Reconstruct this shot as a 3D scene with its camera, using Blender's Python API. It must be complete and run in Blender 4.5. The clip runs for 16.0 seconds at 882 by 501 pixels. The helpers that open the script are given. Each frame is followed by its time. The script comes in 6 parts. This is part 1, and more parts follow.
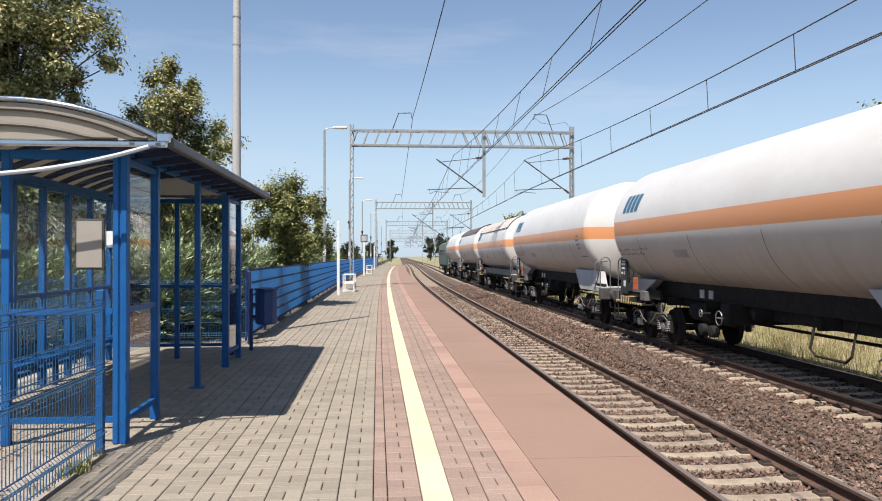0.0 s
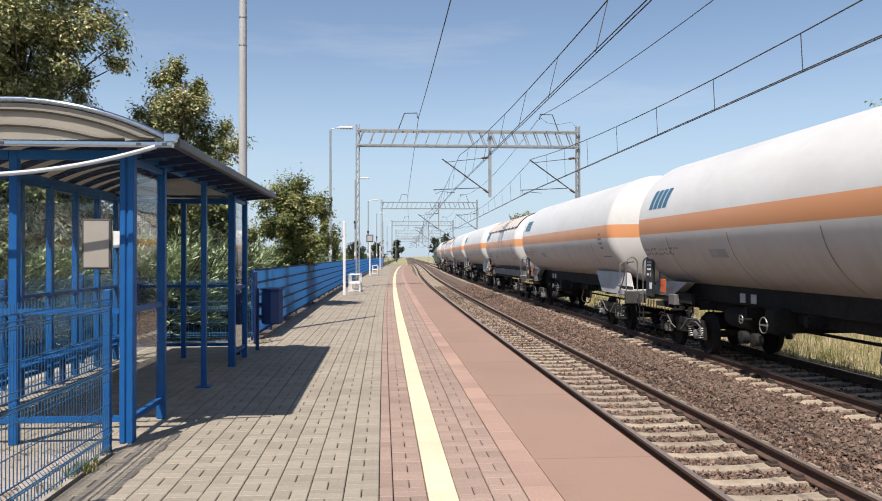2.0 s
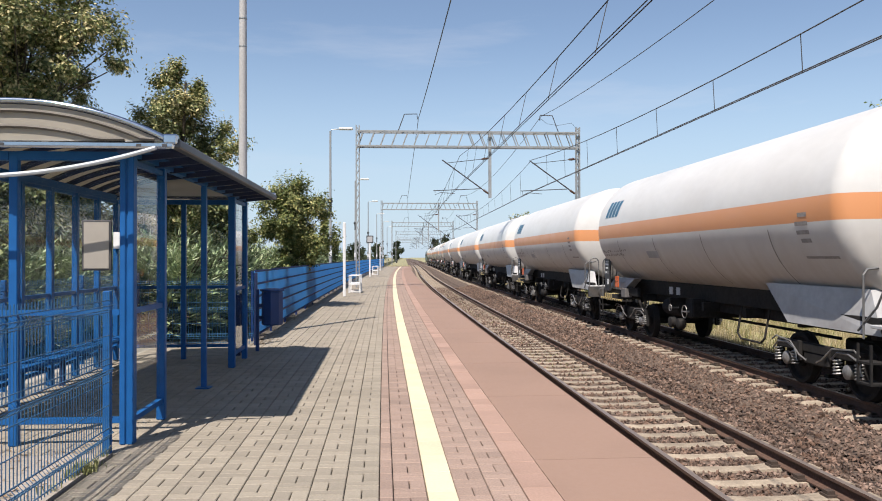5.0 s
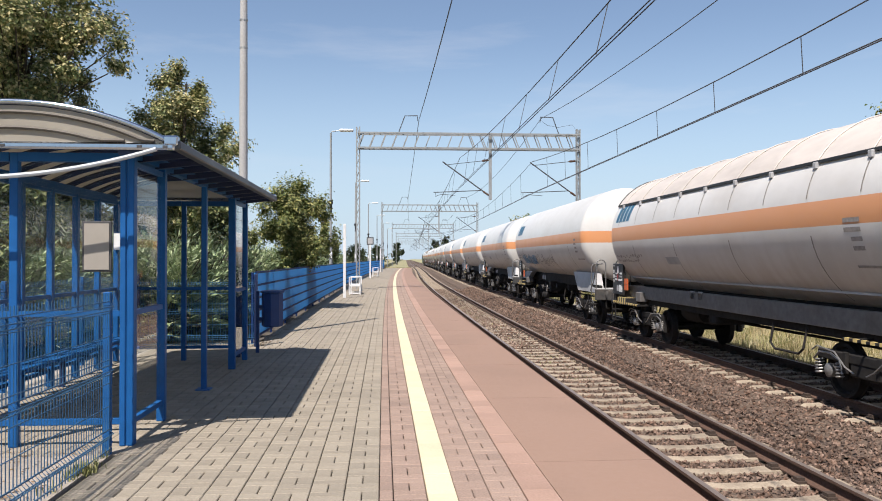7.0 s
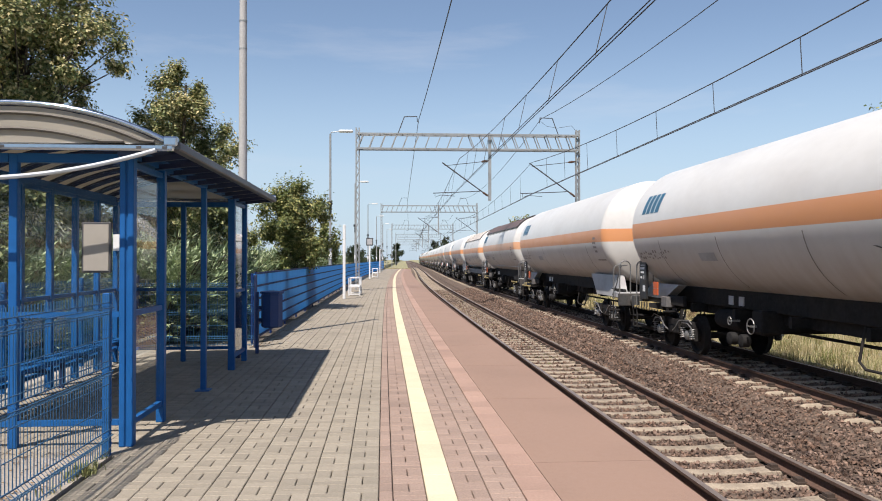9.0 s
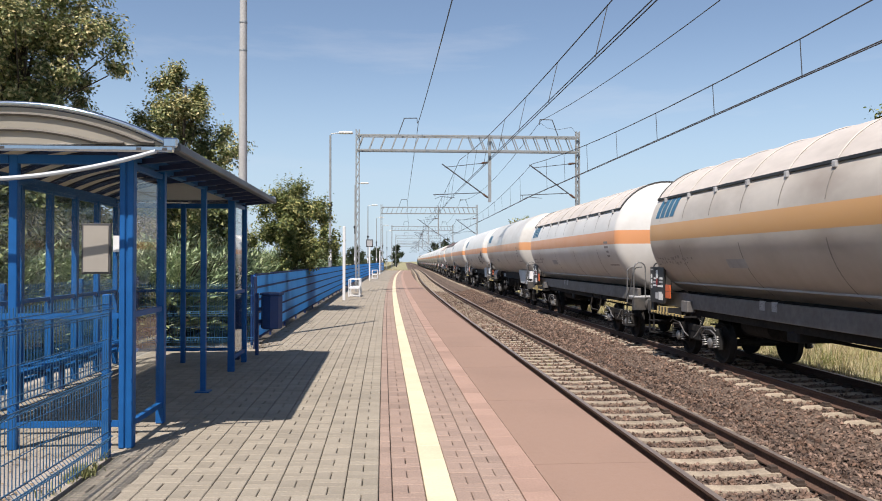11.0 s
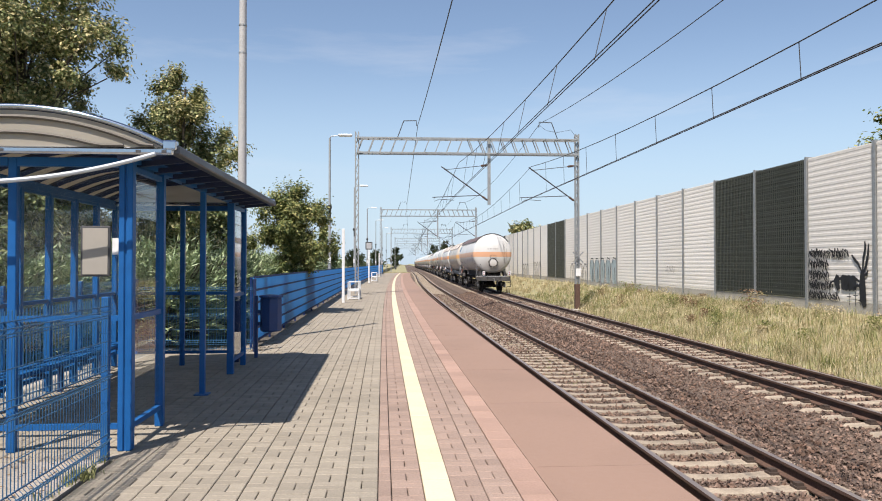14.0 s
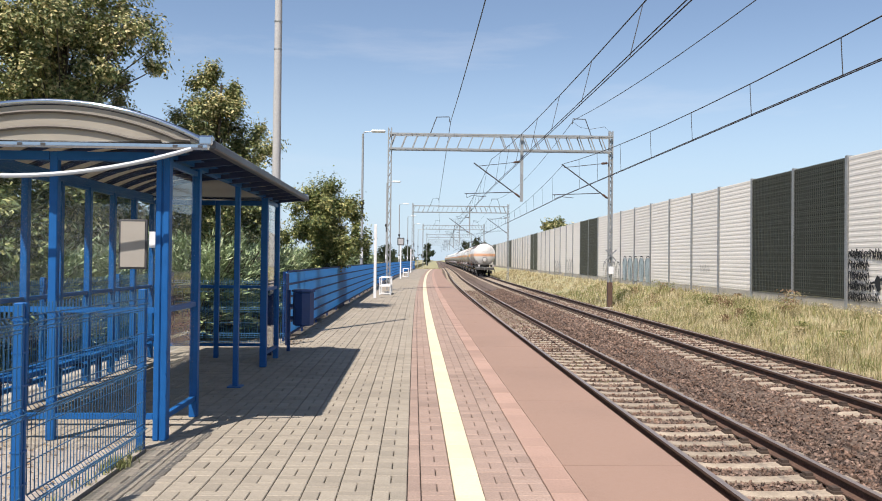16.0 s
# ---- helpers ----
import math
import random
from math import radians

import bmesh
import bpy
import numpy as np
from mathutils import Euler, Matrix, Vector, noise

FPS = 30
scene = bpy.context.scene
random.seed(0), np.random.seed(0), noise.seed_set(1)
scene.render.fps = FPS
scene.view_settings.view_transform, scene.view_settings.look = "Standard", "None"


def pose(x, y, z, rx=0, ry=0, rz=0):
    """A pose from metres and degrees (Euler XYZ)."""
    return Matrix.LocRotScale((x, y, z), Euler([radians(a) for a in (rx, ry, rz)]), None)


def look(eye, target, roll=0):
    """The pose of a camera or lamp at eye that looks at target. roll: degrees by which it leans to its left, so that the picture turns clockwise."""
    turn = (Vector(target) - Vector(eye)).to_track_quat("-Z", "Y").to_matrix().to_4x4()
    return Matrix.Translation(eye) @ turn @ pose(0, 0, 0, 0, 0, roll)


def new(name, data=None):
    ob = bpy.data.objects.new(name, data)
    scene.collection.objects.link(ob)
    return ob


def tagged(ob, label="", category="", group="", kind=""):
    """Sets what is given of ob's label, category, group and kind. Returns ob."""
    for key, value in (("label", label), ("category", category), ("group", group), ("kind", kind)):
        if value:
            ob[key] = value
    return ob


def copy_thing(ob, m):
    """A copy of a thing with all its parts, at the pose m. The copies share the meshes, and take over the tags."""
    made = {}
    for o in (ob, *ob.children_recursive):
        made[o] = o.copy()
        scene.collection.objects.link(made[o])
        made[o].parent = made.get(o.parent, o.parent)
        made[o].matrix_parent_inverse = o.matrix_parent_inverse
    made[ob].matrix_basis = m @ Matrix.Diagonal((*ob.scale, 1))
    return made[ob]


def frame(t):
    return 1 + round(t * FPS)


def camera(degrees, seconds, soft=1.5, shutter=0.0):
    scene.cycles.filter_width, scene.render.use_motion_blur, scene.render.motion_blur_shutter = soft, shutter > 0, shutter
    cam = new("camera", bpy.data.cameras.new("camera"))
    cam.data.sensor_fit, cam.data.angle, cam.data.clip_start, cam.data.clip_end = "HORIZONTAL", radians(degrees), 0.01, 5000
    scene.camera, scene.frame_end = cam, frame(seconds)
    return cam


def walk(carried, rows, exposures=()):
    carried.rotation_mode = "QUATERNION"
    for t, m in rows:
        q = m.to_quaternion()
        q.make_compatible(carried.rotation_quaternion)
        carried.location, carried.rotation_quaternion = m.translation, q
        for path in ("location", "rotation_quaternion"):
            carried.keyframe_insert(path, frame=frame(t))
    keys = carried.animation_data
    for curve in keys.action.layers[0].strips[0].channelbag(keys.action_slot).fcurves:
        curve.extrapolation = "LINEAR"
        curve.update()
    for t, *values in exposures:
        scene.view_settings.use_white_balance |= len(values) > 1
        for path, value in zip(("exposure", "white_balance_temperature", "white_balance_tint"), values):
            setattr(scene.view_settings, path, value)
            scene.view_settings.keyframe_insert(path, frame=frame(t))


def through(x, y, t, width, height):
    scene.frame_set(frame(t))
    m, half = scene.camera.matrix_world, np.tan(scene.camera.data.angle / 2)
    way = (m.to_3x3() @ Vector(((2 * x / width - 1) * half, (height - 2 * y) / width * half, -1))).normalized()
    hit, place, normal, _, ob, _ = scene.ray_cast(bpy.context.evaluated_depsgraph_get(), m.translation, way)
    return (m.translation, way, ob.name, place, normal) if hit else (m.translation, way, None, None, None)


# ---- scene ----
# ---- camera: stands on the platform, hand-held, turns a little ----
cam = camera(60.29, 16.0, soft=1.0)
EYE = Vector((0.0, 0.0, 1.7))
TURNS = [  # seconds, turn to the right, tilt up, lean to the left (degrees)
    (0.0, 2.819, 0.416, -0.060),
    (0.5, 2.503, 0.354, -0.072),
    (1.0, 2.441, 0.383, -0.110),
    (1.5, 2.435, 0.418, -0.031),
    (2.0, 2.381, 0.416, -0.044),
    (2.5, 2.381, 0.416, -0.044),
    (3.0, 2.388, 0.425, -0.038),
    (3.5, 2.387, 0.485, -0.015),
    (4.0, 2.380, 0.479, -0.047),
    (6.5, 2.379, 0.570, -0.091),
    (7.0, 2.359, 0.613, -0.003),
    (7.5, 2.378, 0.602, -0.060),
    (8.0, 2.387, 0.625, -0.010),
    (8.5, 2.393, 0.672, -0.027),
    (9.0, 2.393, 0.672, -0.027),
    (11.5, 2.406, 0.831, 0.036),
    (12.0, 2.412, 0.863, 0.055),
    (12.5, 2.425, 0.868, 0.002),
    (13.0, 2.419, 0.901, 0.005),
    (13.5, 2.463, 0.953, 0.007),
    (14.0, 2.449, 0.979, 0.024),
    (14.5, 2.418, 1.018, 0.000),
    (15.0, 2.222, 0.957, 0.109),
    (15.5, 0.780, 0.670, 0.579),
    (16.0, 0.065, 0.690, 0.647),
]


def aim(yaw, pitch, roll):
    y, p = radians(yaw), radians(pitch)
    return look(EYE, EYE + Vector((math.sin(y) * math.cos(p), math.cos(y) * math.cos(p), math.sin(p))), roll)


walk(cam, [(t, aim(y, p, r)) for t, y, p, r in TURNS], exposures=[
    (t, stops, 6610, 13) for t, stops in ((0.0, 0.64), (1.0, 0.60), (2.0, 0.56), (3.0, 0.65), (3.5, 0.60), (7.0, 0.60), (8.5, 0.60), (9.0, 0.55), (11.5, 0.57), (12.0, 0.67), (12.5, 0.57), (13.0, 0.60), (14.5, 0.67), (16.0, 0.68))])

# ---- daylight: sun behind the camera, to the left ----
SUN_DIR = Vector((-0.75, -1.50, 2.72)).normalized()
sun = new("sun", bpy.data.lights.new("sun", "SUN"))
sun.data.energy, sun.data.angle, sun.data.color = 5.0, radians(0.53), (1.0, 0.95, 0.87)
sun.matrix_world = look(SUN_DIR * 60, (0, 0, 0))
world = bpy.data.worlds.new("sky")
scene.world = world
world.use_nodes = True
wn, wl = world.node_tree.nodes, world.node_tree.links
sky = wn.new("ShaderNodeTexSky")
sky.sky_type, sky.sun_disc = "NISHITA", False
sky.sun_elevation = math.asin(SUN_DIR.z)
sky.sun_rotation = math.atan2(SUN_DIR.x, SUN_DIR.y)
sky.air_density, sky.dust_density, sky.ozone_density, sky.altitude = 1.0, 0.3, 0.9, 0
wl.new(sky.outputs[0], wn["Background"].inputs[0])
wn["Background"].inputs[1].default_value = 0.090

# thin cirrus drawn over the blue
wt, wm, wz = wn.new("ShaderNodeTexCoord"), wn.new("ShaderNodeMapping"), wn.new("ShaderNodeTexNoise")
wm.inputs["Scale"].default_value, wm.inputs["Rotation"].default_value = (1.2, 3.4, 9.0), (0.2, 0.35, 0.5)
wz.inputs["Scale"].default_value, wz.inputs["Detail"].default_value, wz.inputs["Roughness"].default_value = 1.3, 9.0, 0.62
wr, wx = wn.new("ShaderNodeMapRange"), wn.new("ShaderNodeMix")
wr.inputs["From Min"].default_value, wr.inputs["From Max"].default_value = 0.50, 0.85
wr.inputs["To Max"].default_value = 0.42
wx.data_type = "RGBA"
wx.inputs[7].default_value = (6.2, 6.4, 6.8, 1)
wl.new(wt.outputs["Generated"], wm.inputs[0]), wl.new(wm.outputs[0], wz.inputs["Vector"]), wl.new(wz.outputs["Fac"], wr.inputs["Value"])
wl.new(wr.outputs[0], wx.inputs["Factor"]), wl.new(sky.outputs[0], wx.inputs[6]), wl.new(wx.outputs[2], wn["Background"].inputs[0])
# pale summer haze low over the horizon
ws, wh, wf = wn.new("ShaderNodeSeparateXYZ"), wn.new("ShaderNodeMapRange"), wn.new("ShaderNodeMix")
wh.interpolation_type = "SMOOTHSTEP"
wh.inputs["From Min"].default_value, wh.inputs["From Max"].default_value = 0.30, -0.02
wh.inputs["To Max"].default_value = 0.85
wf.data_type = "RGBA"
wf.inputs[7].default_value = (3.6, 4.95, 6.35, 1)
wl.new(wt.outputs["Generated"], ws.inputs[0]), wl.new(ws.outputs[2], wh.inputs["Value"]), wl.new(wh.outputs[0], wf.inputs["Factor"])
wl.new(wx.outputs[2], wf.inputs[6]), wl.new(wf.outputs[2], wn["Background"].inputs[0])


# ---- materials ----
def mat(name, color, rough=0.6, metal=0.0, grain=0.0, scale=30.0, second=None, stain=0.0, stain_scale=1.2, bump=0.0, bump_scale=None,
        island=0.0, per_object=0.0, coat=0.0, stretch=(1, 1, 1), stain_color=None, spec=0.5):
    """A rough-surfaced material: colour varied by fine grain and broad stains, with small relief."""
    m = bpy.data.materials.new(name)
    m.use_nodes = True
    n, l = m.node_tree.nodes, m.node_tree.links
    b = n["Principled BSDF"]
    b.inputs["Roughness"].default_value, b.inputs["Metallic"].default_value = rough, metal
    b.inputs["Specular IOR Level"].default_value = spec
    b.inputs["Coat Weight"].default_value = coat
    tc = n.new("ShaderNodeTexCoord")
    mp = n.new("ShaderNodeMapping")
    mp.inputs["Scale"].default_value = stretch
    l.new(tc.outputs["Object"], mp.inputs[0])

    def tex(sc, detail=5.0):
        t = n.new("ShaderNodeTexNoise")
        t.inputs["Scale"].default_value, t.inputs["Detail"].default_value = sc, detail
        l.new(mp.outputs[0], t.inputs["Vector"])
        return t.outputs["Fac"]

    def ramp(src, lo, hi):
        r = n.new("ShaderNodeMapRange")
        r.inputs["From Min"].default_value, r.inputs["From Max"].default_value = lo, hi
        l.new(src, r.inputs["Value"])
        return r.outputs[0]

    def mix(fac, a, c, mode="MIX"):
        x = n.new("ShaderNodeMix")
        x.data_type, x.blend_type = "RGBA", mode
        for sock, v in ((x.inputs["Factor"], fac), (x.inputs[6], a), (x.inputs[7], c)):
            if hasattr(v, "links"):
                l.new(v, sock)
            elif isinstance(v, (int, float)):
                sock.default_value = v
            else:
                sock.default_value = (*v, 1)
        return x.outputs[2]

    col = color
    dark = tuple(c * 0.45 for c in color)
    if second:
        col = mix(ramp(tex(scale * 0.5), 0.35, 0.65), col, second)
    if grain:
        g = mix(ramp(tex(scale), 0.3, 0.7), (1 - grain,) * 3, (1 + grain,) * 3)
        col = mix(1.0, col, g, "MULTIPLY")
    if stain:
        f = ramp(tex(stain_scale, 6), 0.45, 0.75)
        k = n.new("ShaderNodeMath")
        k.operation = "MULTIPLY"
        k.inputs[1].default_value = stain
        l.new(f, k.inputs[0])
        col = mix(k.outputs[0], col, stain_color or dark)
    if island or per_object:
        src = n.new("ShaderNodeNewGeometry").outputs["Random Per Island"] if island else n.new("ShaderNodeObjectInfo").outputs["Random"]
        a = island or per_object
        col = mix(1.0, col, mix(src, (1 - a,) * 3, (1 + a,) * 3), "MULTIPLY")
    if hasattr(col, "links"):
        l.new(col, b.inputs["Base Color"])
    else:
        b.inputs["Base Color"].default_value = (*col, 1)
    if grain or stain:
        rr = n.new("ShaderNodeMapRange")
        rr.inputs["To Min"].default_value, rr.inputs["To Max"].default_value = max(0.05, rough - 0.12), min(1, rough + 0.12)
        l.new(tex(max(2.0, scale * 0.2)), rr.inputs["Value"])
        l.new(rr.outputs[0], b.inputs["Roughness"])
    if bump:
        bp = n.new("ShaderNodeBump")
        bp.inputs["Strength"].default_value, bp.inputs["Distance"].default_value = bump, 0.01
        l.new(tex(bump_scale or scale), bp.inputs["Height"])
        l.new(bp.outputs[0], b.inputs["Normal"])
    return m


def glass(name, tint=(0.965, 0.98, 0.98), rough=0.02, dirt=0.12):
    """Clear sheet glazing with a film of dust."""
    m = bpy.data.materials.new(name)
    m.use_nodes = True
    n, l = m.node_tree.nodes, m.node_tree.links
    out = n["Material Output"]
    n.remove(n["Principled BSDF"])
    tr, gl, df = n.new("ShaderNodeBsdfTransparent"), n.new("ShaderNodeBsdfGlossy"), n.new("ShaderNodeBsdfDiffuse")
    tr.inputs[0].default_value, gl.inputs["Roughness"].default_value = (*tint, 1), rough
    df.inputs[0].default_value = (0.55, 0.56, 0.54, 1)
    lw, pw, fr = n.new("ShaderNodeLayerWeight"), n.new("ShaderNodeMath"), n.new("ShaderNodeMath")
    pw.operation, fr.operation = "POWER", "MULTIPLY_ADD"
    pw.inputs[1].default_value, fr.inputs[1].default_value, fr.inputs[2].default_value = 9.0, 3.2, 0.006
    l.new(lw.outputs["Facing"], pw.inputs[0]), l.new(pw.outputs[0], fr.inputs[0])
    a, c = n.new("ShaderNodeMixShader"), n.new("ShaderNodeMixShader")
    l.new(fr.outputs[0], a.inputs[0]), l.new(tr.outputs[0], a.inputs[1]), l.new(gl.outputs[0], a.inputs[2])
    nz, mr = n.new("ShaderNodeTexNoise"), n.new("ShaderNodeMapRange")
    nz.inputs["Scale"].default_value = 3.0
    mr.inputs["To Min"].default_value, mr.inputs["To Max"].default_value = dirt * 0.4, dirt * 1.6
    l.new(nz.outputs["Fac"], mr.inputs["Value"]), l.new(mr.outputs[0], c.inputs[0])
    l.new(a.outputs[0], c.inputs[1]), l.new(df.outputs[0], c.inputs[2]), l.new(c.outputs[0], out.inputs[0])
    return m


M_PAVER = mat("grey paver", (0.252, 0.2184, 0.1722), 0.85, grain=0.18, scale=60, stain=0.3, stain_scale=0.7, bump=0.3, bump_scale=120, per_object=0.12)
M_PAVER_STUFF = mat("grey paver row", (0.252, 0.2184, 0.1722), 0.85, grain=0.18, scale=60, stain=0.3, stain_scale=0.7, bump=0.3, bump_scale=120, island=0.12)
M_PAVER_RED = mat("reddish paver", (0.2646, 0.189, 0.1512), 0.85, grain=0.18, scale=60, stain=0.3, stain_scale=0.7, bump=0.3, bump_scale=120, island=0.12)
M_JOINT = mat("joint sand", (0.084, 0.0714, 0.0588), 0.95, grain=0.3, scale=150, bump=0.5)
M_YELLOW = mat("yellow line slab", (0.58, 0.495, 0.345), 0.7, grain=0.06, scale=40, stain=0.18, stain_scale=2.0, island=0.05)
M_PINK = mat("pink edge slab", (0.3192, 0.2058, 0.1596), 0.8, grain=0.12, scale=50, stain=0.3, stain_scale=1.0, island=0.12)
M_EDGE = mat("brown edge slab", (0.252, 0.1613, 0.1193), 0.75, grain=0.08, scale=80, stain=0.25, stain_scale=0.5, bump=0.15, bump_scale=200)
M_CONC = mat("concrete", (0.3528, 0.3276, 0.2856), 0.9, grain=0.15, scale=25, stain=0.35, stain_scale=1.5, bump=0.3, bump_scale=60)
M_SLEEPER = mat("sleeper concrete", (0.31, 0.252, 0.19), 0.9, grain=0.2, scale=30, stain=0.5, stain_scale=4, bump=0.3, bump_scale=60, island=0.12)
M_BALLAST = mat("ballast stones", (0.126, 0.07392, 0.0504), 0.9, grain=0.3, scale=8, island=0.6, second=(0.168, 0.1176, 0.0924), stain=0.3, stain_scale=0.4)
M_BALLAST_BED = mat("ballast bed", (0.0714, 0.0462, 0.0336), 0.95, grain=0.5, scale=22, second=(0.1176, 0.084, 0.063), bump=1.0, bump_scale=22)
M_RAIL = mat("rusty rail", (0.0882, 0.04872, 0.0336), 0.85, grain=0.3, scale=40, stain=0.3)
M_RAILTOP = mat("worn rail head", (0.26, 0.215, 0.19), 0.42, metal=0.5, grain=0.1, scale=30)
M_CLIP = mat("rusty clip", (0.0504, 0.0336, 0.0252), 0.8, grain=0.3, scale=60)
M_SOIL = mat("dry soil and turf", (0.27, 0.24, 0.15), 0.95, grain=0.4, scale=3, second=(0.2352, 0.2268, 0.1008), stain=0.3, stain_scale=0.15, bump=0.6, bump_scale=10)
M_BLUE = mat("blue enamel", (0.010, 0.088, 0.268), 0.45, grain=0.08, scale=8, stain=0.15, stain_scale=3, spec=0.18)
# the blue enamel again, darkened so under-roof shade sits in its colour
M_BLUE_SHADED = mat("shaded blue enamel", (0.00672, 0.0168, 0.063), 0.5, grain=0.08, scale=8, stain=0.2, stain_scale=3)
M_WIRE = mat("blue coated wire", (0.034, 0.115, 0.225), 0.5, grain=0.1, scale=8, spec=0.35)
M_BIN = mat("blue bin enamel", (0.009, 0.045, 0.165), 0.5, grain=0.08, scale=8, stain=0.2, stain_scale=3)
M_NAVY = mat("navy enamel", (0.00756, 0.0252, 0.105), 0.6, spec=0.15, grain=0.08, scale=8, stain=0.2, stain_scale=3)
M_LITTER = mat("dry fallen leaves", (0.168, 0.1092, 0.0588), 0.9, grain=0.3, scale=20, island=0.5)
M_ALU = mat("polished aluminium", (0.4368, 0.4704, 0.5208), 0.10, metal=1.0, grain=0.06, scale=20)
M_GALV = mat("galvanised steel", (0.3024, 0.3108, 0.3108), 0.55, metal=0.5, grain=0.15, scale=20, stain=0.3, stain_scale=2)
M_DKSTEEL = mat("dark weathered steel", (0.063, 0.063, 0.0672), 0.7, metal=0.3, grain=0.2, scale=20, stain=0.3)
M_POLE = mat("spun concrete", (0.3864, 0.378, 0.3696), 0.8, grain=0.08, scale=25, stain=0.2, stain_scale=1.5, bump=0.2, bump_scale=80)
M_WHITE = mat("white paint", (0.6552, 0.6552, 0.6468), 0.5, grain=0.04, scale=10, stain=0.15, stain_scale=3)
M_GRAVEL = mat("dusty grey gravel", (0.3444, 0.3066, 0.2604), 0.95, grain=0.3, scale=70, second=(0.2604, 0.2268, 0.1974), stain=0.4, stain_scale=1.6, bump=0.8, bump_scale=90)
M_HOSE = mat("pale grey plastic", (0.42, 0.4452, 0.4788), 0.45, grain=0.05, scale=20)
M_NOTE = mat("faded notice paper", (0.2772, 0.252, 0.2184), 0.7, grain=0.05, scale=6, stain=0.1, stain_scale=5)
M_GLASS = glass("shelter glass", dirt=0.007)


def foliage(name, a, b, c, through=0.42):
    """Leaf material: three tones spread over the leaves, with light passing through."""
    m = bpy.data.materials.new(name)
    m.use_nodes = True
    n, l = m.node_tree.nodes, m.node_tree.links
    p = n["Principled BSDF"]
    p.inputs["Roughness"].default_value = 0.55
    p.inputs["Specular IOR Level"].default_value = 0.35
    g, r = n.new("ShaderNodeNewGeometry"), n.new("ShaderNodeValToRGB")
    e = r.color_ramp.elements
    e[0].color, e[1].color = (*a, 1), (*c, 1)
    k = e.new(0.6)
    k.color = (*b, 1)
    tc, nz, ad = n.new("ShaderNodeTexCoord"), n.new("ShaderNodeTexNoise"), n.new("ShaderNodeMath")
    nz.inputs["Scale"].default_value = 0.9
    l.new(tc.outputs["Object"], nz.inputs["Vector"])
    ad.operation = "MULTIPLY_ADD"
    ad.inputs[1].default_value, ad.inputs[2].default_value = 0.9, -0.45
    s = n.new("ShaderNodeMath")
    s.operation = "ADD"
    l.new(nz.outputs["Fac"], ad.inputs[0]), l.new(ad.outputs[0], s.inputs[0]), l.new(g.outputs["Random Per Island"], s.inputs[1])
    l.new(s.outputs[0], r.inputs[0]), l.new(r.outputs[0], p.inputs["Base Color"])
    t, x = n.new("ShaderNodeBsdfTranslucent"), n.new("ShaderNodeMixShader")
    x.inputs[0].default_value = through
    l.new(r.outputs[0], t.inputs[0]), l.new(p.outputs[0], x.inputs[1]), l.new(t.outputs[0], x.inputs[2]), l.new(x.outputs[0], n["Material Output"].inputs[0])
    return m


M_LEAF = foliage("broad leaves", (0.075, 0.105, 0.036), (0.22, 0.24, 0.088), (0.66, 0.56, 0.29), 0.22)
M_HEDGE = foliage("hedge leaves", (0.0462, 0.0672, 0.02352), (0.1092, 0.1344, 0.0462), (0.42, 0.4032, 0.1848), 0.14)
M_LEAF2 = foliage("yellowing leaves", (0.0588, 0.0882, 0.0252), (0.1512, 0.1764, 0.0504), (0.4032, 0.3696, 0.1428), 0.16)
M_LEAF_FAR = foliage("far leaves", (0.042, 0.063, 0.0336), (0.0588, 0.0798, 0.042), (0.084, 0.0924, 0.042))
M_JUNIPER = foliage("juniper sprays", (0.1092, 0.1596, 0.0714), (0.2688, 0.336, 0.168), (0.504, 0.5376, 0.336), 0.15)
M_GRASS = foliage("dry grass", (0.23, 0.20, 0.095), (0.45, 0.375, 0.22), (0.66, 0.55, 0.38), 0.3)
M_DOCK = foliage("brown seed heads", (0.1344, 0.0756, 0.042), (0.252, 0.1596, 0.0924), (0.4032, 0.2856, 0.1848), 0.25)
M_WEED = foliage("green weeds", (0.11, 0.135, 0.045), (0.25, 0.255, 0.095), (0.42, 0.36, 0.17), 0.3)
M_BARK = mat("bark", (0.0756, 0.0588, 0.042), 0.9, grain=0.3, scale=12, stain=0.3, bump=0.8, bump_scale=25, stretch=(1, 1, 0.3))
M_PANEL = mat("pale ribbed panel", (0.68, 0.64, 0.585), 0.8, grain=0.06, scale=12, stain=0.2, stain_scale=0.6, bump=0.15, bump_scale=80, stretch=(1, 0.4, 1), per_object=0.05)
M_PANEL_DK = mat("dark green panel", (0.0294, 0.03528, 0.02688), 0.7, grain=0.15, scale=14, stain=0.3, stain_scale=1)
M_GRID = mat("dark grid bars", (0.0546, 0.0588, 0.0462), 0.6, grain=0.15, scale=14)
M_SPRAY = mat("black spray paint", (0.01008, 0.01008, 0.01176), 0.6, grain=0.2, scale=6)
M_TEAL = mat("pale teal spray paint", (0.3024, 0.3612, 0.3696), 0.6, grain=0.2, scale=5, stain=0.3, stain_color=(0.462, 0.504, 0.504))


# ---- building helpers ----
def heading(y):
    """Slope dx/dy of the line: a right-hand curve that eases back to the left far off."""
    if y < 0:
        return -0.037
    if y < 120:
        return -0.037 + 0.041 * y / 120
    if y < 200:
        return 0.004 - 0.010 * (y - 120) / 80
    return -0.006


LINE_Y = np.arange(-500, 2000.5, 0.5)
_h = np.array([heading(y) for y in LINE_Y])
LINE_X = np.concatenate([[0], np.cumsum((_h[1:] + _h[:-1]) / 4)])
LINE_X += 0.325 - np.interp(0.0, LINE_Y, LINE_X)


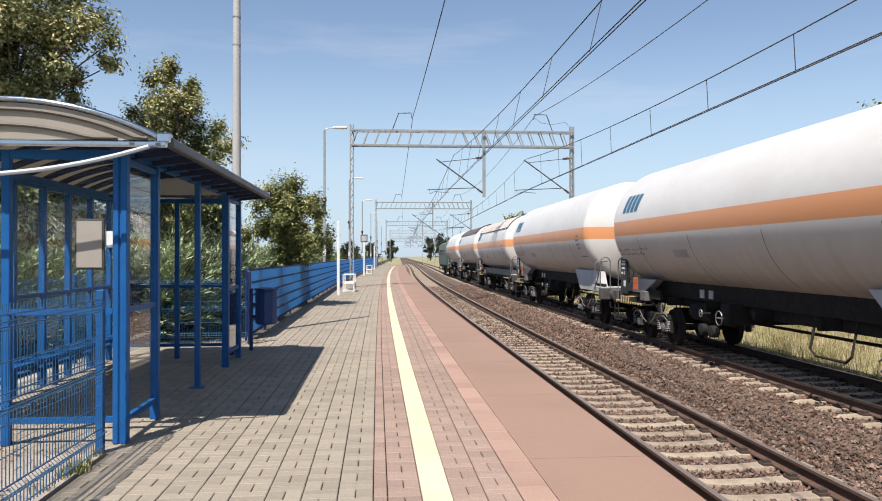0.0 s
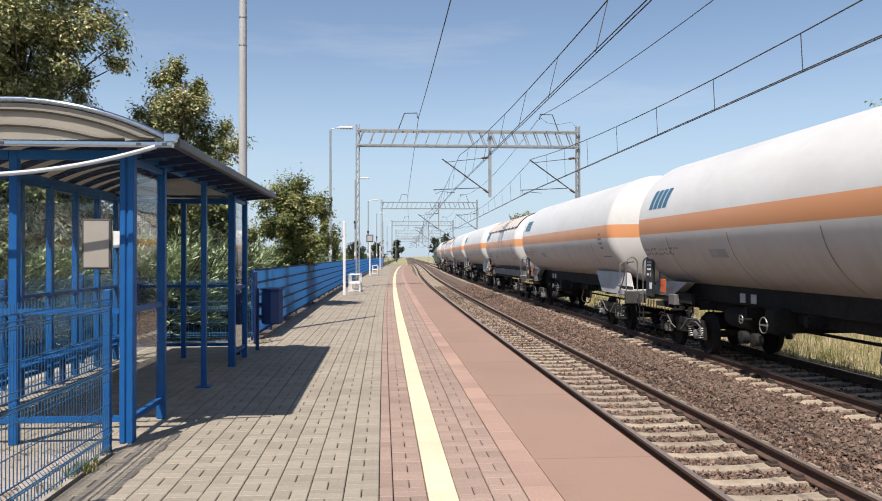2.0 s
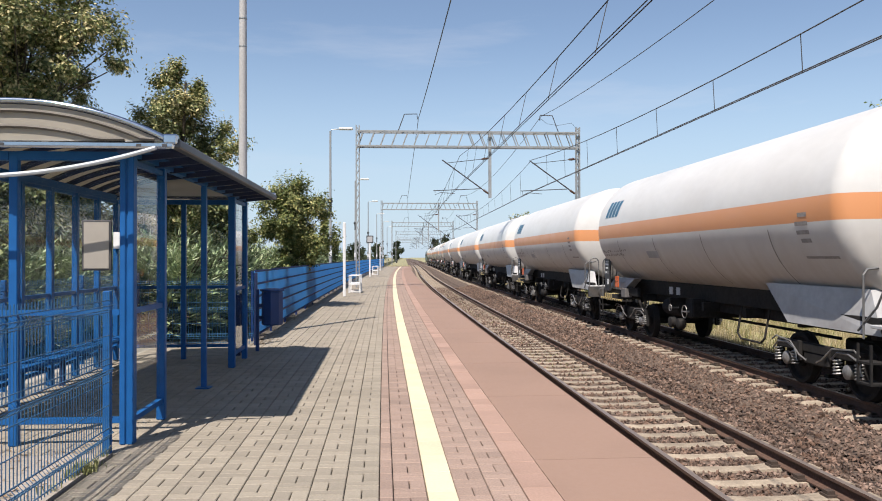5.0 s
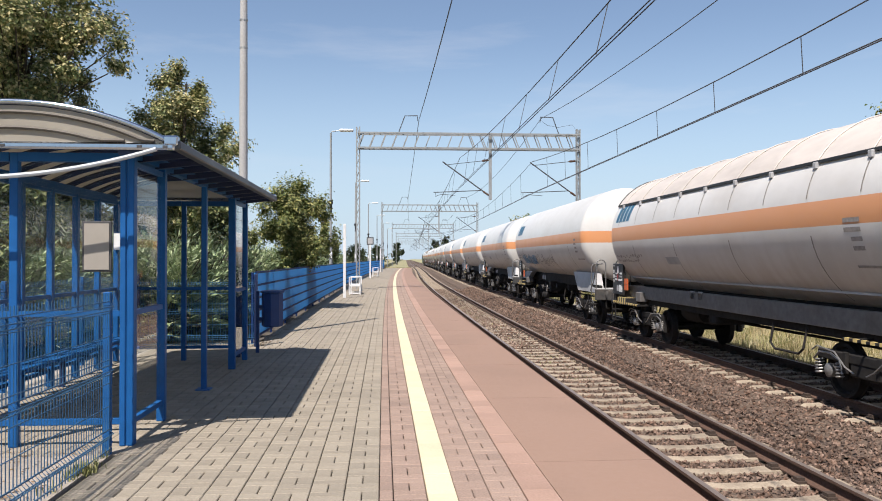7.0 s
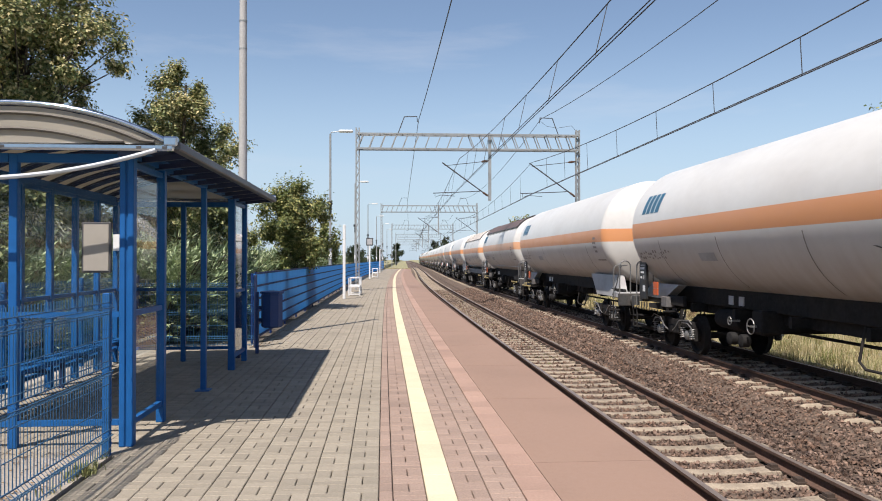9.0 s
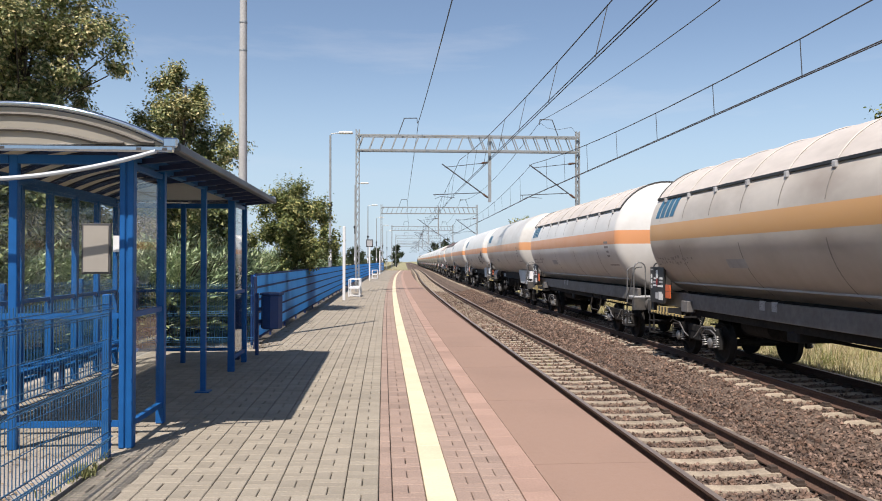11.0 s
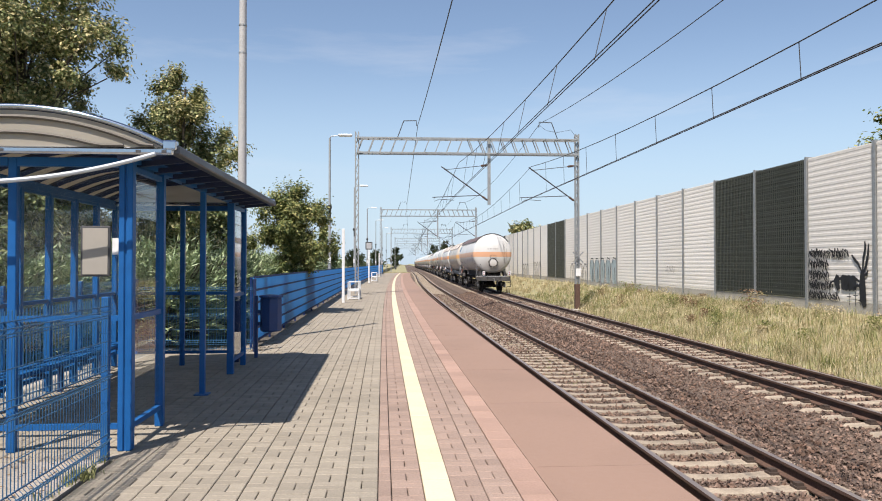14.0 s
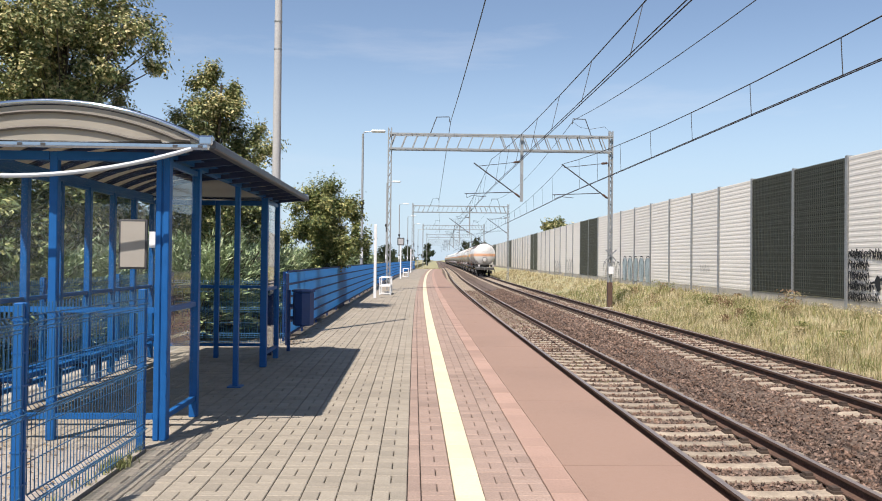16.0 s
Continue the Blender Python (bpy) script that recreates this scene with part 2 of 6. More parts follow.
def at(y, d, z=0.0):
    """A place y metres along the line and d metres to the right of the yellow strip's left edge."""
    h = heading(y)
    k = math.hypot(1, h)
    return Vector((float(np.interp(y, LINE_Y, LINE_X)) + d / k, y - d * h / k, z))


def at_pose(y, d, z=0.0, turn=0.0):
    p = at(y, d, z)
    return pose(p.x, p.y, p.z, 0, 0, math.degrees(-math.atan(heading(y))) + turn)


def link(name, bm, material, parent=None, label="", smooth=False, m=None):
    me = bpy.data.meshes.new(name)
    bm.to_mesh(me)
    bm.free()
    for mm in (material if isinstance(material, (list, tuple)) else [material]):
        me.materials.append(mm)
    if smooth:
        me.polygons.foreach_set("use_smooth", [True] * len(me.polygons))
        me.set_sharp_from_angle(angle=radians(40))
    ob = new(name, me)
    if parent:
        ob.parent = parent
    if m is not None:
        ob.matrix_basis = m
    if label:
        ob["label"] = label
    return ob


def part(name, bm, material, parent, label="", smooth=False, m=None):
    return link(name, bm, material, parent, label, smooth, m)


def share(name, me, parent=None, m=None):
    ob = new(name, me)
    ob.parent = parent
    if m is not None:
        ob.matrix_basis = m
    return ob


def box(bm, lo, hi, m=None, bevel=0.0, mi=0):
    x0, y0, z0 = lo
    x1, y1, z1 = hi
    vs = [bm.verts.new((x, y, z)) for z in (z0, z1) for y in (y0, y1) for x in (x0, x1)]
    fs = [bm.faces.new([vs[i] for i in f]) for f in ((0, 2, 3, 1), (4, 5, 7, 6), (0, 1, 5, 4), (2, 6, 7, 3), (0, 4, 6, 2), (1, 3, 7, 5))]
    for f in fs:
        f.material_index = mi
    if bevel:
        r = bmesh.ops.bevel(bm, geom=list({e for f in fs for e in f.edges}), offset=bevel, segments=1, affect="EDGES")
        vs = list({v for f in r["faces"] for v in f.verts} | {v for v in vs if v.is_valid})
    if m is not None:
        bmesh.ops.transform(bm, matrix=m, verts=vs)
    return vs


def box_bm(lo, hi, bevel=0.0):
    bm = bmesh.new()
    box(bm, lo, hi, bevel=bevel)
    return bm


def bar(bm, a, b, w, h=None, n=4, mi=0):
    """A bar from a to b: square (n = 4) or round, w thick."""
    a, b = Vector(a), Vector(b)
    d = b - a
    q = d.to_track_quat("Z", "Y").to_matrix()
    h = h or w
    rings = []
    for p in (a, b):
        ring = []
        for i in range(n):
            ang = 2 * math.pi * (i + 0.5) / n
            k = 1 / math.cos(math.pi / n) if n == 4 else 1
            ring.append(bm.verts.new(p + q @ Vector((w / 2 * k * math.cos(ang), h / 2 * k * math.sin(ang), 0))))
        rings.append(ring)
    for i in range(n):
        bm.faces.new((rings[0][i], rings[0][(i + 1) % n], rings[1][(i + 1) % n], rings[1][i])).material_index = mi
    bm.faces.new(rings[0][::-1]).material_index = mi
    bm.faces.new(rings[1]).material_index = mi


def tube(bm, pts, w, n=6, mi=0):
    """A bent tube through the points."""
    pts = [Vector(p) for p in pts]
    rings = []
    for i, p in enumerate(pts):
        d = (pts[min(i + 1, len(pts) - 1)] - pts[max(i - 1, 0)]).normalized()
        q = d.to_track_quat("Z", "Y").to_matrix()
        rings.append([bm.verts.new(p + q @ Vector((w / 2 * math.cos(2 * math.pi * k / n), w / 2 * math.sin(2 * math.pi * k / n), 0))) for k in range(n)])
    for r0, r1 in zip(rings, rings[1:]):
        for k in range(n):
            bm.faces.new((r0[k], r0[(k + 1) % n], r1[(k + 1) % n], r1[k])).material_index = mi
    bm.faces.new(rings[0][::-1]).material_index = mi
    bm.faces.new(rings[-1]).material_index = mi


def lathe(bm, prof, m=None, n=24, mi=0, cap=True):
    """Turns (radius, height) round the z axis."""
    rings, vs = [], []
    for r, z in prof:
        ring = [bm.verts.new((max(r, 1e-4) * math.cos(2 * math.pi * k / n), max(r, 1e-4) * math.sin(2 * math.pi * k / n), z)) for k in range(n)]
        rings.append(ring)
        vs += ring
    for r0, r1 in zip(rings, rings[1:]):
        for k in range(n):
            bm.faces.new((r0[k], r0[(k + 1) % n], r1[(k + 1) % n], r1[k])).material_index = mi
    if cap:
        bm.faces.new(rings[0][::-1]).material_index = mi
        bm.faces.new(rings[-1]).material_index = mi
    if m is not None:
        bmesh.ops.transform(bm, matrix=m, verts=vs)
    return vs


def sweep(prof, ys, closed=True, mis=None):
    """Carries a profile of (d, z) along the line through the stations ys."""
    bm = bmesh.new()
    rings = [[bm.verts.new(at(y, d, z)) for d, z in prof] for y in ys]
    n = len(prof)
    for r0, r1 in zip(rings, rings[1:]):
        for k in range(n if closed else n - 1):
            f = bm.faces.new((r0[k], r0[(k + 1) % n], r1[(k + 1) % n], r1[k]))
            if mis:
                f.material_index = mis[k]
    if closed:
        bm.faces.new(rings[0][::-1])
        bm.faces.new(rings[-1])
    bmesh.ops.recalc_face_normals(bm, faces=bm.faces)
    return bm


def stations(a, b):
    """Stations along the line, closer together near the camera."""
    ys, y = [a], a
    while y < b:
        y += 2.0 if -20 < y < 130 else (8.0 if y < 260 else 40.0)
        ys.append(min(y, b))
    return ys


def empty(name, m=None):
    ob = new(name)
    if m is not None:
        ob.matrix_basis = m
    return ob


# ---- ground, platform body, tracks ----
RAIL_Z, RAIL_Z2 = -0.75, -0.55      # rail heads of the near and of the far track
T1, T2 = 3.91, 7.93                 # track centres
EDGE = 1.97                         # platform edge
WALL_D = 15.45


def up(bm):
    for f in bm.faces:
        f.normal_update()
        if f.normal.z < 0:
            f.normal_flip()
    return bm


def build_ground():
    prof = [(-900, 0.4), (-120, -0.1), (-30, -0.12), (-6.5, -0.10), (-5.4, -0.06), (-5.3, -1.15), (1.9, -1.45), (2.05, -1.30), (9.8, -1.15), (10.6, -0.95),
            (12.2, -0.55), (14.0, -0.15), (15.2, 0.02), (16.5, 0.05), (40, 0.1), (900, 0.6)]
    bm = up(sweep(prof, stations(-420, 1900), closed=False))
    tagged(link("ground", bm, M_SOIL), "dry grassy ground beside the railway", "ground", kind="structure")


def build_track(c, top, name):
    ys = stations(-420, 1200)
    out = (c + 2.2, top - 0.25) if c < 5 else (c + 2.5, top - 0.58)
    inn = (c - 2.2, top - 0.50) if c < 5 else (c - 2.1, top - 0.40)
    bed = up(sweep([inn, (c - 1.55, top - 0.215), (c + 1.55, top - 0.215), out], ys, closed=False))
    tagged(link("ballast_bed_" + name, bed, M_BALLAST_BED), "rust-stained crushed stone track bed", "track bed", kind="structure")
    for side in (-1, 1):
        x = c + side * 0.7525
        prof = [(x - 0.036, 0), (x - 0.036, -0.035), (x - 0.009, -0.05), (x - 0.009, -0.135), (x - 0.07, -0.155), (x - 0.07, -0.172),
                (x + 0.07, -0.172), (x + 0.07, -0.155), (x + 0.009, -0.135), (x + 0.009, -0.05), (x + 0.036, -0.035), (x + 0.036, 0)]
        bm = sweep([(a, top + b) for a, b in prof], ys, mis=[0] * 11 + [1])
        tagged(link("rail", bm, [M_RAIL, M_RAILTOP]), "steel running rail with rusty web and worn head", "rail", kind="structure")


build_ground()
build_track(T1, RAIL_Z, "near")
build_track(T2, RAIL_Z2, "far")


def build_platform():
    ys = stations(-14, 137)
    body = sweep([(-5.3, -1.3), (-5.3, -0.03), (0.95, -0.03), (0.95, -0.06), (1.90, -0.15), (1.90, -1.4)], ys)
    tagged(link("platform", body, M_JOINT), "railway platform body under the paving", "platform", kind="structure")
    # edge slabs 2 m long with fine joints
    slabs = tagged(new("platform_edge"), "smooth reddish-brown platform edge slabs", "platform edge", kind="structure")
    y = -14.0
    while y < 136:
        y1 = y + 2.9
        bm = sweep([(0.945, -0.05), (0.945, 0.0), (EDGE - 0.012, 0.0), (EDGE, -0.012), (EDGE, -0.14), (1.905, -0.14), (1.905, -0.05)], [y + 0.004, y + 1.45, y1 - 0.004])
        part("slab", bm, M_EDGE, slabs)
        y = y1
    # bare concrete and soil strip behind the paving, under fence and shelter back
    tagged(link("pavement_gravel", sweep([(-4.64, -0.03), (-4.64, -0.006), (-2.74, -0.006), (-2.74, -0.03)], stations(-14, 6.9)), M_GRAVEL), "dusty gravel strip behind the wire fence", "gravel", kind="structure")
    tagged(link("pavement_strip", sweep([(-6.05, -0.12), (-6.05, -0.03), (-5.22, -0.03), (-5.22, -0.12)], stations(-4, 15.5)), M_GRAVEL), "pale dusty path behind the shelter", "path", kind="structure")
    tagged(link("kerb", sweep([(-2.745, -0.03), (-2.745, 0.003), (-2.665, 0.003), (-2.665, -0.03)], stations(-14, 6.95)), M_GRAVEL), "pale concrete edging along the fence", "kerb", kind="structure")
    tagged(link("pavement_back", sweep([(-5.3, -0.03), (-5.3, -0.012), (-4.62, -0.012), (-4.62, -0.03)], ys), M_CONC), "bare concrete strip behind the shelter", "paving", kind="structure")


build_platform()


# ---- freight train of gas tank wagons ----
def tank_paint(name, body, stripe, dirt, zc, dirt_color=(0.30, 0.25, 0.20)):
    """White tank livery with one orange band at mid height, grime in streaks and blotches, shade painted low on the
    flank.
    """
    m = mat(name, body, 0.34, grain=0.03, scale=6, stain=dirt, stain_scale=0.9, stain_color=dirt_color, stretch=(1, 0.5, 1))
    n, l = m.node_tree.nodes, m.node_tree.links
    b = n["Principled BSDF"]
    src = b.inputs["Base Color"].links[0].from_socket
    tc, sx = n.new("ShaderNodeTexCoord"), n.new("ShaderNodeSeparateXYZ")
    l.new(tc.outputs["Object"], sx.inputs[0])
    sub, ab, lt = (n.new("ShaderNodeMath") for _ in range(3))
    sub.operation, ab.operation, lt.operation = "SUBTRACT", "ABSOLUTE", "LESS_THAN"
    sub.inputs[1].default_value, lt.inputs[1].default_value = zc, 0.195
    l.new(sx.outputs[2], sub.inputs[0]), l.new(sub.outputs[0], ab.inputs[0]), l.new(ab.outputs[0], lt.inputs[0])
    # grime streaks down the lower shell, deepened towards the bottom as painted underside shade
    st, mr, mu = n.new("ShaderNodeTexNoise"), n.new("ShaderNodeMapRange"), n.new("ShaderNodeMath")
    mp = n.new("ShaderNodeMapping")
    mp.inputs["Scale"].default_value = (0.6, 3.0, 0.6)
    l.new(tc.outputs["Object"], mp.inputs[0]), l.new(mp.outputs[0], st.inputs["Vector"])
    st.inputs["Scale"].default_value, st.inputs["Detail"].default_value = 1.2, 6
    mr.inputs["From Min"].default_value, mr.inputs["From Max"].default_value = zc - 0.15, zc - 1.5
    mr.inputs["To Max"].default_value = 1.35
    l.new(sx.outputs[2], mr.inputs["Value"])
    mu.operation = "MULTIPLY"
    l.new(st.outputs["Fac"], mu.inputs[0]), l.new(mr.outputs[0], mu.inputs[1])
    mixes = []
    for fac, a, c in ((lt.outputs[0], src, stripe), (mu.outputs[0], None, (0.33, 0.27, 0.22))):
        x = n.new("ShaderNodeMix")
        x.data_type = "RGBA"
        l.new(fac, x.inputs["Factor"])
        l.new(a if a else mixes[-1], x.inputs[6])
        x.inputs[7].default_value = (*c, 1)
        mixes.append(x.outputs[2])
    l.new(mixes[-1], b.inputs["Base Color"])
    return m


AXIS = {"plain": 3.05, "tan": 2.94, "brown": 3.03}     # tank axis above the rail
ZC, TR = 3.05, 1.62     # of the wagon being built: axis and radius
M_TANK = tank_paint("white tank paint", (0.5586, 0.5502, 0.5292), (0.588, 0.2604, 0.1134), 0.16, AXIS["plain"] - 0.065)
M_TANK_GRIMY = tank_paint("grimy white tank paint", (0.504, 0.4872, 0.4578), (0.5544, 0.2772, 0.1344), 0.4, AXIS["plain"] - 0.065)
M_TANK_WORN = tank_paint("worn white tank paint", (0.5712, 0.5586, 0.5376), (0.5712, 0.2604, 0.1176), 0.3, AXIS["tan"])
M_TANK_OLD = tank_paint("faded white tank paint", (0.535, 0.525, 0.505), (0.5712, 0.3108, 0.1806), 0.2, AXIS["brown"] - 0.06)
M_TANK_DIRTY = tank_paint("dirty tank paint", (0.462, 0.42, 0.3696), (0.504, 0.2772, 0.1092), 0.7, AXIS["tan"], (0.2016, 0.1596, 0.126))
M_SHIELD = mat("tan sunshield", (0.504, 0.4536, 0.4116), 0.55, grain=0.08, scale=5, stain=0.4, stain_scale=0.8, stretch=(1, 0.4, 1))
M_SHIELD_DK = mat("brown sunshield", (0.1092, 0.0714, 0.063), 0.6, grain=0.1, scale=5, stain=0.3, stain_scale=0.8)
M_UNDER = mat("sooty underframe", (0.01848, 0.01764, 0.01764), 0.85, spec=0.2, grain=0.3, scale=12, stain=0.4, stain_scale=2, stain_color=(0.042, 0.0336, 0.02688))
M_SKIRT = mat("grey saddle paint", (0.37, 0.37, 0.375), 0.55, grain=0.08, scale=8, stain=0.4, stain_scale=1.5, stain_color=(0.168, 0.1428, 0.126))
M_HEAD = mat("dusty headstock paint", (0.0462, 0.04536, 0.04452), 0.7, grain=0.25, scale=14, stain=0.4, stain_scale=3, stain_color=(0.1176, 0.0924, 0.0714))
M_SILL = mat("dusty sill paint", (0.126, 0.1176, 0.1134), 0.6, grain=0.2, scale=10, stain=0.5, stain_scale=2, stain_color=(0.084, 0.0714, 0.0588))
M_STEEL = mat("worn bright steel", (0.252, 0.2436, 0.2352), 0.5, metal=0.6, grain=0.2, scale=30, stain=0.4, stain_scale=5)
M_LOGO = mat("teal lettering paint", (0.024, 0.115, 0.20), 0.5, grain=0.05, scale=10)
M_BLACK = mat("black paint", (0.01512, 0.01512, 0.0168), 0.5, grain=0.15, scale=12, stain=0.3, stain_scale=4, stain_color=(0.042, 0.0378, 0.0336))
M_ORANGE = mat("orange plate", (0.50, 0.10, 0.025), 0.5, grain=0.06, scale=20)
M_RED = mat("red paint", (0.26, 0.025, 0.025), 0.5, grain=0.08, scale=20)
M_HAZ = mat("faded yellow hazard paint", (0.5544, 0.42, 0.168), 0.6, grain=0.15, scale=12, stain=0.4, stain_scale=6)
M_RAIL_GREY = mat("grey handrail", (0.1176, 0.1176, 0.1176), 0.5, grain=0.1, scale=20)
M_MARK = mat("dark stencil paint", (0.084, 0.0756, 0.0756), 0.6, grain=0.2, scale=20)
M_SEAM = mat("grimy weld seam", (0.2016, 0.1806, 0.1596), 0.6, grain=0.3, scale=9)
M_STENCIL = mat("faded grey stencil", (0.252, 0.2268, 0.21), 0.6, grain=0.25, scale=20)
M_TAGBLUE = mat("blue spray paint", (0.1008, 0.2688, 0.42), 0.5, grain=0.2, scale=8)


def dished_end(n=7):
    """Profile of a dished tank end from the tip outwards: (radius, depth behind the tip)."""
    r, big = 0.2 * TR, 2 * TR
    turn = math.asin((TR - r) / (big - r))
    prof = [(big * math.sin(a), big * (1 - math.cos(a))) for a in np.linspace(0, turn, n)]
    deep = TR * (2 - math.sqrt(1.8 ** 2 - 0.8 ** 2))
    return prof + [(TR - r + r * math.sin(a), deep - r * math.cos(a)) for a in np.linspace(turn, math.pi / 2, n + 1)[1:]]


def end_depth(r):
    """How far the dished end falls back at the distance r from its middle."""
    prof = dished_end(12)
    return float(np.interp(r, [p[0] for p in prof], [p[1] for p in prof]))


def shell_patch(bm, r, y0, y1, a0, a1, skew=0.0, n=4, mi=0):
    """A thin painted patch on the left flank of the tank: y along the wagon, a degrees above the axis."""
    rows = []
    for i in range(n + 1):
        a = a0 + (a1 - a0) * i / n
        x, z = -r * math.cos(radians(a)), ZC + r * math.sin(radians(a))
        dy = skew * i / n
        rows.append((bm.verts.new((x, y0 + dy, z)), bm.verts.new((x, y1 + dy, z))))
    for p, q in zip(rows, rows[1:]):
        f = bm.faces.new((p[0], q[0], q[1], p[1]))
        f.material_index = mi


def wheelset(parent, y, r=0.45):
    for s in (-1, 1):
        bm = bmesh.new()
        lathe(bm, [(0.09, -0.07), (0.16, -0.07), (0.17, -0.02), (r - 0.10, -0.01), (r - 0.06, -0.065), (r, -0.065), (r + 0.005, 0.045), (r + 0.03, 0.055),
                   (r + 0.03, 0.075), (r - 0.06, 0.075), (0.12, 0.04)], m=pose(s * 0.7525, y, r, 0, -90 * s, 0), n=22)
        part("wheel", bm, M_UNDER, parent, smooth=True)
    bm = bmesh.new()
    bar(bm, (-0.72, y, r), (0.72, y, r), 0.16, n=10)
    part("axle", bm, M_UNDER, parent, smooth=True)


def bogie(parent, y, base=1.8):
    b = part("bogie", box_bm((-0.35, y - 0.32, 0.52), (0.35, y + 0.32, 0.86), 0.04), M_UNDER, parent, "sooty two-axle bogie with coil springs")
    for s in (-1, 1):
        bm = bmesh.new()
        x = s * 1.0
        box(bm, (x - 0.06, y - base / 2 - 0.35, 0.62), (x + 0.06, y + base / 2 + 0.35, 0.78), bevel=0.02)
        for q in (-1, 1):
            yy = y + q * base / 2
            box(bm, (x - 0.05, yy - 0.35, 0.34), (x + 0.05, yy - 0.26, 0.66))
            box(bm, (x - 0.05, yy + 0.26, 0.34), (x + 0.05, yy + 0.35, 0.66))
        box(bm, (x - 0.05, y - 0.38, 0.42), (x + 0.05, y + 0.38, 0.64), bevel=0.03)
        part("side_frame", bm, M_UNDER, b)
        for q in (-1, 1):
            yy = y + q * base / 2
            bm = bmesh.new()
            lathe(bm, [(0.05, -0.1), (0.10, -0.1), (0.115, -0.04), (0.115, 0.02), (0.07, 0.05), (0.02, 0.06)], m=pose(s * 1.06, yy, 0.45, 0, 90 * s, 0), n=14)
            part("axle_box", bm, M_STEEL, b, "worn steel axle box cover", smooth=True)
            for o in (-0.19, 0.19):
                bm = bmesh.new()
                pts = [(s * 1.05 + 0.065 * math.cos(k * math.pi / 4), yy + o * 1.5 + 0.065 * math.sin(k * math.pi / 4), 0.36 + 0.26 * k / 40) for k in range(41)]
                tube(bm, pts, 0.032, n=4)
                part("coil_spring", bm, M_STEEL, b, "worn steel coil spring")
            bm = bmesh.new()
            tube(bm, [(s * 1.09, yy - 0.40, 0.44), (s * 1.11, yy - 0.34, 0.66), (s * 1.11, yy - 0.1, 0.74), (s * 1.11, yy + 0.2, 0.73), (s * 1.11, yy + 0.36, 0.60)], 0.035, n=5)
            part("brake_pipe", bm, M_STEEL, b)
    for q in (-1, 1):
        wheelset(b, y + q * base / 2)
    return b


def end_gear(w, yh, s, front):
    """Headstock, buffers, hook, brake hose, steps and handrails at the end yh; s is +1 for the leading end."""
    hb = bmesh.new()
    box(hb, (-1.32, min(yh, yh - s * 0.18), 0.88), (1.32, max(yh, yh - s * 0.18), 1.24), bevel=0.015)
    head = part("headstock", hb, M_HEAD, w)
    for x in (-0.875, 0.875):
        bm = bmesh.new()
        lathe(bm, [(0.12, 0), (0.15, 0), (0.15, 0.06), (0.11, 0.08), (0.11, 0.36), (0.085, 0.36), (0.085, 0.50)], m=pose(x, yh, 1.06, -90 * s, 0, 0), n=14)
        box(bm, (x - 0.23, yh + s * 0.53 - 0.03, 0.90), (x + 0.23, yh + s * 0.53 + 0.03, 1.22), bevel=0.02)
        part("buffer", bm, M_HEAD, w, "dark steel side buffer", smooth=True)
    bm = bmesh.new()
    tube(bm, [(0, yh, 1.06), (0, yh + s * 0.2, 1.06), (0, yh + s * 0.32, 1.02), (0, yh + s * 0.36, 0.9), (0, yh + s * 0.28, 0.74)], 0.07, n=6)
    part("coupling_hook", bm, M_STEEL, w)
    bm = bmesh.new()
    tube(bm, [(0.3, yh, 1.0), (0.3, yh + s * 0.14, 0.95), (0.28, yh + s * 0.18, 0.7), (0.2, yh + s * 0.2, 0.48), (0.12, yh + s * 0.16, 0.6)], 0.045, n=6)
    part("brake_hose", bm, M_BLACK, w)
    # step under the corner
    for x in (-1.28,) if front else (-1.28, 1.28):
        bm = bmesh.new()
        sx = 1 if x > 0 else -1
        box(bm, (x - 0.14, yh - s * 0.52 - 0.16, 0.42), (x + 0.14, yh - s * 0.52 + 0.16, 0.45))
        box(bm, (x - 0.14, yh - s * 0.52 - 0.16, 0.72), (x + 0.14, yh - s * 0.52 + 0.16, 0.75))
        for q in (-0.15, 0.15):
            bar(bm, (x + sx * 0.12, yh - s * 0.52 + q, 0.42), (x + sx * 0.12, yh - s * 0.52 + q, 1.0), 0.03)
        part("step", bm, M_UNDER, w)
    # hooped handrail
    for k in ((0.35, 0.75) if front else (0.06,)):
        bm = bmesh.new()
        x = -1.30
        y0 = yh - s * k
        pts = [(x, y0, 1.0), (x, y0, 2.05)]
        pts += [(x + 0.16 - 0.16 * math.cos(a), y0, 2.05 + 0.16 * math.sin(a)) for a in np.linspace(0.3, math.pi - 0.3, 6)]
        pts += [(x + 0.32, y0, 2.05), (x + 0.32, y0, 1.2)]
        tube(bm, pts, 0.04, n=6)
        part("handrail", bm, M_RAIL_GREY, w, "dark grey hooped handrail")


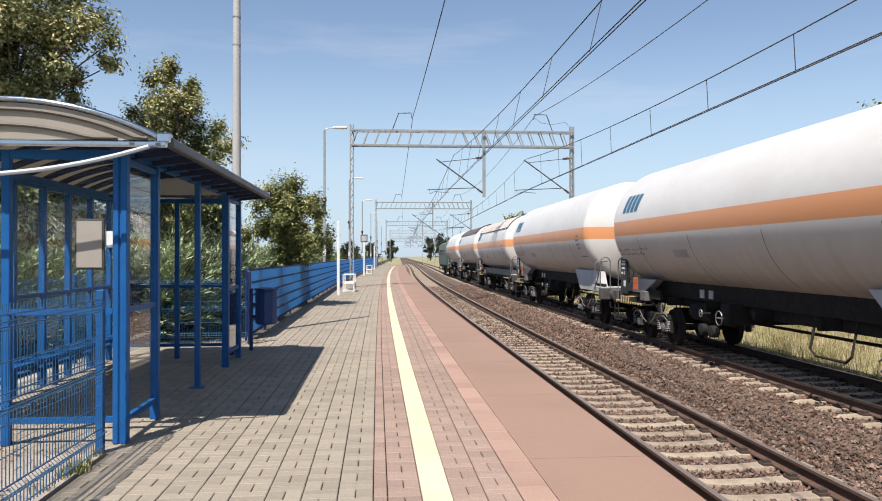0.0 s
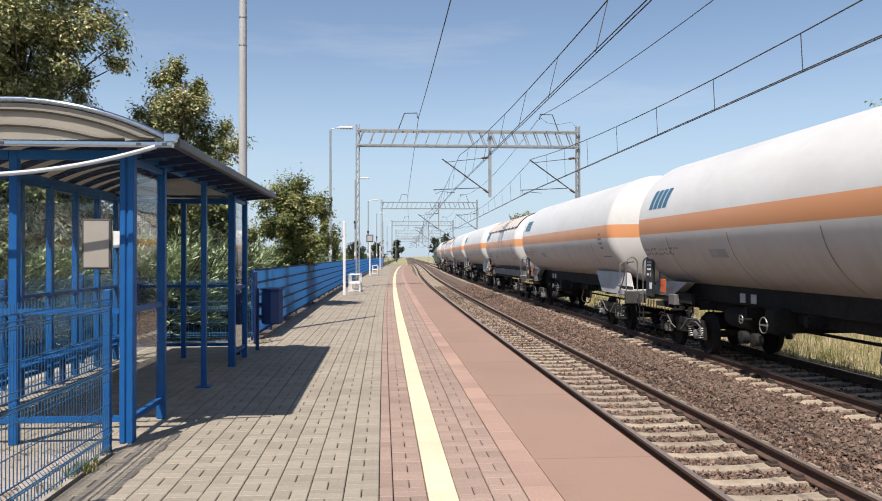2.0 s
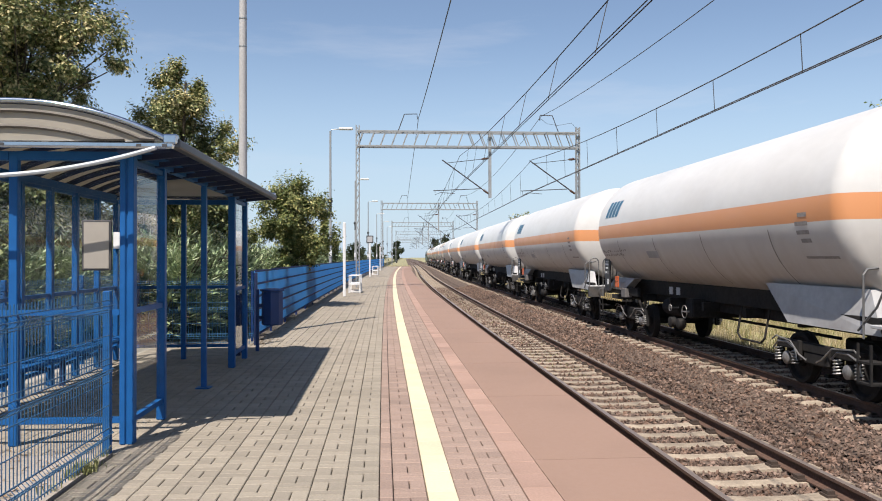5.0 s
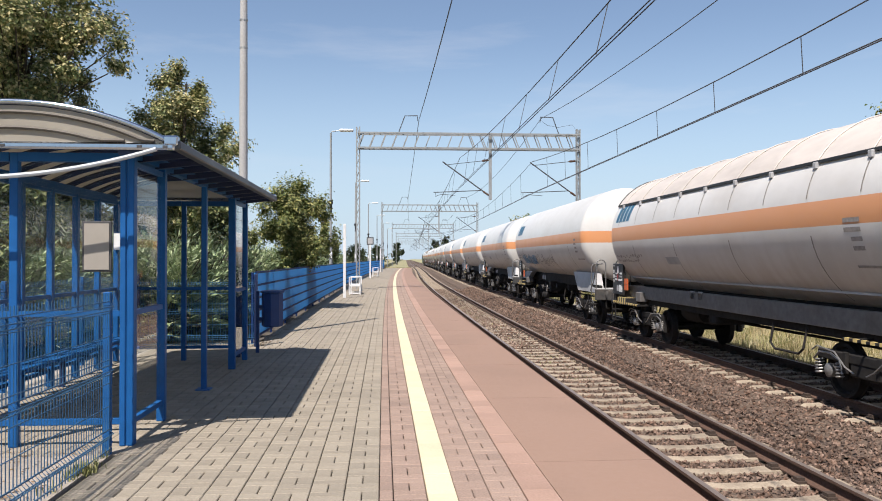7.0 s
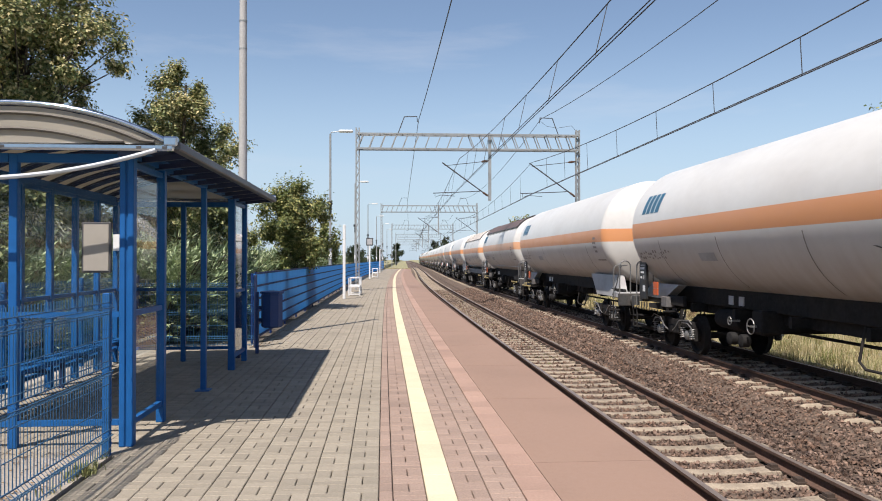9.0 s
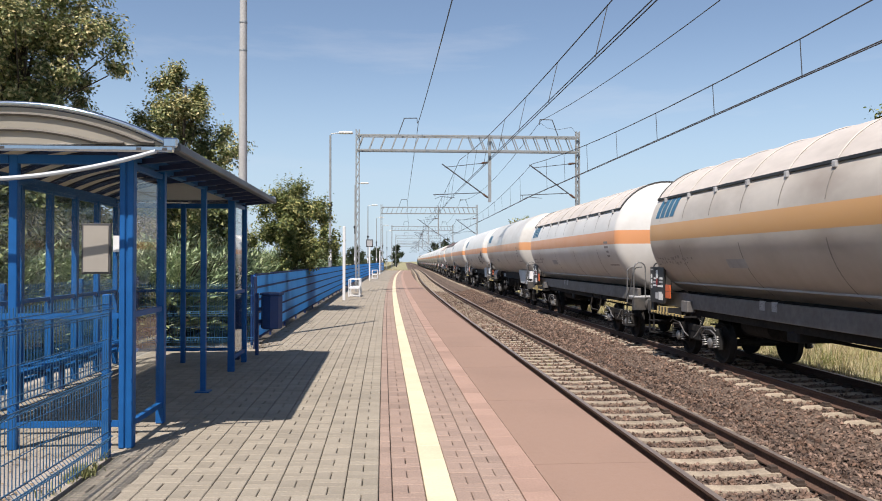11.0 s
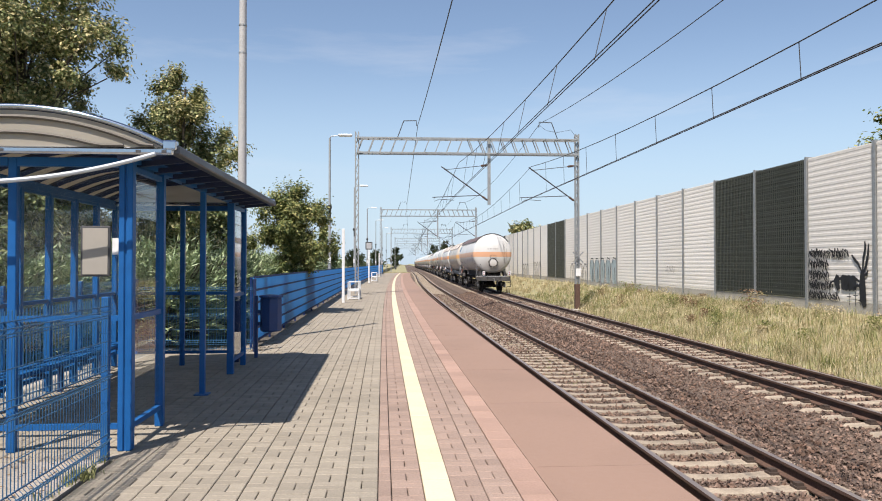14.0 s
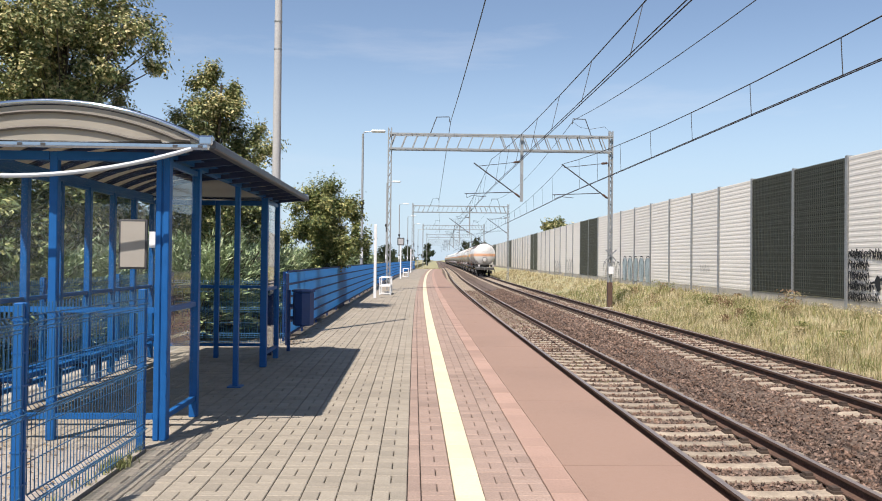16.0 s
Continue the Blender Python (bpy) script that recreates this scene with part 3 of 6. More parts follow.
def sunshield(w, kind, yf, yr):
    """Curved cover over the upper third of the tank, stood off on brackets."""
    a0, a1, r = (31, 149, TR + 0.025) if kind == "tan" else (37, 143, TR + 0.05)
    bm = bmesh.new()
    y0, y1 = yr + 0.62, yf - 0.62
    for i, rr in enumerate((r, r - 0.02)):
        rows = [[bm.verts.new((rr * math.cos(radians(a)), y, ZC + rr * math.sin(radians(a)))) for a in np.linspace(a0, a1, 19)] for y in np.linspace(y0, y1, 12)]
        for p, q in zip(rows, rows[1:]):
            for k in range(18):
                f = (p[k], p[k + 1], q[k + 1], q[k])
                bm.faces.new(f if i else f[::-1])
    sh = part("sunshield", bm, M_SHIELD if kind == "tan" else M_SHIELD_DK, w, "tan sunshield cover" if kind == "tan" else "dark brown sunshield cover", smooth=True)
    bm = bmesh.new()
    for a in (a0, a1):
        x, z = r * math.cos(radians(a)), ZC + r * math.sin(radians(a))
        bar(bm, (x, y0, z), (x, y1, z), 0.05)
    for y in (y0, y1):
        tube(bm, [(r * math.cos(radians(a)), y, ZC + r * math.sin(radians(a))) for a in np.linspace(a0, a1, 19)], 0.05, n=4)
    part("edge_trim", bm, M_BLACK, sh)
    for k, y in enumerate(np.linspace(y0 + 0.6, y1 - 0.6, 9)):
        a = radians(a1 + 2)
        x, z = TR * math.cos(a), ZC + TR * math.sin(a)
        part("bracket", box_bm((x - 0.06, y - 0.05, z - 0.05), (x + 0.04, y + 0.05, z + 0.06), 0.01), M_SKIRT, sh)
        if kind == "tan":
            bm = bmesh.new()
            tube(bm, [((r + 0.012) * math.cos(radians(q)), y, ZC + (r + 0.012) * math.sin(radians(q))) for q in np.linspace(a0, a1, 19)], 0.02, n=4)
            part("seam_strip", bm, M_SHIELD, sh)
            bm = bmesh.new()
            shell_patch(bm, TR + 0.004, y, y + 0.025, 9, 29, n=4)
            part("rust_run", bm, M_SEAM, sh)


def lettering(w, yl):
    """Slanted teal company mark: four plain leaning blocks on the left flank."""
    for k in range(4):
        bm = bmesh.new()
        y = yl - 0.04 - 0.30 * k
        shell_patch(bm, TR + 0.006, y - 0.23, y, 12.5, 30, skew=-0.10)
        part("logo_block", bm, M_LOGO, w, "teal slanted block of the painted mark")


def tags(w, yr, yf, seed, graffiti):
    """Stencilled notes as bars, one data plate, and spray paint where the wagon has it."""
    rnd = random.Random(seed)
    bm = bmesh.new()
    for k in range(4):
        shell_patch(bm, TR + 0.005, yr + 1.25, yr + 1.25 + rnd.uniform(0.25, 0.4), -6 - 5 * k, -3.6 - 5 * k, n=1)
    shell_patch(bm, TR + 0.005, yr + 0.7, yr + 1.6, -31, -29.4, n=1)
    for k in range(24):
        y, a = yf - 0.8 - 0.17 * (k % 13) - rnd.uniform(0, 0.06), -24 - 4.5 * (k // 13) + rnd.uniform(-1, 1)
        shell_patch(bm, TR + 0.005, y, y + rnd.uniform(0.04, 0.13), a, a + rnd.uniform(1.2, 2.8), n=1)
    tagged(part("stencilling", bm, M_STENCIL, w, "small grey stencilled marks"), kind="stuff")
    bm = bmesh.new()
    shell_patch(bm, TR + 0.006, yf - 5.3, yf - 4.5, -31, -24, n=2)
    part("data_plate", bm, M_SKIRT, w, "pale bare data plate")
    for y in np.linspace(yr + 2.5, yf - 2.4, 4):
        bm = bmesh.new()
        shell_patch(bm, TR + 0.004, y, y + 0.03, -58, -12, n=8, skew=0.0)
        part("weld_seam", bm, M_SEAM, w)
    if graffiti:
        bm = bmesh.new()
        y0 = {"blue": yf - 6.6, "black": yr + 1.2, "grey": yf - 5.5}[graffiti]
        if graffiti == "blue":
            for k in range(16):          # plump leaning letters, then thin dark ones
                yy = yf - 2.0 - 0.19 * k
                bm = bmesh.new()
                shell_patch(bm, TR + 0.007 + 0.0003 * (k % 4), yy - 0.15, yy, -39 + rnd.uniform(-3, 3), -25 + rnd.uniform(-3, 3), skew=rnd.uniform(-0.16, 0.16), n=3)
                part("graffiti_letter", bm, M_TAGBLUE, w, "blue spray-painted letter shape")
            bm = bmesh.new()
            for k in range(46):
                yy = yf - 2.0 - 0.15 * k
                shell_patch(bm, TR + 0.010 + 0.0003 * (k % 5), yy - 0.035, yy, -40 + rnd.uniform(-4, 6), -24 + rnd.uniform(-8, 4), skew=rnd.uniform(-0.25, 0.25), n=3)
            tagged(part("graffiti_outline", bm, M_MARK, w, "thin dark sprayed lines"), kind="stuff")
        for k in range(0 if graffiti == "blue" else 26 if graffiti != "grey" else 9):
            yy = y0 + rnd.uniform(0, 2.6)
            a = rnd.uniform(-40, -16)
            bm = bmesh.new()
            shell_patch(bm, TR + 0.007 + k * 0.0002, yy, yy + (rnd.choice((0.06, 0.10, 0.34)) if graffiti != "grey" else 0.035), a, a + rnd.uniform(2, 13), skew=rnd.uniform(-0.35, 0.35), n=3)
            part("graffiti_stroke", bm, M_MARK if graffiti == "black" else M_STENCIL, w)


def tank_wagon(kind, length, paint=None, seed=0, graffiti="", tail=False):
    """Origin on the rail under the wagon's middle; +y is the leading end."""
    global TR, ZC
    TR, ZC = {"plain": 1.62, "tan": 1.60}.get(kind, 1.55), AXIS[kind]
    w = new("tank_wagon")
    yf, yr = length / 2 - 0.62 - 0.38, -length / 2 + 0.62 + 0.38   # tank ends
    bm = bmesh.new()
    dish = dished_end()
    prof = [(r, yr + d) for r, d in dish]
    prof += [(TR, y) for y in np.linspace(yr + 0.70, yf - 0.70, 8)]
    prof += [(r, yf - d) for r, d in dish[::-1]]
    lathe(bm, prof, n=56, cap=False)
    bmesh.ops.transform(bm, matrix=pose(0, 0, ZC, -90, 0, 0), verts=bm.verts)
    bmesh.ops.recalc_face_normals(bm, faces=bm.faces)
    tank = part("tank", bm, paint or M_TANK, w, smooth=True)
    # manhole on the trailing end
    bm = bmesh.new()
    lathe(bm, [(0.33, -0.02), (0.33, 0.10), (0.27, 0.12), (0.05, 0.14)], m=pose(0, yr + 0.04, ZC - 0.72, 90, 0, 0), n=20)
    part("manhole_cover", bm, paint or M_TANK, tank, smooth=True)
    for k in range(20):
        a = 2 * math.pi * k / 20
        bm = box_bm((-0.028, -0.08, -0.05), (0.028, 0.03, 0.05))
        part("bolt", bm, M_BLACK, tank, m=pose(0.33 * math.cos(a), yr - 0.02, ZC - 0.72 + 0.33 * math.sin(a), 0, -math.degrees(a) + 90, 0))
    bm = bmesh.new()
    tube(bm, [(-0.22, yr + 0.05, ZC - 0.34), (-0.24, yr - 0.1, ZC - 0.12), (0.24, yr - 0.1, ZC - 0.12), (0.22, yr + 0.05, ZC - 0.34)], 0.03, n=5)
    part("davit", bm, M_BLACK, tank)
    bm = bmesh.new()
    for k in range(12):
        if k not in (2, 5, 10):
            x = -0.42 + 0.07 * k
            yy = yr + end_depth(0.42) - 0.012
            box(bm, (x, yy - 0.004, ZC + 0.34), (x + 0.045, yy + 0.03, ZC + 0.41))
    tagged(part("stencil_number", bm, M_STENCIL, tank, "row of small dark stencilled bars"), kind="stuff")
    if tail:
        bm = bmesh.new()
        for x in (0.86, 0.93, 1.10):
            pts = []
            for z in np.linspace(-0.75, 1.02, 10):
                xx = x + 0.10 * (0.2 - z) * 0.5
                rr = math.hypot(xx, z)
                pts.append((xx, yr + end_depth(rr) - 0.012, ZC + z))
            tube(bm, pts, 0.012, n=4)
        part("end_wires", bm, M_MARK, tank)
    if kind != "plain":
        sunshield(w, kind, yf, yr)
    lettering(w, yf - (1.2 if kind == "plain" else 0.85))
    tags(w, yr, yf, seed, graffiti)
    # underframe
    hf, hr = length / 2 - 0.62, -length / 2 + 0.62
    full = kind == "tan"
    bm = bmesh.new()
    for x in (-0.95, 0.95) if full else (-0.5, 0.5):
        box(bm, (x - 0.06, hr, 0.98), (x + 0.06, hf, 1.24), bevel=0.01)
    for y in np.linspace(hr + 1, hf - 1, 7):
        box(bm, (-0.94, y - 0.06, 1.0), (0.94, y + 0.06, 1.2))
    box(bm, (-0.42, hr + 0.1, 1.02), (0.42, hf - 0.1, 1.34))
    part("underframe", bm, M_UNDER, w)
    for k, (ya, za) in enumerate(((2.3, 0.84), (3.4, 0.80))):
        bm = bmesh.new()
        lathe(bm, [(0.08, -0.5), (0.19, -0.45), (0.19, 0.35), (0.12, 0.4), (0.05, 0.6)], m=pose(0.1 * k - 0.35, ya, za, -90, 0, 0), n=12)
        part("brake_cylinder", bm, M_UNDER, w, smooth=True)
    for ya, yb in ((hr + 0.2, hf - 0.2),) if full else ((hr + 0.2, hr + 3.2), (hf - 3.2, hf - 0.2)):
        part("sill_rail", box_bm((-1.14, ya, 1.14 if full else 1.12), (-1.05, yb, 1.48 if full else 1.36), 0.01), M_SILL if full else M_UNDER, w)
    # saddles: flared grey plates that carry the tank at both ends
    for s, ye in ((1, yf), (-1, yr)) if kind != "tan" else ():
        for x in (-1, 1):
            bm = bmesh.new()
            a = bm.verts
            top, lng = (1.62, 2.5) if s > 0 else ((1.76, 3.5) if kind == "plain" else (1.62, 1.9))
            low = 1.10 if kind == "plain" and s < 0 else 1.26
            p = [(x * 1.16, ye - s * 0.1, low), (x * 1.16, ye - s * (lng - 0.85), low), (x * 1.12, ye - s * lng, top), (x * 1.06, ye - s * 0.5, top)]
            q = [(x * 0.9, b, c) for _, b, c in p]
            vp, vq = [a.new(v) for v in p], [a.new(v) for v in q]
            bm.faces.new(vp), bm.faces.new(vq[::-1])
            for i in range(4):
                bm.faces.new((vp[i], vp[(i + 1) % 4], vq[(i + 1) % 4], vq[i]))
            bmesh.ops.recalc_face_normals(bm, faces=bm.faces)
            part("saddle", bm, M_SKIRT if kind != "brown" else M_UNDER, w, "grey flared saddle plate" if kind != "brown" else "")
    for y in (hf - 2.35, hr + 2.35):
        bogie(w, y)
    end_gear(w, hf, 1, True)
    end_gear(w, hr, -1, False)
    # board with papers, orange plate and lamp box beside the leading bogie
    bm = bmesh.new()
    box(bm, (-1.36, hf - 1.25, 1.20), (-1.30, hf - 0.75, 2.20) if kind == "plain" else (-1.30, hf - 0.30, 2.10), bevel=0.01)
    board = part("notice_board", bm, M_BLACK, w, "black notice board with pale labels")
    yb = hf - 1.25
    if kind == "plain":
        plates = ((0.06, 0.16, 1.40, 1.56), (0.10, 0.30, 1.98, 2.04), (0.08, 0.30, 2.07, 2.11), (0.14, 0.24, 1.88, 1.93), (0.28, 0.12, 1.74, 1.80), (0.12, 0.05, 1.72, 1.82))
    else:
        plates = ((0.06, 0.05, 1.28, 1.44), (0.14, 0.20, 1.28, 1.48), (0.40, 0.16, 1.30, 1.46), (0.06, 0.10, 1.60, 1.66), (0.19, 0.22, 1.60, 1.65), (0.08, 0.22, 1.70, 1.75),
                  (0.08, 0.20, 1.79, 1.84), (0.50, 0.22, 1.62, 1.66), (0.48, 0.26, 1.70, 1.74), (0.50, 0.18, 1.79, 1.83), (0.40, 0.12, 1.82, 2.02), (0.80, 0.09, 1.55, 1.64),
                  (0.80, 0.09, 1.68, 1.78), (0.80, 0.09, 1.82, 1.92), (0.74, 0.17, 2.02, 2.05))
    for k, (dy, wd, z0, z1) in enumerate(plates):
        part("label_plate", box_bm((-1.368, yb + dy, z0), (-1.361, yb + dy + wd, z1)), M_SKIRT if k % 3 == 2 else M_WHITE, board)
    if kind != "plain":
        bm = bmesh.new()
        vs = [bm.verts.new((-1.369, yb + 0.46 + a, 1.74 + b)) for a, b in ((0, -0.16), (0.07, 0), (0, 0.09), (-0.07, 0))]
        bm.faces.new(vs)
        part("warning_diamond", bm, M_RED, board, "red diamond warning mark")
    po = hf - (2.05 if kind == "plain" else 1.60)
    for k in (0, 1):
        part("hazard_plate", box_bm((-1.34, po, 1.34 + 0.17 * k), (-1.31, po + 0.30, 1.50 + 0.17 * k), 0.006), M_ORANGE, w, "orange hazard plate")
    part("equipment_box", box_bm((-1.26, hf - 2.45, 1.06), (-1.05, hf - 2.08, 1.32), 0.015), M_SILL, w)
    # striped brake platform step
    for k in range(8):
        bm = bmesh.new()
        y = hf - 1.75 + 0.1 * k
        box(bm, (-1.42, y, 0.93), (-1.12, y + 0.1, 1.13))
        part("striped_edge", bm, M_HAZ if k % 2 else M_BLACK, w)
    # long striped release bars at both ends
    for ya, yb, z in ((hf - 2.7, hf - 0.35, 0.98), (hr + 0.3, hr + 2.3, 1.06))[:1 if kind == "plain" else 2]:
        rod = part("release_bar", box_bm((-1.43, ya, z - 0.02), (-1.39, yb, z + 0.02)), M_BLACK, w)
        bm = bmesh.new()
        y = ya + 0.05
        while y < yb - 0.1:
            box(bm, (-1.434, y, z - 0.024), (-1.386, y + 0.10, z + 0.024))
            y += 0.2
        tagged(part("bar_stripes", bm, M_HAZ, rod, "pale yellow stripes"), kind="stuff")
        for q in (ya + 0.1, yb - 0.1):
            part("bar_bracket", box_bm((-1.41, q, z - 0.03), (-1.0, q + 0.04, z + 0.01)), M_UNDER, w)
    # cradle that carries the tank, with the lower flange line along the shell
    part("tank_cradle", box_bm((-0.7, yr + 0.75, 1.20), (0.7, yf - 0.75, ZC - math.sqrt(TR ** 2 - 0.7 ** 2) + 0.03), 0.02), M_UNDER, w)
    if kind != "plain":
        bm = bmesh.new()
        a = radians(-49)
        x, z = -(TR + 0.012) * math.cos(a), ZC + (TR + 0.012) * math.sin(a)
        bar(bm, (x, yr + 0.8, z), (x, yf - 0.8, z), 0.035)
        part("shell_flange", bm, M_SKIRT, w)
    # railed end landing at the trailing end: hoop, slanted brace and toe board
    bm = bmesh.new()
    for q in (0.12, 0.72):
        tube(bm, [(-1.28, hr + q, 1.05), (-1.28, hr + q, 1.98), (-1.22, hr + q, 2.06), (-1.05, hr + q, 2.08)], 0.036, n=6)
    tube(bm, [(-1.28, hr + 0.12, 2.0), (-1.28, hr + 0.42, 1.52), (-1.28, hr + 0.85, 1.16)], 0.036, n=6)
    part("end_railing", bm, M_RAIL_GREY, w, "grey tubular end railing")
    part("end_landing", box_bm((-1.30, hr + 0.05, 1.22), (1.0, hr + 0.55, 1.27), 0.008), M_SKIRT, w)
    bm = bmesh.new()
    tube(bm, [(-1.20, hf - 0.62, 1.2), (-1.20, hf - 0.62, 2.35), (-1.16, hf - 0.62, 2.5), (-1.16, hf - 0.75, 2.55)], 0.035, n=6)
    part("lamp_iron", bm, M_UNDER, w)
    # pipes and levers over the bogies
    for yb in (hf - 2.35, hr + 2.35):
        for q in (-1, 1):
            bm = bmesh.new()
            tube(bm, [(-1.13, yb + q * 0.15, 0.50), (-1.15, yb + q * 0.35, 0.58), (-1.15, yb + q * 0.62, 0.78), (-1.12, yb + q * 1.15, 0.82), (-1.12, yb + q * 1.3, 0.74)], 0.028, n=5)
            part("brake_linkage", bm, M_STEEL, w)
            part("brake_hanger", box_bm((-1.12, yb + q * 0.42 - 0.05, 0.46), (-1.06, yb + q * 0.42 + 0.05, 0.80), 0.012), M_UNDER, w)
    # gear between the bogies: air tank, gauges, valve wheel, side steps
    bm = bmesh.new()
    lathe(bm, [(0.05, -0.6), (0.2, -0.55), (0.22, -0.45), (0.22, 0.45), (0.2, 0.55), (0.05, 0.6)], m=pose(-0.55, hf - 4.6, 0.92, -90, 0, 0), n=16)
    part("air_reservoir", bm, M_UNDER, w, smooth=True)
    for k, (y, z, r) in enumerate(() if full else ((hf - 5.6, 0.98, 0.08), (hf - 6.5, 0.94, 0.15))):
        bm = bmesh.new()
        tube(bm, [(-1.12, y + r * math.cos(a), z + r * math.sin(a)) for a in np.linspace(0, 2 * math.pi, 15)], 0.024, n=5)
        bar(bm, (-1.12, y - r, z), (-1.12, y + r, z), 0.025)
        bar(bm, (-1.12, y, z), (-0.9, y, z), 0.04)
        part("valve_wheel", bm, M_STEEL, w, "worn steel valve wheel")
    for k, y in enumerate(() if full else (hf - 5.6, hf - 6.1)):
        bm = bmesh.new()
        lathe(bm, [(0.10, -0.1), (0.13, -0.08), (0.13, 0.08), (0.08, 0.1)], m=pose(-1.05, y, 0.62, 0, -90, 0), n=12)
        part("drain_valve", bm, M_UNDER, w, smooth=True)
    bm = bmesh.new()
    box(bm, (-1.0, hf - 6.7, 0.80), (0.9, hf - 6.3, 1.25), bevel=0.03)
    part("valve_cabinet", bm, M_UNDER, w)
    for k in (0, 1):
        part("indicator_plate", box_bm((-1.14, hf - 5.8 - 0.45 * k, 1.32), (-1.12, hf - 5.6 - 0.45 * k, 1.50)), M_SKIRT, w)
    bm = bmesh.new()
    yb = -length * 0.14
    tube(bm, [(-1.05, yb, 1.25), (-1.15, yb, 0.72), (-1.15, yb - 0.15, 0.62), (-1.15, yb - 0.95, 0.62), (-1.15, yb - 1.1, 0.72), (-1.05, yb - 1.1, 1.25)], 0.045, n=6)
    part("foot_stirrup", bm, M_UNDER, w)
    bm = bmesh.new()
    bar(bm, (-0.2, hr + 3, 0.8), (-0.2, hf - 3, 0.8), 0.06, n=6)
    part("brake_rod", bm, M_UNDER, w)
    if tail:
        bm = bmesh.new()
        shell_patch(bm, TR + 0.007, yf - 2.75, yf - 2.45, -31, -24, skew=-0.12, n=2)
        part("warning_diamond", bm, M_RED, w, "small red painted warning mark")
        for x in (-0.78, 1.22):
            bm = box_bm((x - 0.10, hr - 0.09, 1.32), (x + 0.10, hr - 0.07, 1.64), 0.005)
            tp = part("tail_signal", bm, M_WHITE, w, "white tail plate with red triangles")
            for k in (0, 1):
                bm = bmesh.new()
                vs = [bm.verts.new((x + a, hr - 0.096, 1.48 + (b if k else -b))) for a, b in ((0, 0.02), (0.075, 0.11), (-0.075, 0.11))]
                bm.faces.new(vs)
                part("triangle", bm, M_RED, tp)
    return w


def locomotive():
    """Boxy dark green electric locomotive, seen far ahead."""
    M_GREEN = mat("dark green loco paint", (0.0504, 0.084, 0.063), 0.45, grain=0.1, scale=6, stain=0.3, stain_scale=1)
    w = new("locomotive")
    bm = bmesh.new()
    prof = [(-1.45, 1.2), (-1.5, 2.6), (-1.42, 3.6), (-1.0, 3.95), (1.0, 3.95), (1.42, 3.6), (1.5, 2.6), (1.45, 1.2)]
    rows = []
    for y, k in ((-8.4, 0.93), (-7.9, 1.0), (7.9, 1.0), (8.4, 0.93)):
        rows.append([bm.verts.new((a * k, y, 1.2 + (b - 1.2) * (0.97 if k < 1 else 1))) for a, b in prof])
    for p, q in zip(rows, rows[1:]):
        for i in range(8):
            bm.faces.new((p[i], p[(i + 1) % 8], q[(i + 1) % 8], q[i]))
    bm.faces.new(rows[0][::-1]), bm.faces.new(rows[-1])
    bmesh.ops.recalc_face_normals(bm, faces=bm.faces)
    body = part("body", bm, M_GREEN, w)
    for y in (-4.5, -2.2, 0, 2.2, 4.5):
        part("side_grille", box_bm((-1.53, y - 0.6, 2.4), (-1.46, y + 0.6, 3.0), 0.02), M_BLACK, body)
    for x in (-0.62, 0.62):
        part("windscreen", box_bm((x - 0.45, -8.44, 2.55), (x + 0.45, -8.37, 3.3), 0.02), M_BLACK, body)
        bm = bmesh.new()
        lathe(bm, [(0.13, 0), (0.13, 0.06), (0.08, 0.08)], m=pose(x * 1.3, -8.40, 1.75, 90, 0, 0), n=12)
        part("headlight", bm, M_WHITE, body, smooth=True)
    part("underframe", box_bm((-1.3, -8.3, 0.85), (1.3, 8.3, 1.22), 0.03), M_UNDER, w)
    for y in (-5.0, 5.0):
        bogie(w, y, 2.9)
    for s in (-1, 1):
        end_gear(w, s * 8.4, s, False)
    for y in (-5.0, 5.2):
        bm = bmesh.new()
        for x in (-0.6, 0.6):
            bar(bm, (x, y - 0.9, 4.0), (x * 0.7, y + 0.7, 4.45 if y > 0 else 4.8), 0.05)
            bar(bm, (x * 0.7, y + 0.7, 4.45 if y > 0 else 4.8), (x * 0.9, y - 0.5, 4.6 if y > 0 else 5.6), 0.04)
        bar(bm, (-0.85, y - 0.5, 4.62 if y > 0 else 5.62), (0.85, y - 0.5, 4.62 if y > 0 else 5.62), 0.06)
        part("pantograph", bm, M_DKSTEEL, w)
    return w


# leading end of the company mark at 0 s, kind of wagon
CONSIST = [(84.5, "plain"), (69.0, "brown"), (53.5, "tan"), (37.8, "plain"), (21.1, "plain"), (4.8, "tan"), (-10.2, "plain"), (-27.5, "plain"),
           (-44.2, "plain"), (-61.5, "plain"), (-78.2, "grey"), (-94.2, "plain"), (-109.8, "plain"), (-125.5, "blue"), (-142.2, "tan"),
           (-157.7, "brown"), (-174.1, "plain"), (-191.5, "black"), (-207.8, "worn"), (-223.6, "tan"), (-239.5, "dirty"), (-255.2, "tail"), (-271.6, "")]
SPEED = 23.5
TRAIN = []


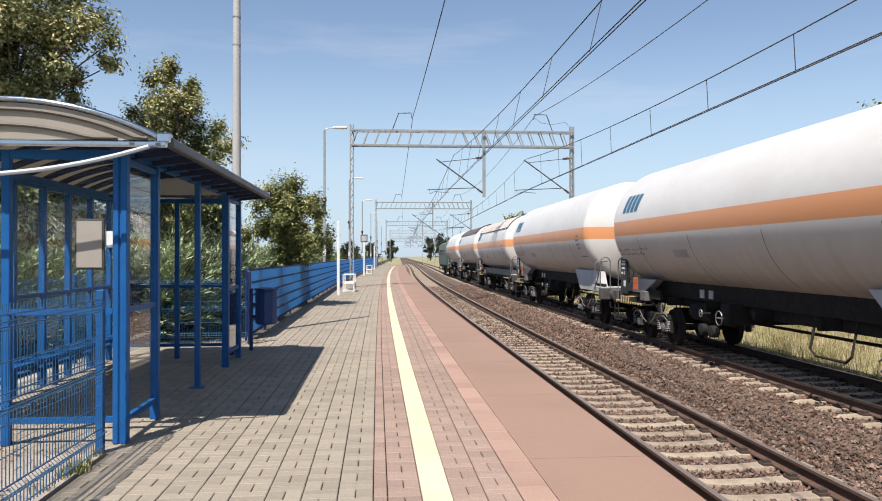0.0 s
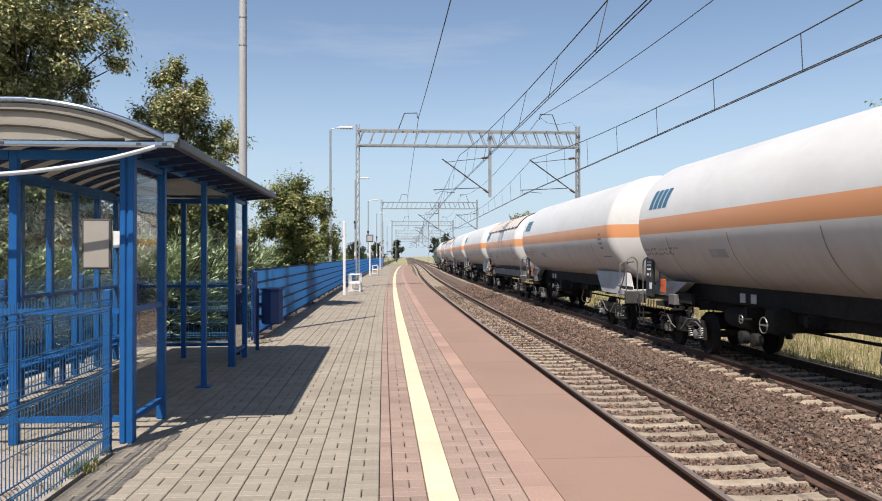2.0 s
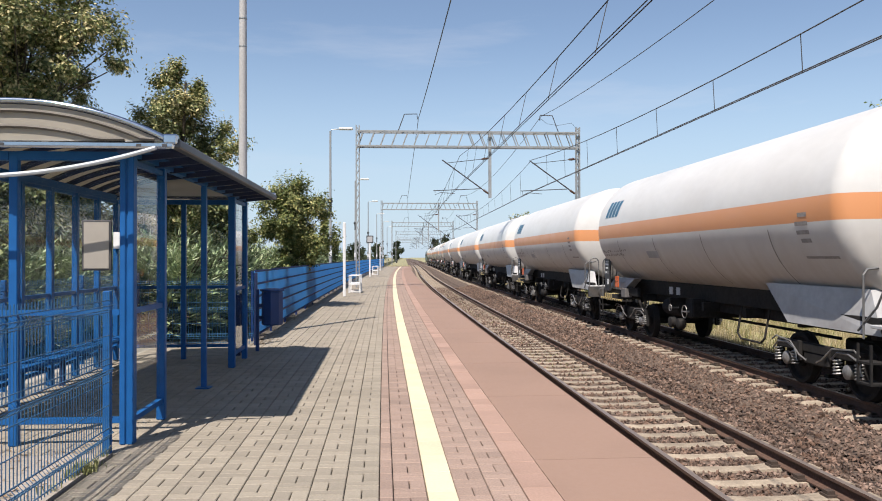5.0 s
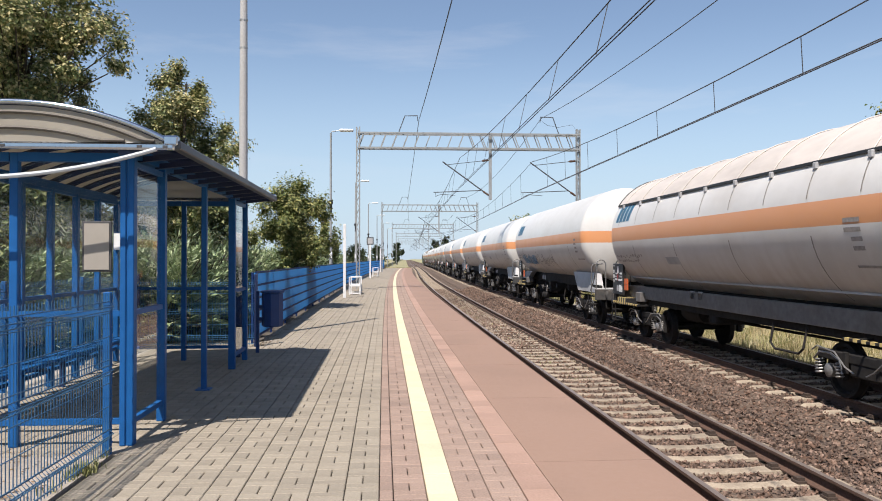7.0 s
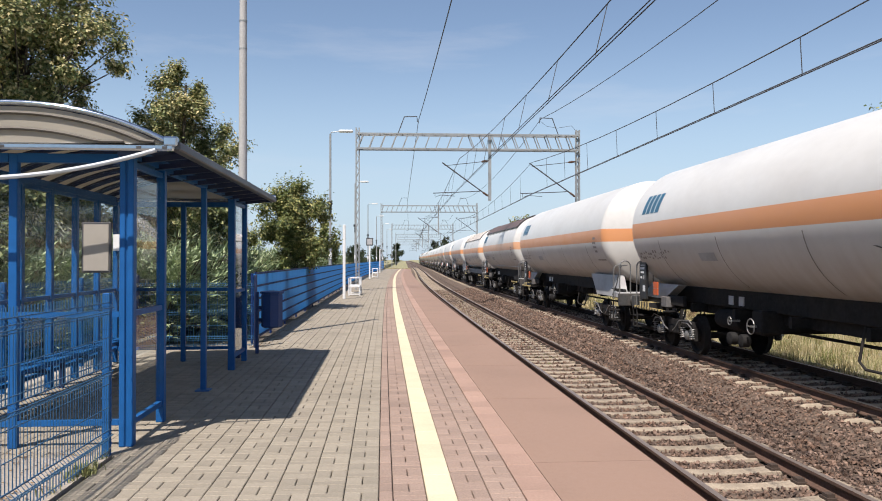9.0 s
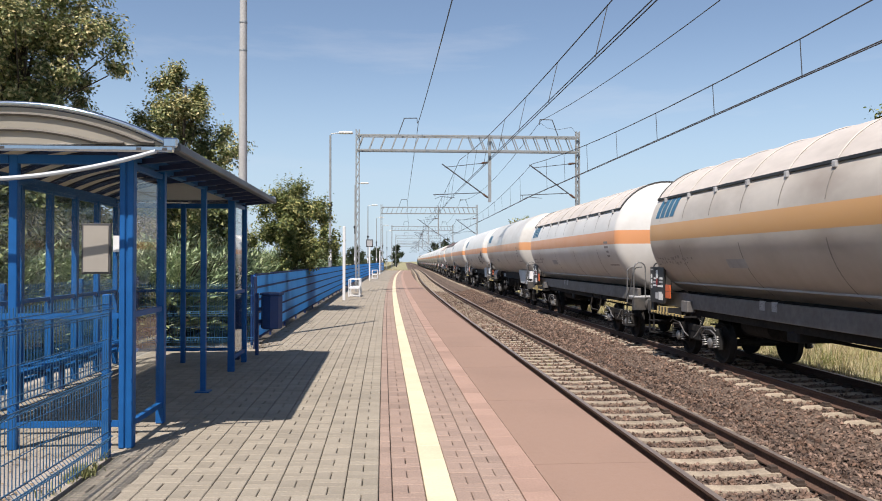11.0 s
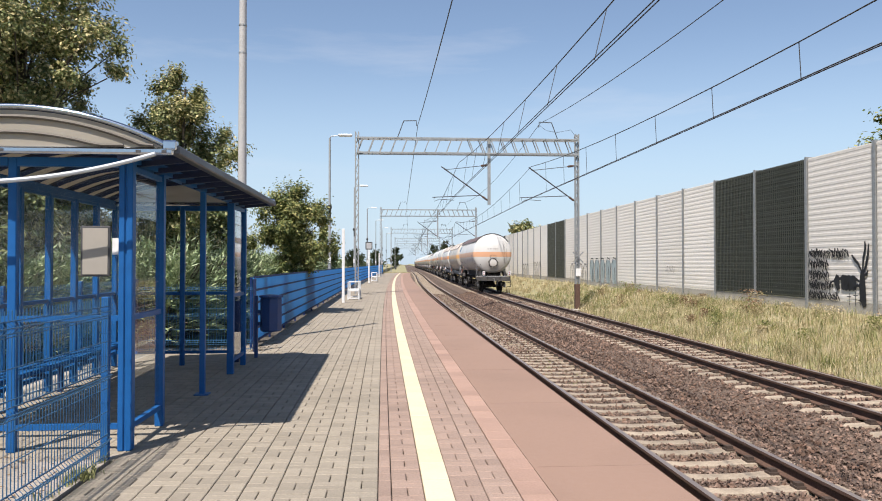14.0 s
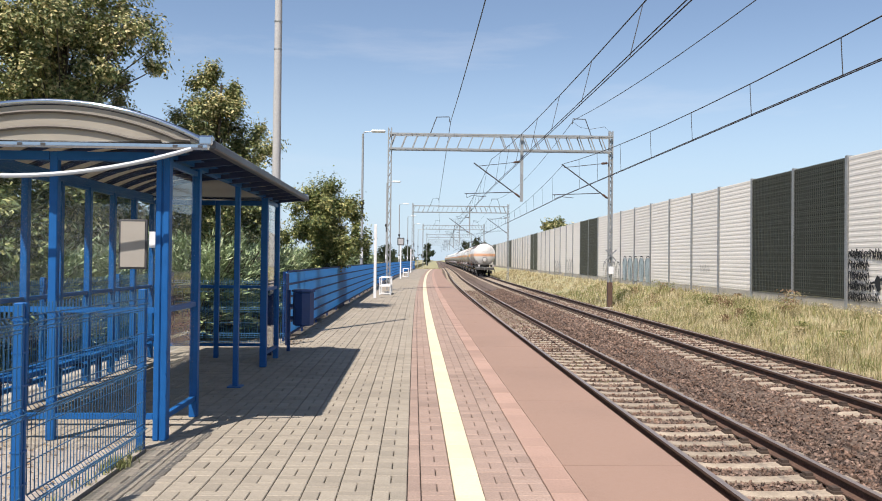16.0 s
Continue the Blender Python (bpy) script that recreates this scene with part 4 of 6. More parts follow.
def build_train():
    masters = {}
    for (y, kind), (yn, _) in zip(CONSIST, CONSIST[1:]):
        length = round(2 * (y - yn)) / 2
        key = (kind, length)
        mid = y - (0.42 if kind not in ("tan", "brown", "dirty", "tail") else 0.72) + 0.85 + 1.0 - length / 2
        if key in masters:
            ob = copy_thing(masters[key], Matrix())
        elif kind == "plain":
            ob = tank_wagon("plain", length, seed=1)
        elif kind in ("tan", "brown"):
            ob = tank_wagon(kind, length, M_TANK_WORN if kind == "tan" else M_TANK_OLD, seed=2)
        elif kind in ("grey", "blue", "black"):
            ob = tank_wagon("plain", length, M_TANK, seed=3, graffiti=kind)
        elif kind == "worn":
            ob = tank_wagon("plain", length, M_TANK_GRIMY, seed=4)
        elif kind == "dirty":
            ob = tank_wagon("tan", length, M_TANK_DIRTY, seed=5)
        else:
            ob = tank_wagon("brown", length, M_TANK_OLD, seed=6, tail=True)
        masters.setdefault(key, ob)
        label = {"plain": "white gas tank wagon with an orange band", "tan": "white gas tank wagon with tan sunshield cover",
                 "brown": "white gas tank wagon with dark brown sunshield", "grey": "worn white gas tank wagon with faint scrawls",
                 "blue": "white gas tank wagon with blue graffiti scrawl", "black": "white gas tank wagon with black graffiti scrawl",
                 "worn": "worn grimy white gas tank wagon", "dirty": "dirty tan gas tank wagon with faded orange band",
                 "tail": "last tank wagon with brown sunshield and red-white tail plates"}[kind]
        tagged(ob, label, "tank wagon", "wagons of the freight train")
        TRAIN.append((mid, ob))
    loco = tagged(locomotive(), "dark green electric locomotive hauling the tank train", "locomotive")
    TRAIN.append((84.5 + 1.43 + 9.1, loco))


build_train()


# ---- waiting shelter, fences, bin ----
def sheet_mat(name, color):
    """Milky plastic sheet that lets part of the daylight through."""
    m = mat(name, color, 0.5, grain=0.05, scale=5, stain=0.25, stain_scale=1.2)
    n, l = m.node_tree.nodes, m.node_tree.links
    b = n["Principled BSDF"]
    tr, mx = n.new("ShaderNodeBsdfTranslucent"), n.new("ShaderNodeMixShader")
    tr.inputs[0].default_value = (*color, 1)
    mx.inputs[0].default_value = 0.38
    l.new(b.outputs[0], mx.inputs[1]), l.new(tr.outputs[0], mx.inputs[2]), l.new(mx.outputs[0], n["Material Output"].inputs[0])
    return m


M_GUTTER = mat("grey gutter", (0.084, 0.0882, 0.0966), 0.5, metal=0.4, grain=0.1, scale=10)
M_SHADE_ARC = mat("taupe shade arc", (0.0924, 0.0798, 0.0672), 0.6, grain=0.1, scale=10)
M_SHEET = sheet_mat("milky roof sheet", (0.46, 0.415, 0.345))
SHELTER_M = at_pose(7.15, -2.64)
S_LEN = 5.85


def pane(parent, a, b, z0, z1):
    """An upright glass pane from a to b (x, y)."""
    a, b = Vector((*a, 0)), Vector((*b, 0))
    d = (b - a).normalized()
    nrm = Vector((-d.y, d.x, 0)) * 0.004
    bm = bmesh.new()
    vs = [bm.verts.new(p + s * nrm + Vector((0, 0, z))) for s in (-1, 1) for z in (z0, z1) for p in (a, b)]
    for f in ((0, 1, 3, 2), (4, 6, 7, 5), (0, 4, 5, 1), (2, 3, 7, 6), (0, 2, 6, 4), (1, 5, 7, 3)):
        bm.faces.new([vs[i] for i in f])
    ob = part("glass_pane", bm, M_GLASS, parent, "clear dusty glass pane")
    ob.visible_shadow = False
    return ob


def rail_bar(parent, a, b, z, w=0.05, h=0.05, name="rail"):
    bm = bmesh.new()
    bar(bm, (*a, z), (*b, z), w, h)
    return part(name, bm, M_BLUE, parent)


def build_shelter():
    s = new("platform_shelter")
    s.matrix_basis = SHELTER_M
    L, B = S_LEN, -2.10

    def post(x, y, w, d, z1=2.66, foot=False):
        bm = bmesh.new()
        if w > 0.11:      # paired profile with a groove
            box(bm, (x - w / 2, y - d / 2, 0), (x - 0.008, y + d / 2, z1), bevel=0.008)
            box(bm, (x + 0.008, y - d / 2, 0), (x + w / 2, y + d / 2, z1), bevel=0.008)
            box(bm, (x - 0.008, y - d / 2 + 0.015, 0), (x + 0.008, y + d / 2 - 0.015, z1))
        else:
            box(bm, (x - w / 2, y - d / 2, 0), (x + w / 2, y + d / 2, z1), bevel=0.006)
        if foot:
            box(bm, (x - 0.09, y - 0.09, 0), (x + 0.09, y + 0.09, 0.014))
        part("post", bm, M_BLUE, s)

    post(0, 0, 0.125, 0.10)
    post(0, 1.05, 0.085, 0.08)
    post(0, 2.95, 0.068, 0.068, foot=True)
    post(0, 4.78, 0.10, 0.10)
    post(0, L, 0.085, 0.085)
    for y in (0, L):
        post(-1.0, y, 0.075, 0.075)
    backs = [L * k / 7 for k in range(8)]
    for y in backs:
        post(B, y, 0.08, 0.08)
    # rails and panes
    for a, b in (((0, 0.06), (0, 1.0)), ((0, 4.84), (0, L - 0.06))):
        rail_bar(s, a, b, 1.20), rail_bar(s, a, b, 0.20), rail_bar(s, a, b, 2.58)
        pane(s, a, b, 0.22, 1.18), pane(s, a, b, 1.22, 2.56)
    for y in (0, L):
        for a, b in (((-0.07, y), (-0.96, y)), ((-1.04, y), (B + 0.05, y))):
            rail_bar(s, a, b, 1.20), rail_bar(s, a, b, 0.22), rail_bar(s, a, b, 2.62, 0.08, 0.08)
            pane(s, a, b, 1.23, 2.58)
    for y0, y1 in zip(backs, backs[1:]):
        a, b = (B, y0 + 0.05), (B, y1 - 0.05)
        rail_bar(s, a, b, 1.20), rail_bar(s, a, b, 0.22), rail_bar(s, a, b, 2.62, 0.06, 0.06)
        pane(s, a, b, 0.24, 1.18), pane(s, a, b, 1.22, 2.59)
    rail_bar(s, (0, 0.05), (0, L - 0.05), 2.68, 0.09, 0.10, "eaves_beam")
    rail_bar(s, (B, 0.05), (B, L - 0.05), 2.68, 0.09, 0.10, "eaves_beam")
    # barrel roof
    xc, hw, z0, rise, y0, y1 = -0.90, 1.40, 2.71, 0.36, -0.32, 5.75
    rad = (hw * hw + rise * rise) / (2 * rise)
    half = math.asin(hw / rad)

    def arch(k, lift=0.0):
        a = -half + 2 * half * k
        return xc + (rad + lift) * math.sin(a), z0 + rise - rad + (rad + lift) * math.cos(a)

    bm = bmesh.new()
    for i, lift in enumerate((0.0, 0.012)):
        rows = [[bm.verts.new((arch(k)[0] if not i else arch(k, lift)[0], y, arch(k, lift)[1])) for k in np.linspace(0, 1, 25)] for y in np.linspace(y0, y1, 8)]
        for p, q in zip(rows, rows[1:]):
            for k in range(24):
                f = (p[k], p[k + 1], q[k + 1], q[k])
                bm.faces.new(f[::-1] if i else f)
    part("roof_sheet", bm, M_SHEET, s, "milky translucent barrel roof sheet", smooth=True)
    for n_r, y in enumerate(np.linspace(y0 + 0.05, y1 - 0.05, 12)):
        bm = bmesh.new()
        pts = [(arch(k, -0.035)[0], y, arch(k, -0.035)[1]) for k in np.linspace(0.01, 0.99, 19)]
        tube(bm, pts, 0.085, n=4)
        part("roof_rib", bm, M_BLUE_SHADED, s)
        for x in (xc + hw - 0.02, xc - hw + 0.02):
            bm = bmesh.new()
            bar(bm, (x, y, z0 - 0.02), (0 if x > xc else B, y, z0 - 0.07), 0.05)
            part("roof_bracket", bm, M_BLUE_SHADED, s)
    for k in (0.0, 1.0):
        x, z = arch(k)
        bm = bmesh.new()
        box(bm, (x - 0.045, y0, z - 0.05), (x + 0.045, y1, z + 0.03), bevel=0.012)
        part("gutter", bm, M_GUTTER, s, "dark grey roof gutter")
    RIM = [(-0.010 + 0.026 * math.sin(a), 0.034 * math.cos(a)) for a in np.linspace(0, 2 * math.pi, 13)[:-1]]
    for q, y in ((-1, y0), (1, y1)):
        bm = bmesh.new()
        rows = []
        for k in np.linspace(0, 1, 25):
            rows.append([bm.verts.new((arch(k, l)[0], y + q * o, arch(k, l)[1])) for l, o in RIM])
        for p, r in zip(rows, rows[1:]):
            for i in range(len(RIM)):
                bm.faces.new((p[i], p[(i + 1) % len(RIM)], r[(i + 1) % len(RIM)], r[i]))
        bm.faces.new(rows[0]), bm.faces.new(rows[-1][::-1])
        bmesh.ops.recalc_face_normals(bm, faces=bm.faces)
        part("gable_rim", bm, M_ALU, s, "bright aluminium gable rim", smooth=True)
        part("gable_bar", box_bm((xc - hw, y - 0.03, z0 - 0.058), (xc + hw, y + 0.03, z0 + 0.005), 0.018), M_ALU, s, "bright aluminium gable bar")
        for dx in (-1.25, -1.05, 0.1, 0.32):
            part("bolt", box_bm((xc + dx + 1.0 - 0.02, y - 0.036 if q < 0 else y + 0.03, z0 - 0.045), (xc + dx + 1.02, y - 0.03 if q < 0 else y + 0.036, z0 - 0.02)), M_DKSTEEL, s)
        bm = bmesh.new()
        fan = [bm.verts.new((arch(k, -0.04)[0], y, max(z0, arch(k, -0.04)[1]))) for k in np.linspace(0.02, 0.98, 23)]
        bm.faces.new(fan)
        part("gable_sheet", bm, M_SHEET, s, "milky gable sheet")
        # upper arc draws the rim's shadow, lower the far gable seen through the sheet
        for lift, ka, kb in ((-0.10, 0.05, 0.95), (-0.235, 0.13, 0.87)):
            bm = bmesh.new()
            tube(bm, [(arch(k, lift)[0], y + q * 0.018, max(z0 + 0.02, arch(k, lift)[1])) for k in np.linspace(ka, kb, 21)], 0.03, n=4)
            part("gable_rib", bm, M_SHADE_ARC, s)
        part("corner_cap", box_bm((xc + hw - 0.10, y - 0.04, z0 - 0.02), (xc + hw + 0.03, y + 0.04, z0 + 0.07), 0.015), M_ALU, s)
    tagged(s, "blue steel and glass platform shelter with milky barrel roof", "shelter")
    return s


build_shelter()


def build_shelter_things():
    # white hose slung across the near end
    bm = bmesh.new()
    pts = [(0.36 - 2.8 * u, -0.40, 2.65 - 0.26 * (1 - (1 - min(1, u * 1.7)) ** 2) + 0.10 * max(0, u - 0.6)) for u in np.linspace(0, 1, 22)]
    tube(bm, pts, 0.040, n=8)
    tagged(link("hose", bm, M_HOSE, smooth=True, m=SHELTER_M), "pale grey plastic hose slung along the shelter end", "hose")
    # timetable board and a paper on the end glass
    b = empty("notice_board", SHELTER_M)
    part("frame", box_bm((-0.40, -0.035, 1.58), (-0.14, -0.008, 2.04), 0.006), M_DKSTEEL, b)
    part("sheet", box_bm((-0.38, -0.042, 1.60), (-0.16, -0.036, 2.02)), M_NOTE, b, "faded beige notice sheet")
    tagged(b, "framed faded beige notice on the shelter glass", "notice board")
    p = tagged(link("paper_notice", box_bm((-0.13, -0.010, 1.78), (-0.075, -0.006, 1.93)), M_WHITE, m=SHELTER_M), "small white paper stuck on the shelter glass", "notice")
    # bench inside, along the back
    s = empty("waiting_bench", SHELTER_M)
    for k in range(4):
        part("slat", box_bm((-1.98 + 0.1 * k, 0.6, 0.43), (-1.90 + 0.1 * k, 5.2, 0.46), 0.006), M_BLUE, s)
    for y in (0.8, 2.0, 3.3, 4.8):
        bm = bmesh.new()
        box(bm, (-1.95, y - 0.03, 0), (-1.89, y + 0.03, 0.43))
        box(bm, (-1.98, y - 0.03, 0.39), (-1.58, y + 0.03, 0.43))
        part("leg", bm, M_BLUE_SHADED, s)
    tagged(s, "blue slatted bench inside the glass shelter", "bench")


build_shelter_things()


def mesh_panel(parent, m, length, z0, z1, fold=(0.12, 0.52, 0.92)):
    """Welded wire panel along +y with three folds and prongs on top."""
    bm = bmesh.new()
    n = int(length / 0.05)
    zs = [z0, z0 + 0.03]
    for k in fold:
        f = z0 + (z1 - z0) * k
        zs += [f - 0.04, f, f + 0.04]
    zs += [z1]

    def x_at(z):
        for k in fold:
            f = z0 + (z1 - z0) * k
            if abs(z - f) < 0.002:
                return 0.035
        return 0.0
    for i in range(n + 1):
        y = length * i / n
        tube(bm, [(x_at(z), y, z) for z in zs], 0.0085, n=4)
    for z in zs[1:-1]:
        bar(bm, (x_at(z) + 0.005, 0, z), (x_at(z) + 0.005, length, z), 0.007, n=4)
    for z in np.arange(z0 + 0.2, z1 - 0.1, 0.2):
        bar(bm, (0.004, 0, z), (0.004, length, z), 0.006, n=4)
    return part("mesh_panel", bm, M_WIRE, parent, m=m)


def build_near_fence():
    f = tagged(empty("mesh_fence"), "blue welded wire mesh fence beside the paving", "fence")
    ys = [6.80, 4.72, 2.64, 0.56, -1.52]
    for y in ys:
        bm = bmesh.new()
        box(bm, (-0.03, -0.035, -0.05), (0.03, -0.006, 1.41), bevel=0.005)
        box(bm, (-0.03, 0.006, -0.05), (0.03, 0.035, 1.41), bevel=0.005)
        box(bm, (-0.022, -0.006, -0.05), (0.022, 0.006, 1.40))
        for z in np.arange(0.1, 1.4, 0.2):
            box(bm, (-0.034, -0.038, z), (0.034, 0.038, z + 0.012))
        part("post", bm, M_BLUE, f, m=at_pose(y, -2.70))
    for y in ys[1:]:
        mesh_panel(f, at_pose(y + 0.04, -2.67), 2.0, 0.03, 1.40)
    # the same mesh closes the back of the waiting area
    g = tagged(empty("mesh_fence"), "blue welded wire mesh fence behind the shelter", "fence")
    for k in range(6):
        y = 2.6 + 2.5 * k
        part("post", box_bm((-0.03, -0.03, -0.05), (0.03, 0.03, 1.41), 0.005), M_BLUE, g, m=at_pose(y, -5.15))
        mesh_panel(g, at_pose(y + 0.04, -5.15), 2.42, 0.03, 1.38)
    part("post", box_bm((-0.03, -0.03, -0.05), (0.03, 0.03, 1.41), 0.005), M_BLUE, g, m=at_pose(17.6, -5.15))
    h = tagged(empty("mesh_fence"), "short blue wire mesh fence beyond the shelter", "fence")
    mesh_panel(h, at_pose(14.9, -5.0) @ pose(0, 0, 0, 0, 0, -90), 2.2, 0.03, 1.30)
    for x in (-5.0, -2.78):
        part("post", box_bm((-0.03, -0.03, -0.05), (0.03, 0.03, 1.40), 0.005), M_BLUE_SHADED, h, m=at_pose(14.9, x))


build_near_fence()


M_PLAST = sheet_mat("translucent blue board", (0.15, 0.49, 0.82))
M_PLAST.node_tree.nodes["Mix Shader"].inputs[0].default_value = 0.7


def build_board_fence():
    """Long blue fence of metal boards in framed bays."""
    d, y0, bay = -2.93, 15.6, 2.5
    one = box_bm((-0.012, 0.003, 0.006), (0.012, 0.622, 0.252), 0.006)
    f = tagged(empty("board_fence"), "blue translucent board fence with dark frame along the platform", "fence")
    mesh = None
    for i in range(48):
        y = y0 + bay * i
        m = at_pose(y, d)
        part("post", box_bm((-0.06, -0.03, -0.05), (-0.0135, 0.03, 1.42), 0.006), M_NAVY, f, m=m)
        bm = bmesh.new()
        for k in range(6):
            bar(bm, (0.018, 0.03, 0.115 + 0.26 * k), (0.018, bay - 0.03, 0.115 + 0.26 * k), 0.040)
        part("frame_bar", bm, M_NAVY, f, m=m)
        if i < 6:
            for k in range(5):
                for j in range(4):
                    pm = m @ pose(0, 0.0 + 0.625 * j, 0.12 + 0.26 * k)
                    if mesh is None:
                        mesh = part("board", one, M_PLAST, f, m=pm).data
                    else:
                        share("board", mesh, f, pm)
        else:
            bm = bmesh.new()
            for k in range(5):
                for j in range(4):
                    box(bm, (-0.012, 0.008 + 0.625 * j, 0.126 + 0.26 * k), (0.012, 0.617 + 0.625 * j, 0.372 + 0.26 * k))
            tagged(part("boarding", bm, M_PLAST, f, m=m), kind="stuff")


build_board_fence()


def build_bin():
    b = empty("litter_bin", at_pose(13.9, -2.32))
    bm = bmesh.new()
    lathe(bm, [(0.17, 0.48), (0.19, 0.50), (0.19, 1.06), (0.18, 1.08)], n=8)
    part("body", bm, M_BIN, b)
    bm = bmesh.new()
    lathe(bm, [(0.19, 1.08), (0.215, 1.09), (0.215, 1.12), (0.17, 1.13), (0.05, 1.14)], n=8)
    part("lid", bm, M_BIN, b)
    bm = bmesh.new()
    box(bm, (-0.30, 0.02, 0), (-0.24, 0.08, 1.12), bevel=0.006)
    box(bm, (-0.25, 0.03, 0.8), (-0.17, 0.07, 0.86))
    box(bm, (-0.25, 0.03, 0.58), (-0.17, 0.07, 0.64))
    part("post", bm, M_BIN, b)
    tagged(b, "dark blue octagonal litter bin on a blue post", "litter bin")
    for y in (13.35, 13.75):
        tagged(link("bollard", box_bm((-0.04, -0.04, 0), (0.04, 0.04, 1.05), 0.008), M_BLUE_SHADED, m=at_pose(y, -2.82)), "dark blue square steel post by the bin", "post", "posts by the bin")


build_bin()


# ---- overhead line, lamps, poles ----
PORTALS = (42.3, 98.5, 154.0, 210.0, 266.0, 322.0)
MAST_L, MAST_R = -1.93, 10.45
BEAM0, BEAM1 = 7.84, 8.66
SPAN = 56.0


def lattice(bm, p, q, w, n, axis=(1, 0, 0)):
    """Two chords w apart with zigzag lacing between p and q."""
    p, q, a = Vector(p), Vector(q), Vector(axis) * w / 2
    for s in (-1, 1):
        bar(bm, p + s * a, q + s * a, 0.055)
    for k in range(n):
        u, v = p.lerp(q, k / n), p.lerp(q, (k + 1) / n)
        s = 1 if k % 2 else -1
        bar(bm, u + s * a, v - s * a, 0.035)


def cantilever(w, x, top_side, zc):
    """Insulated swivel arm: stay tube, strut, registration tube and steady arm; x is the post side, the wire hangs to its left."""
    bm = bmesh.new()
    bar(bm, (x, 0, zc + 2.0), (x - 2.45, 0, zc + 1.72), 0.035, n=6)
    part("top_tie", bm, M_DKSTEEL, w)
    bm = bmesh.new()
    bar(bm, (x, 0, zc + 0.02), (x - 2.6, 0, zc + 1.90), 0.07, n=6)
    part("strut", bm, M_DKSTEEL, w)
    bm = bmesh.new()
    bar(bm, (x - 0.45, 0, zc + 0.30), (x - 3.1, 0, zc + 0.18), 0.045, n=6)
    part("registration_tube", bm, M_DKSTEEL, w)
    bm = bmesh.new()
    tube(bm, [(x - 3.0, 0, zc + 0.18), (x - 3.0, 0, zc - 0.05), (x - 2.7, 0, zc + 0.08), (x - 1.9, 0, zc + 0.02)], 0.03, n=5)
    part("steady_arm", bm, M_DKSTEEL, w)
    for z, l in ((2.0, -0.03), (0.02, 0.2)):
        bm = bmesh.new()
        lathe(bm, [(0.03, 0)] + [(r, 0.05 + 0.04 * k) for k in range(8) for r in (0.035, 0.075)][:14] + [(0.03, 0.4)], m=Matrix.Translation((x, 0, zc + z)) @ Vector((-1, 0, 0.72 if l > 0 else -0.1)).to_track_quat("Z", "Y").to_matrix().to_4x4(), n=8)
        part("insulator", bm, M_RAIL, w, "brown ribbed insulator")


def portal():
    w = new("catenary_portal")
    for x, zf in ((MAST_L, 0.0), (MAST_R, -0.95)):
        bm = bmesh.new()
        lattice(bm, (x, -0.12, zf), (x, -0.12, BEAM1 + 0.35), 0.17, 26)
        lattice(bm, (x, 0.12, zf), (x, 0.12, BEAM1 + 0.35), 0.17, 26)
        part("mast", bm, M_GALV, w)
    bm = bmesh.new()
    n = 20
    for y in (-0.28, 0.28):
        for z in (BEAM0, BEAM1):
            bar(bm, (MAST_L, y, z), (MAST_R, y, z), 0.085)
        for k in range(n):
            x0 = MAST_L + (MAST_R - MAST_L) * k / n
            x1 = MAST_L + (MAST_R - MAST_L) * (k + 1) / n
            z0, z1 = (BEAM0, BEAM1) if k < n / 2 else (BEAM1, BEAM0)
            bar(bm, (x0, y, z0), ((x0 + x1) / 2, y, z1), 0.05)
    for k in range(n + 1):
        x0 = MAST_L + (MAST_R - MAST_L) * k / n
        for z in (BEAM0, BEAM1):
            bar(bm, (x0, -0.28, z), (x0, 0.28, z), 0.04)
    part("beam", bm, M_GALV, w)
    # hanger post between the tracks and the two swivel arms
    bm = bmesh.new()
    bar(bm, (5.45, 0, 5.0), (5.45, 0, BEAM1 + 0.1), 0.16)
    part("hanger_post", bm, M_GALV, w)
    cantilever(w, 5.37, 1, 5.22)
    cantilever(w, MAST_R - 0.15, 1, 5.22)
    # feeder brackets on top of the beam
    for x0, s in ((-0.49, 1), (10.15, -1)):
        bm = bmesh.new()
        tube(bm, [(x0, 0, BEAM1), (x0 + s * 0.8, 0, BEAM1 + 0.05), (x0 + s * 1.15, 0, BEAM1 + 1.0), (x0 + s * 1.85, 0, BEAM1 + 1.02), (x0 + s * 1.88, 0, BEAM1 + 0.72)], 0.06, n=5)
        part("feeder_bracket", bm, M_DKSTEEL, w)
    return tagged(w, "grey lattice steel portal carrying the overhead line", "catenary portal", "portals over the tracks")


def build_portals():
    first = portal()
    first.matrix_basis = at_pose(PORTALS[0], 0)
    for y in PORTALS[1:]:
        copy_thing(first, at_pose(y, 0))
    copy_thing(first, at_pose(PORTALS[0] - SPAN, 0))
    # plates and dark foot on the nearest mast
    m = at_pose(PORTALS[0], MAST_R)
    foot = tagged(link("mast_foundation", box_bm((-0.3, -0.35, -1.3), (0.3, 0.35, -0.86), 0.03), M_CONC, m=m), "weathered concrete foundation block of the mast", "foundation")
    s = empty("mast_signs", m)
    part("plate", box_bm((-0.12, -0.24, 1.0), (0.16, -0.22, 1.42), 0.004), M_WHITE, s)
    for a in (45, -45):
        part("cross_arm", box_bm((-0.42, -0.23, -0.03), (0.42, -0.21, 0.03)), M_GALV, s, m=pose(0, -0.02 if a > 0 else 0, 2.05, 0, a, 0))
    tagged(s, "white plate and crossed grey bars on the mast", "sign")
    bm = bmesh.new()
    box(bm, (-0.13, -0.16, -0.9), (0.13, 0.16, 0.55), bevel=0.02)
    tagged(link("mast_sleeve", bm, M_RAIL, m=m), "rust-brown sleeve at the foot of the mast", "mast sleeve")


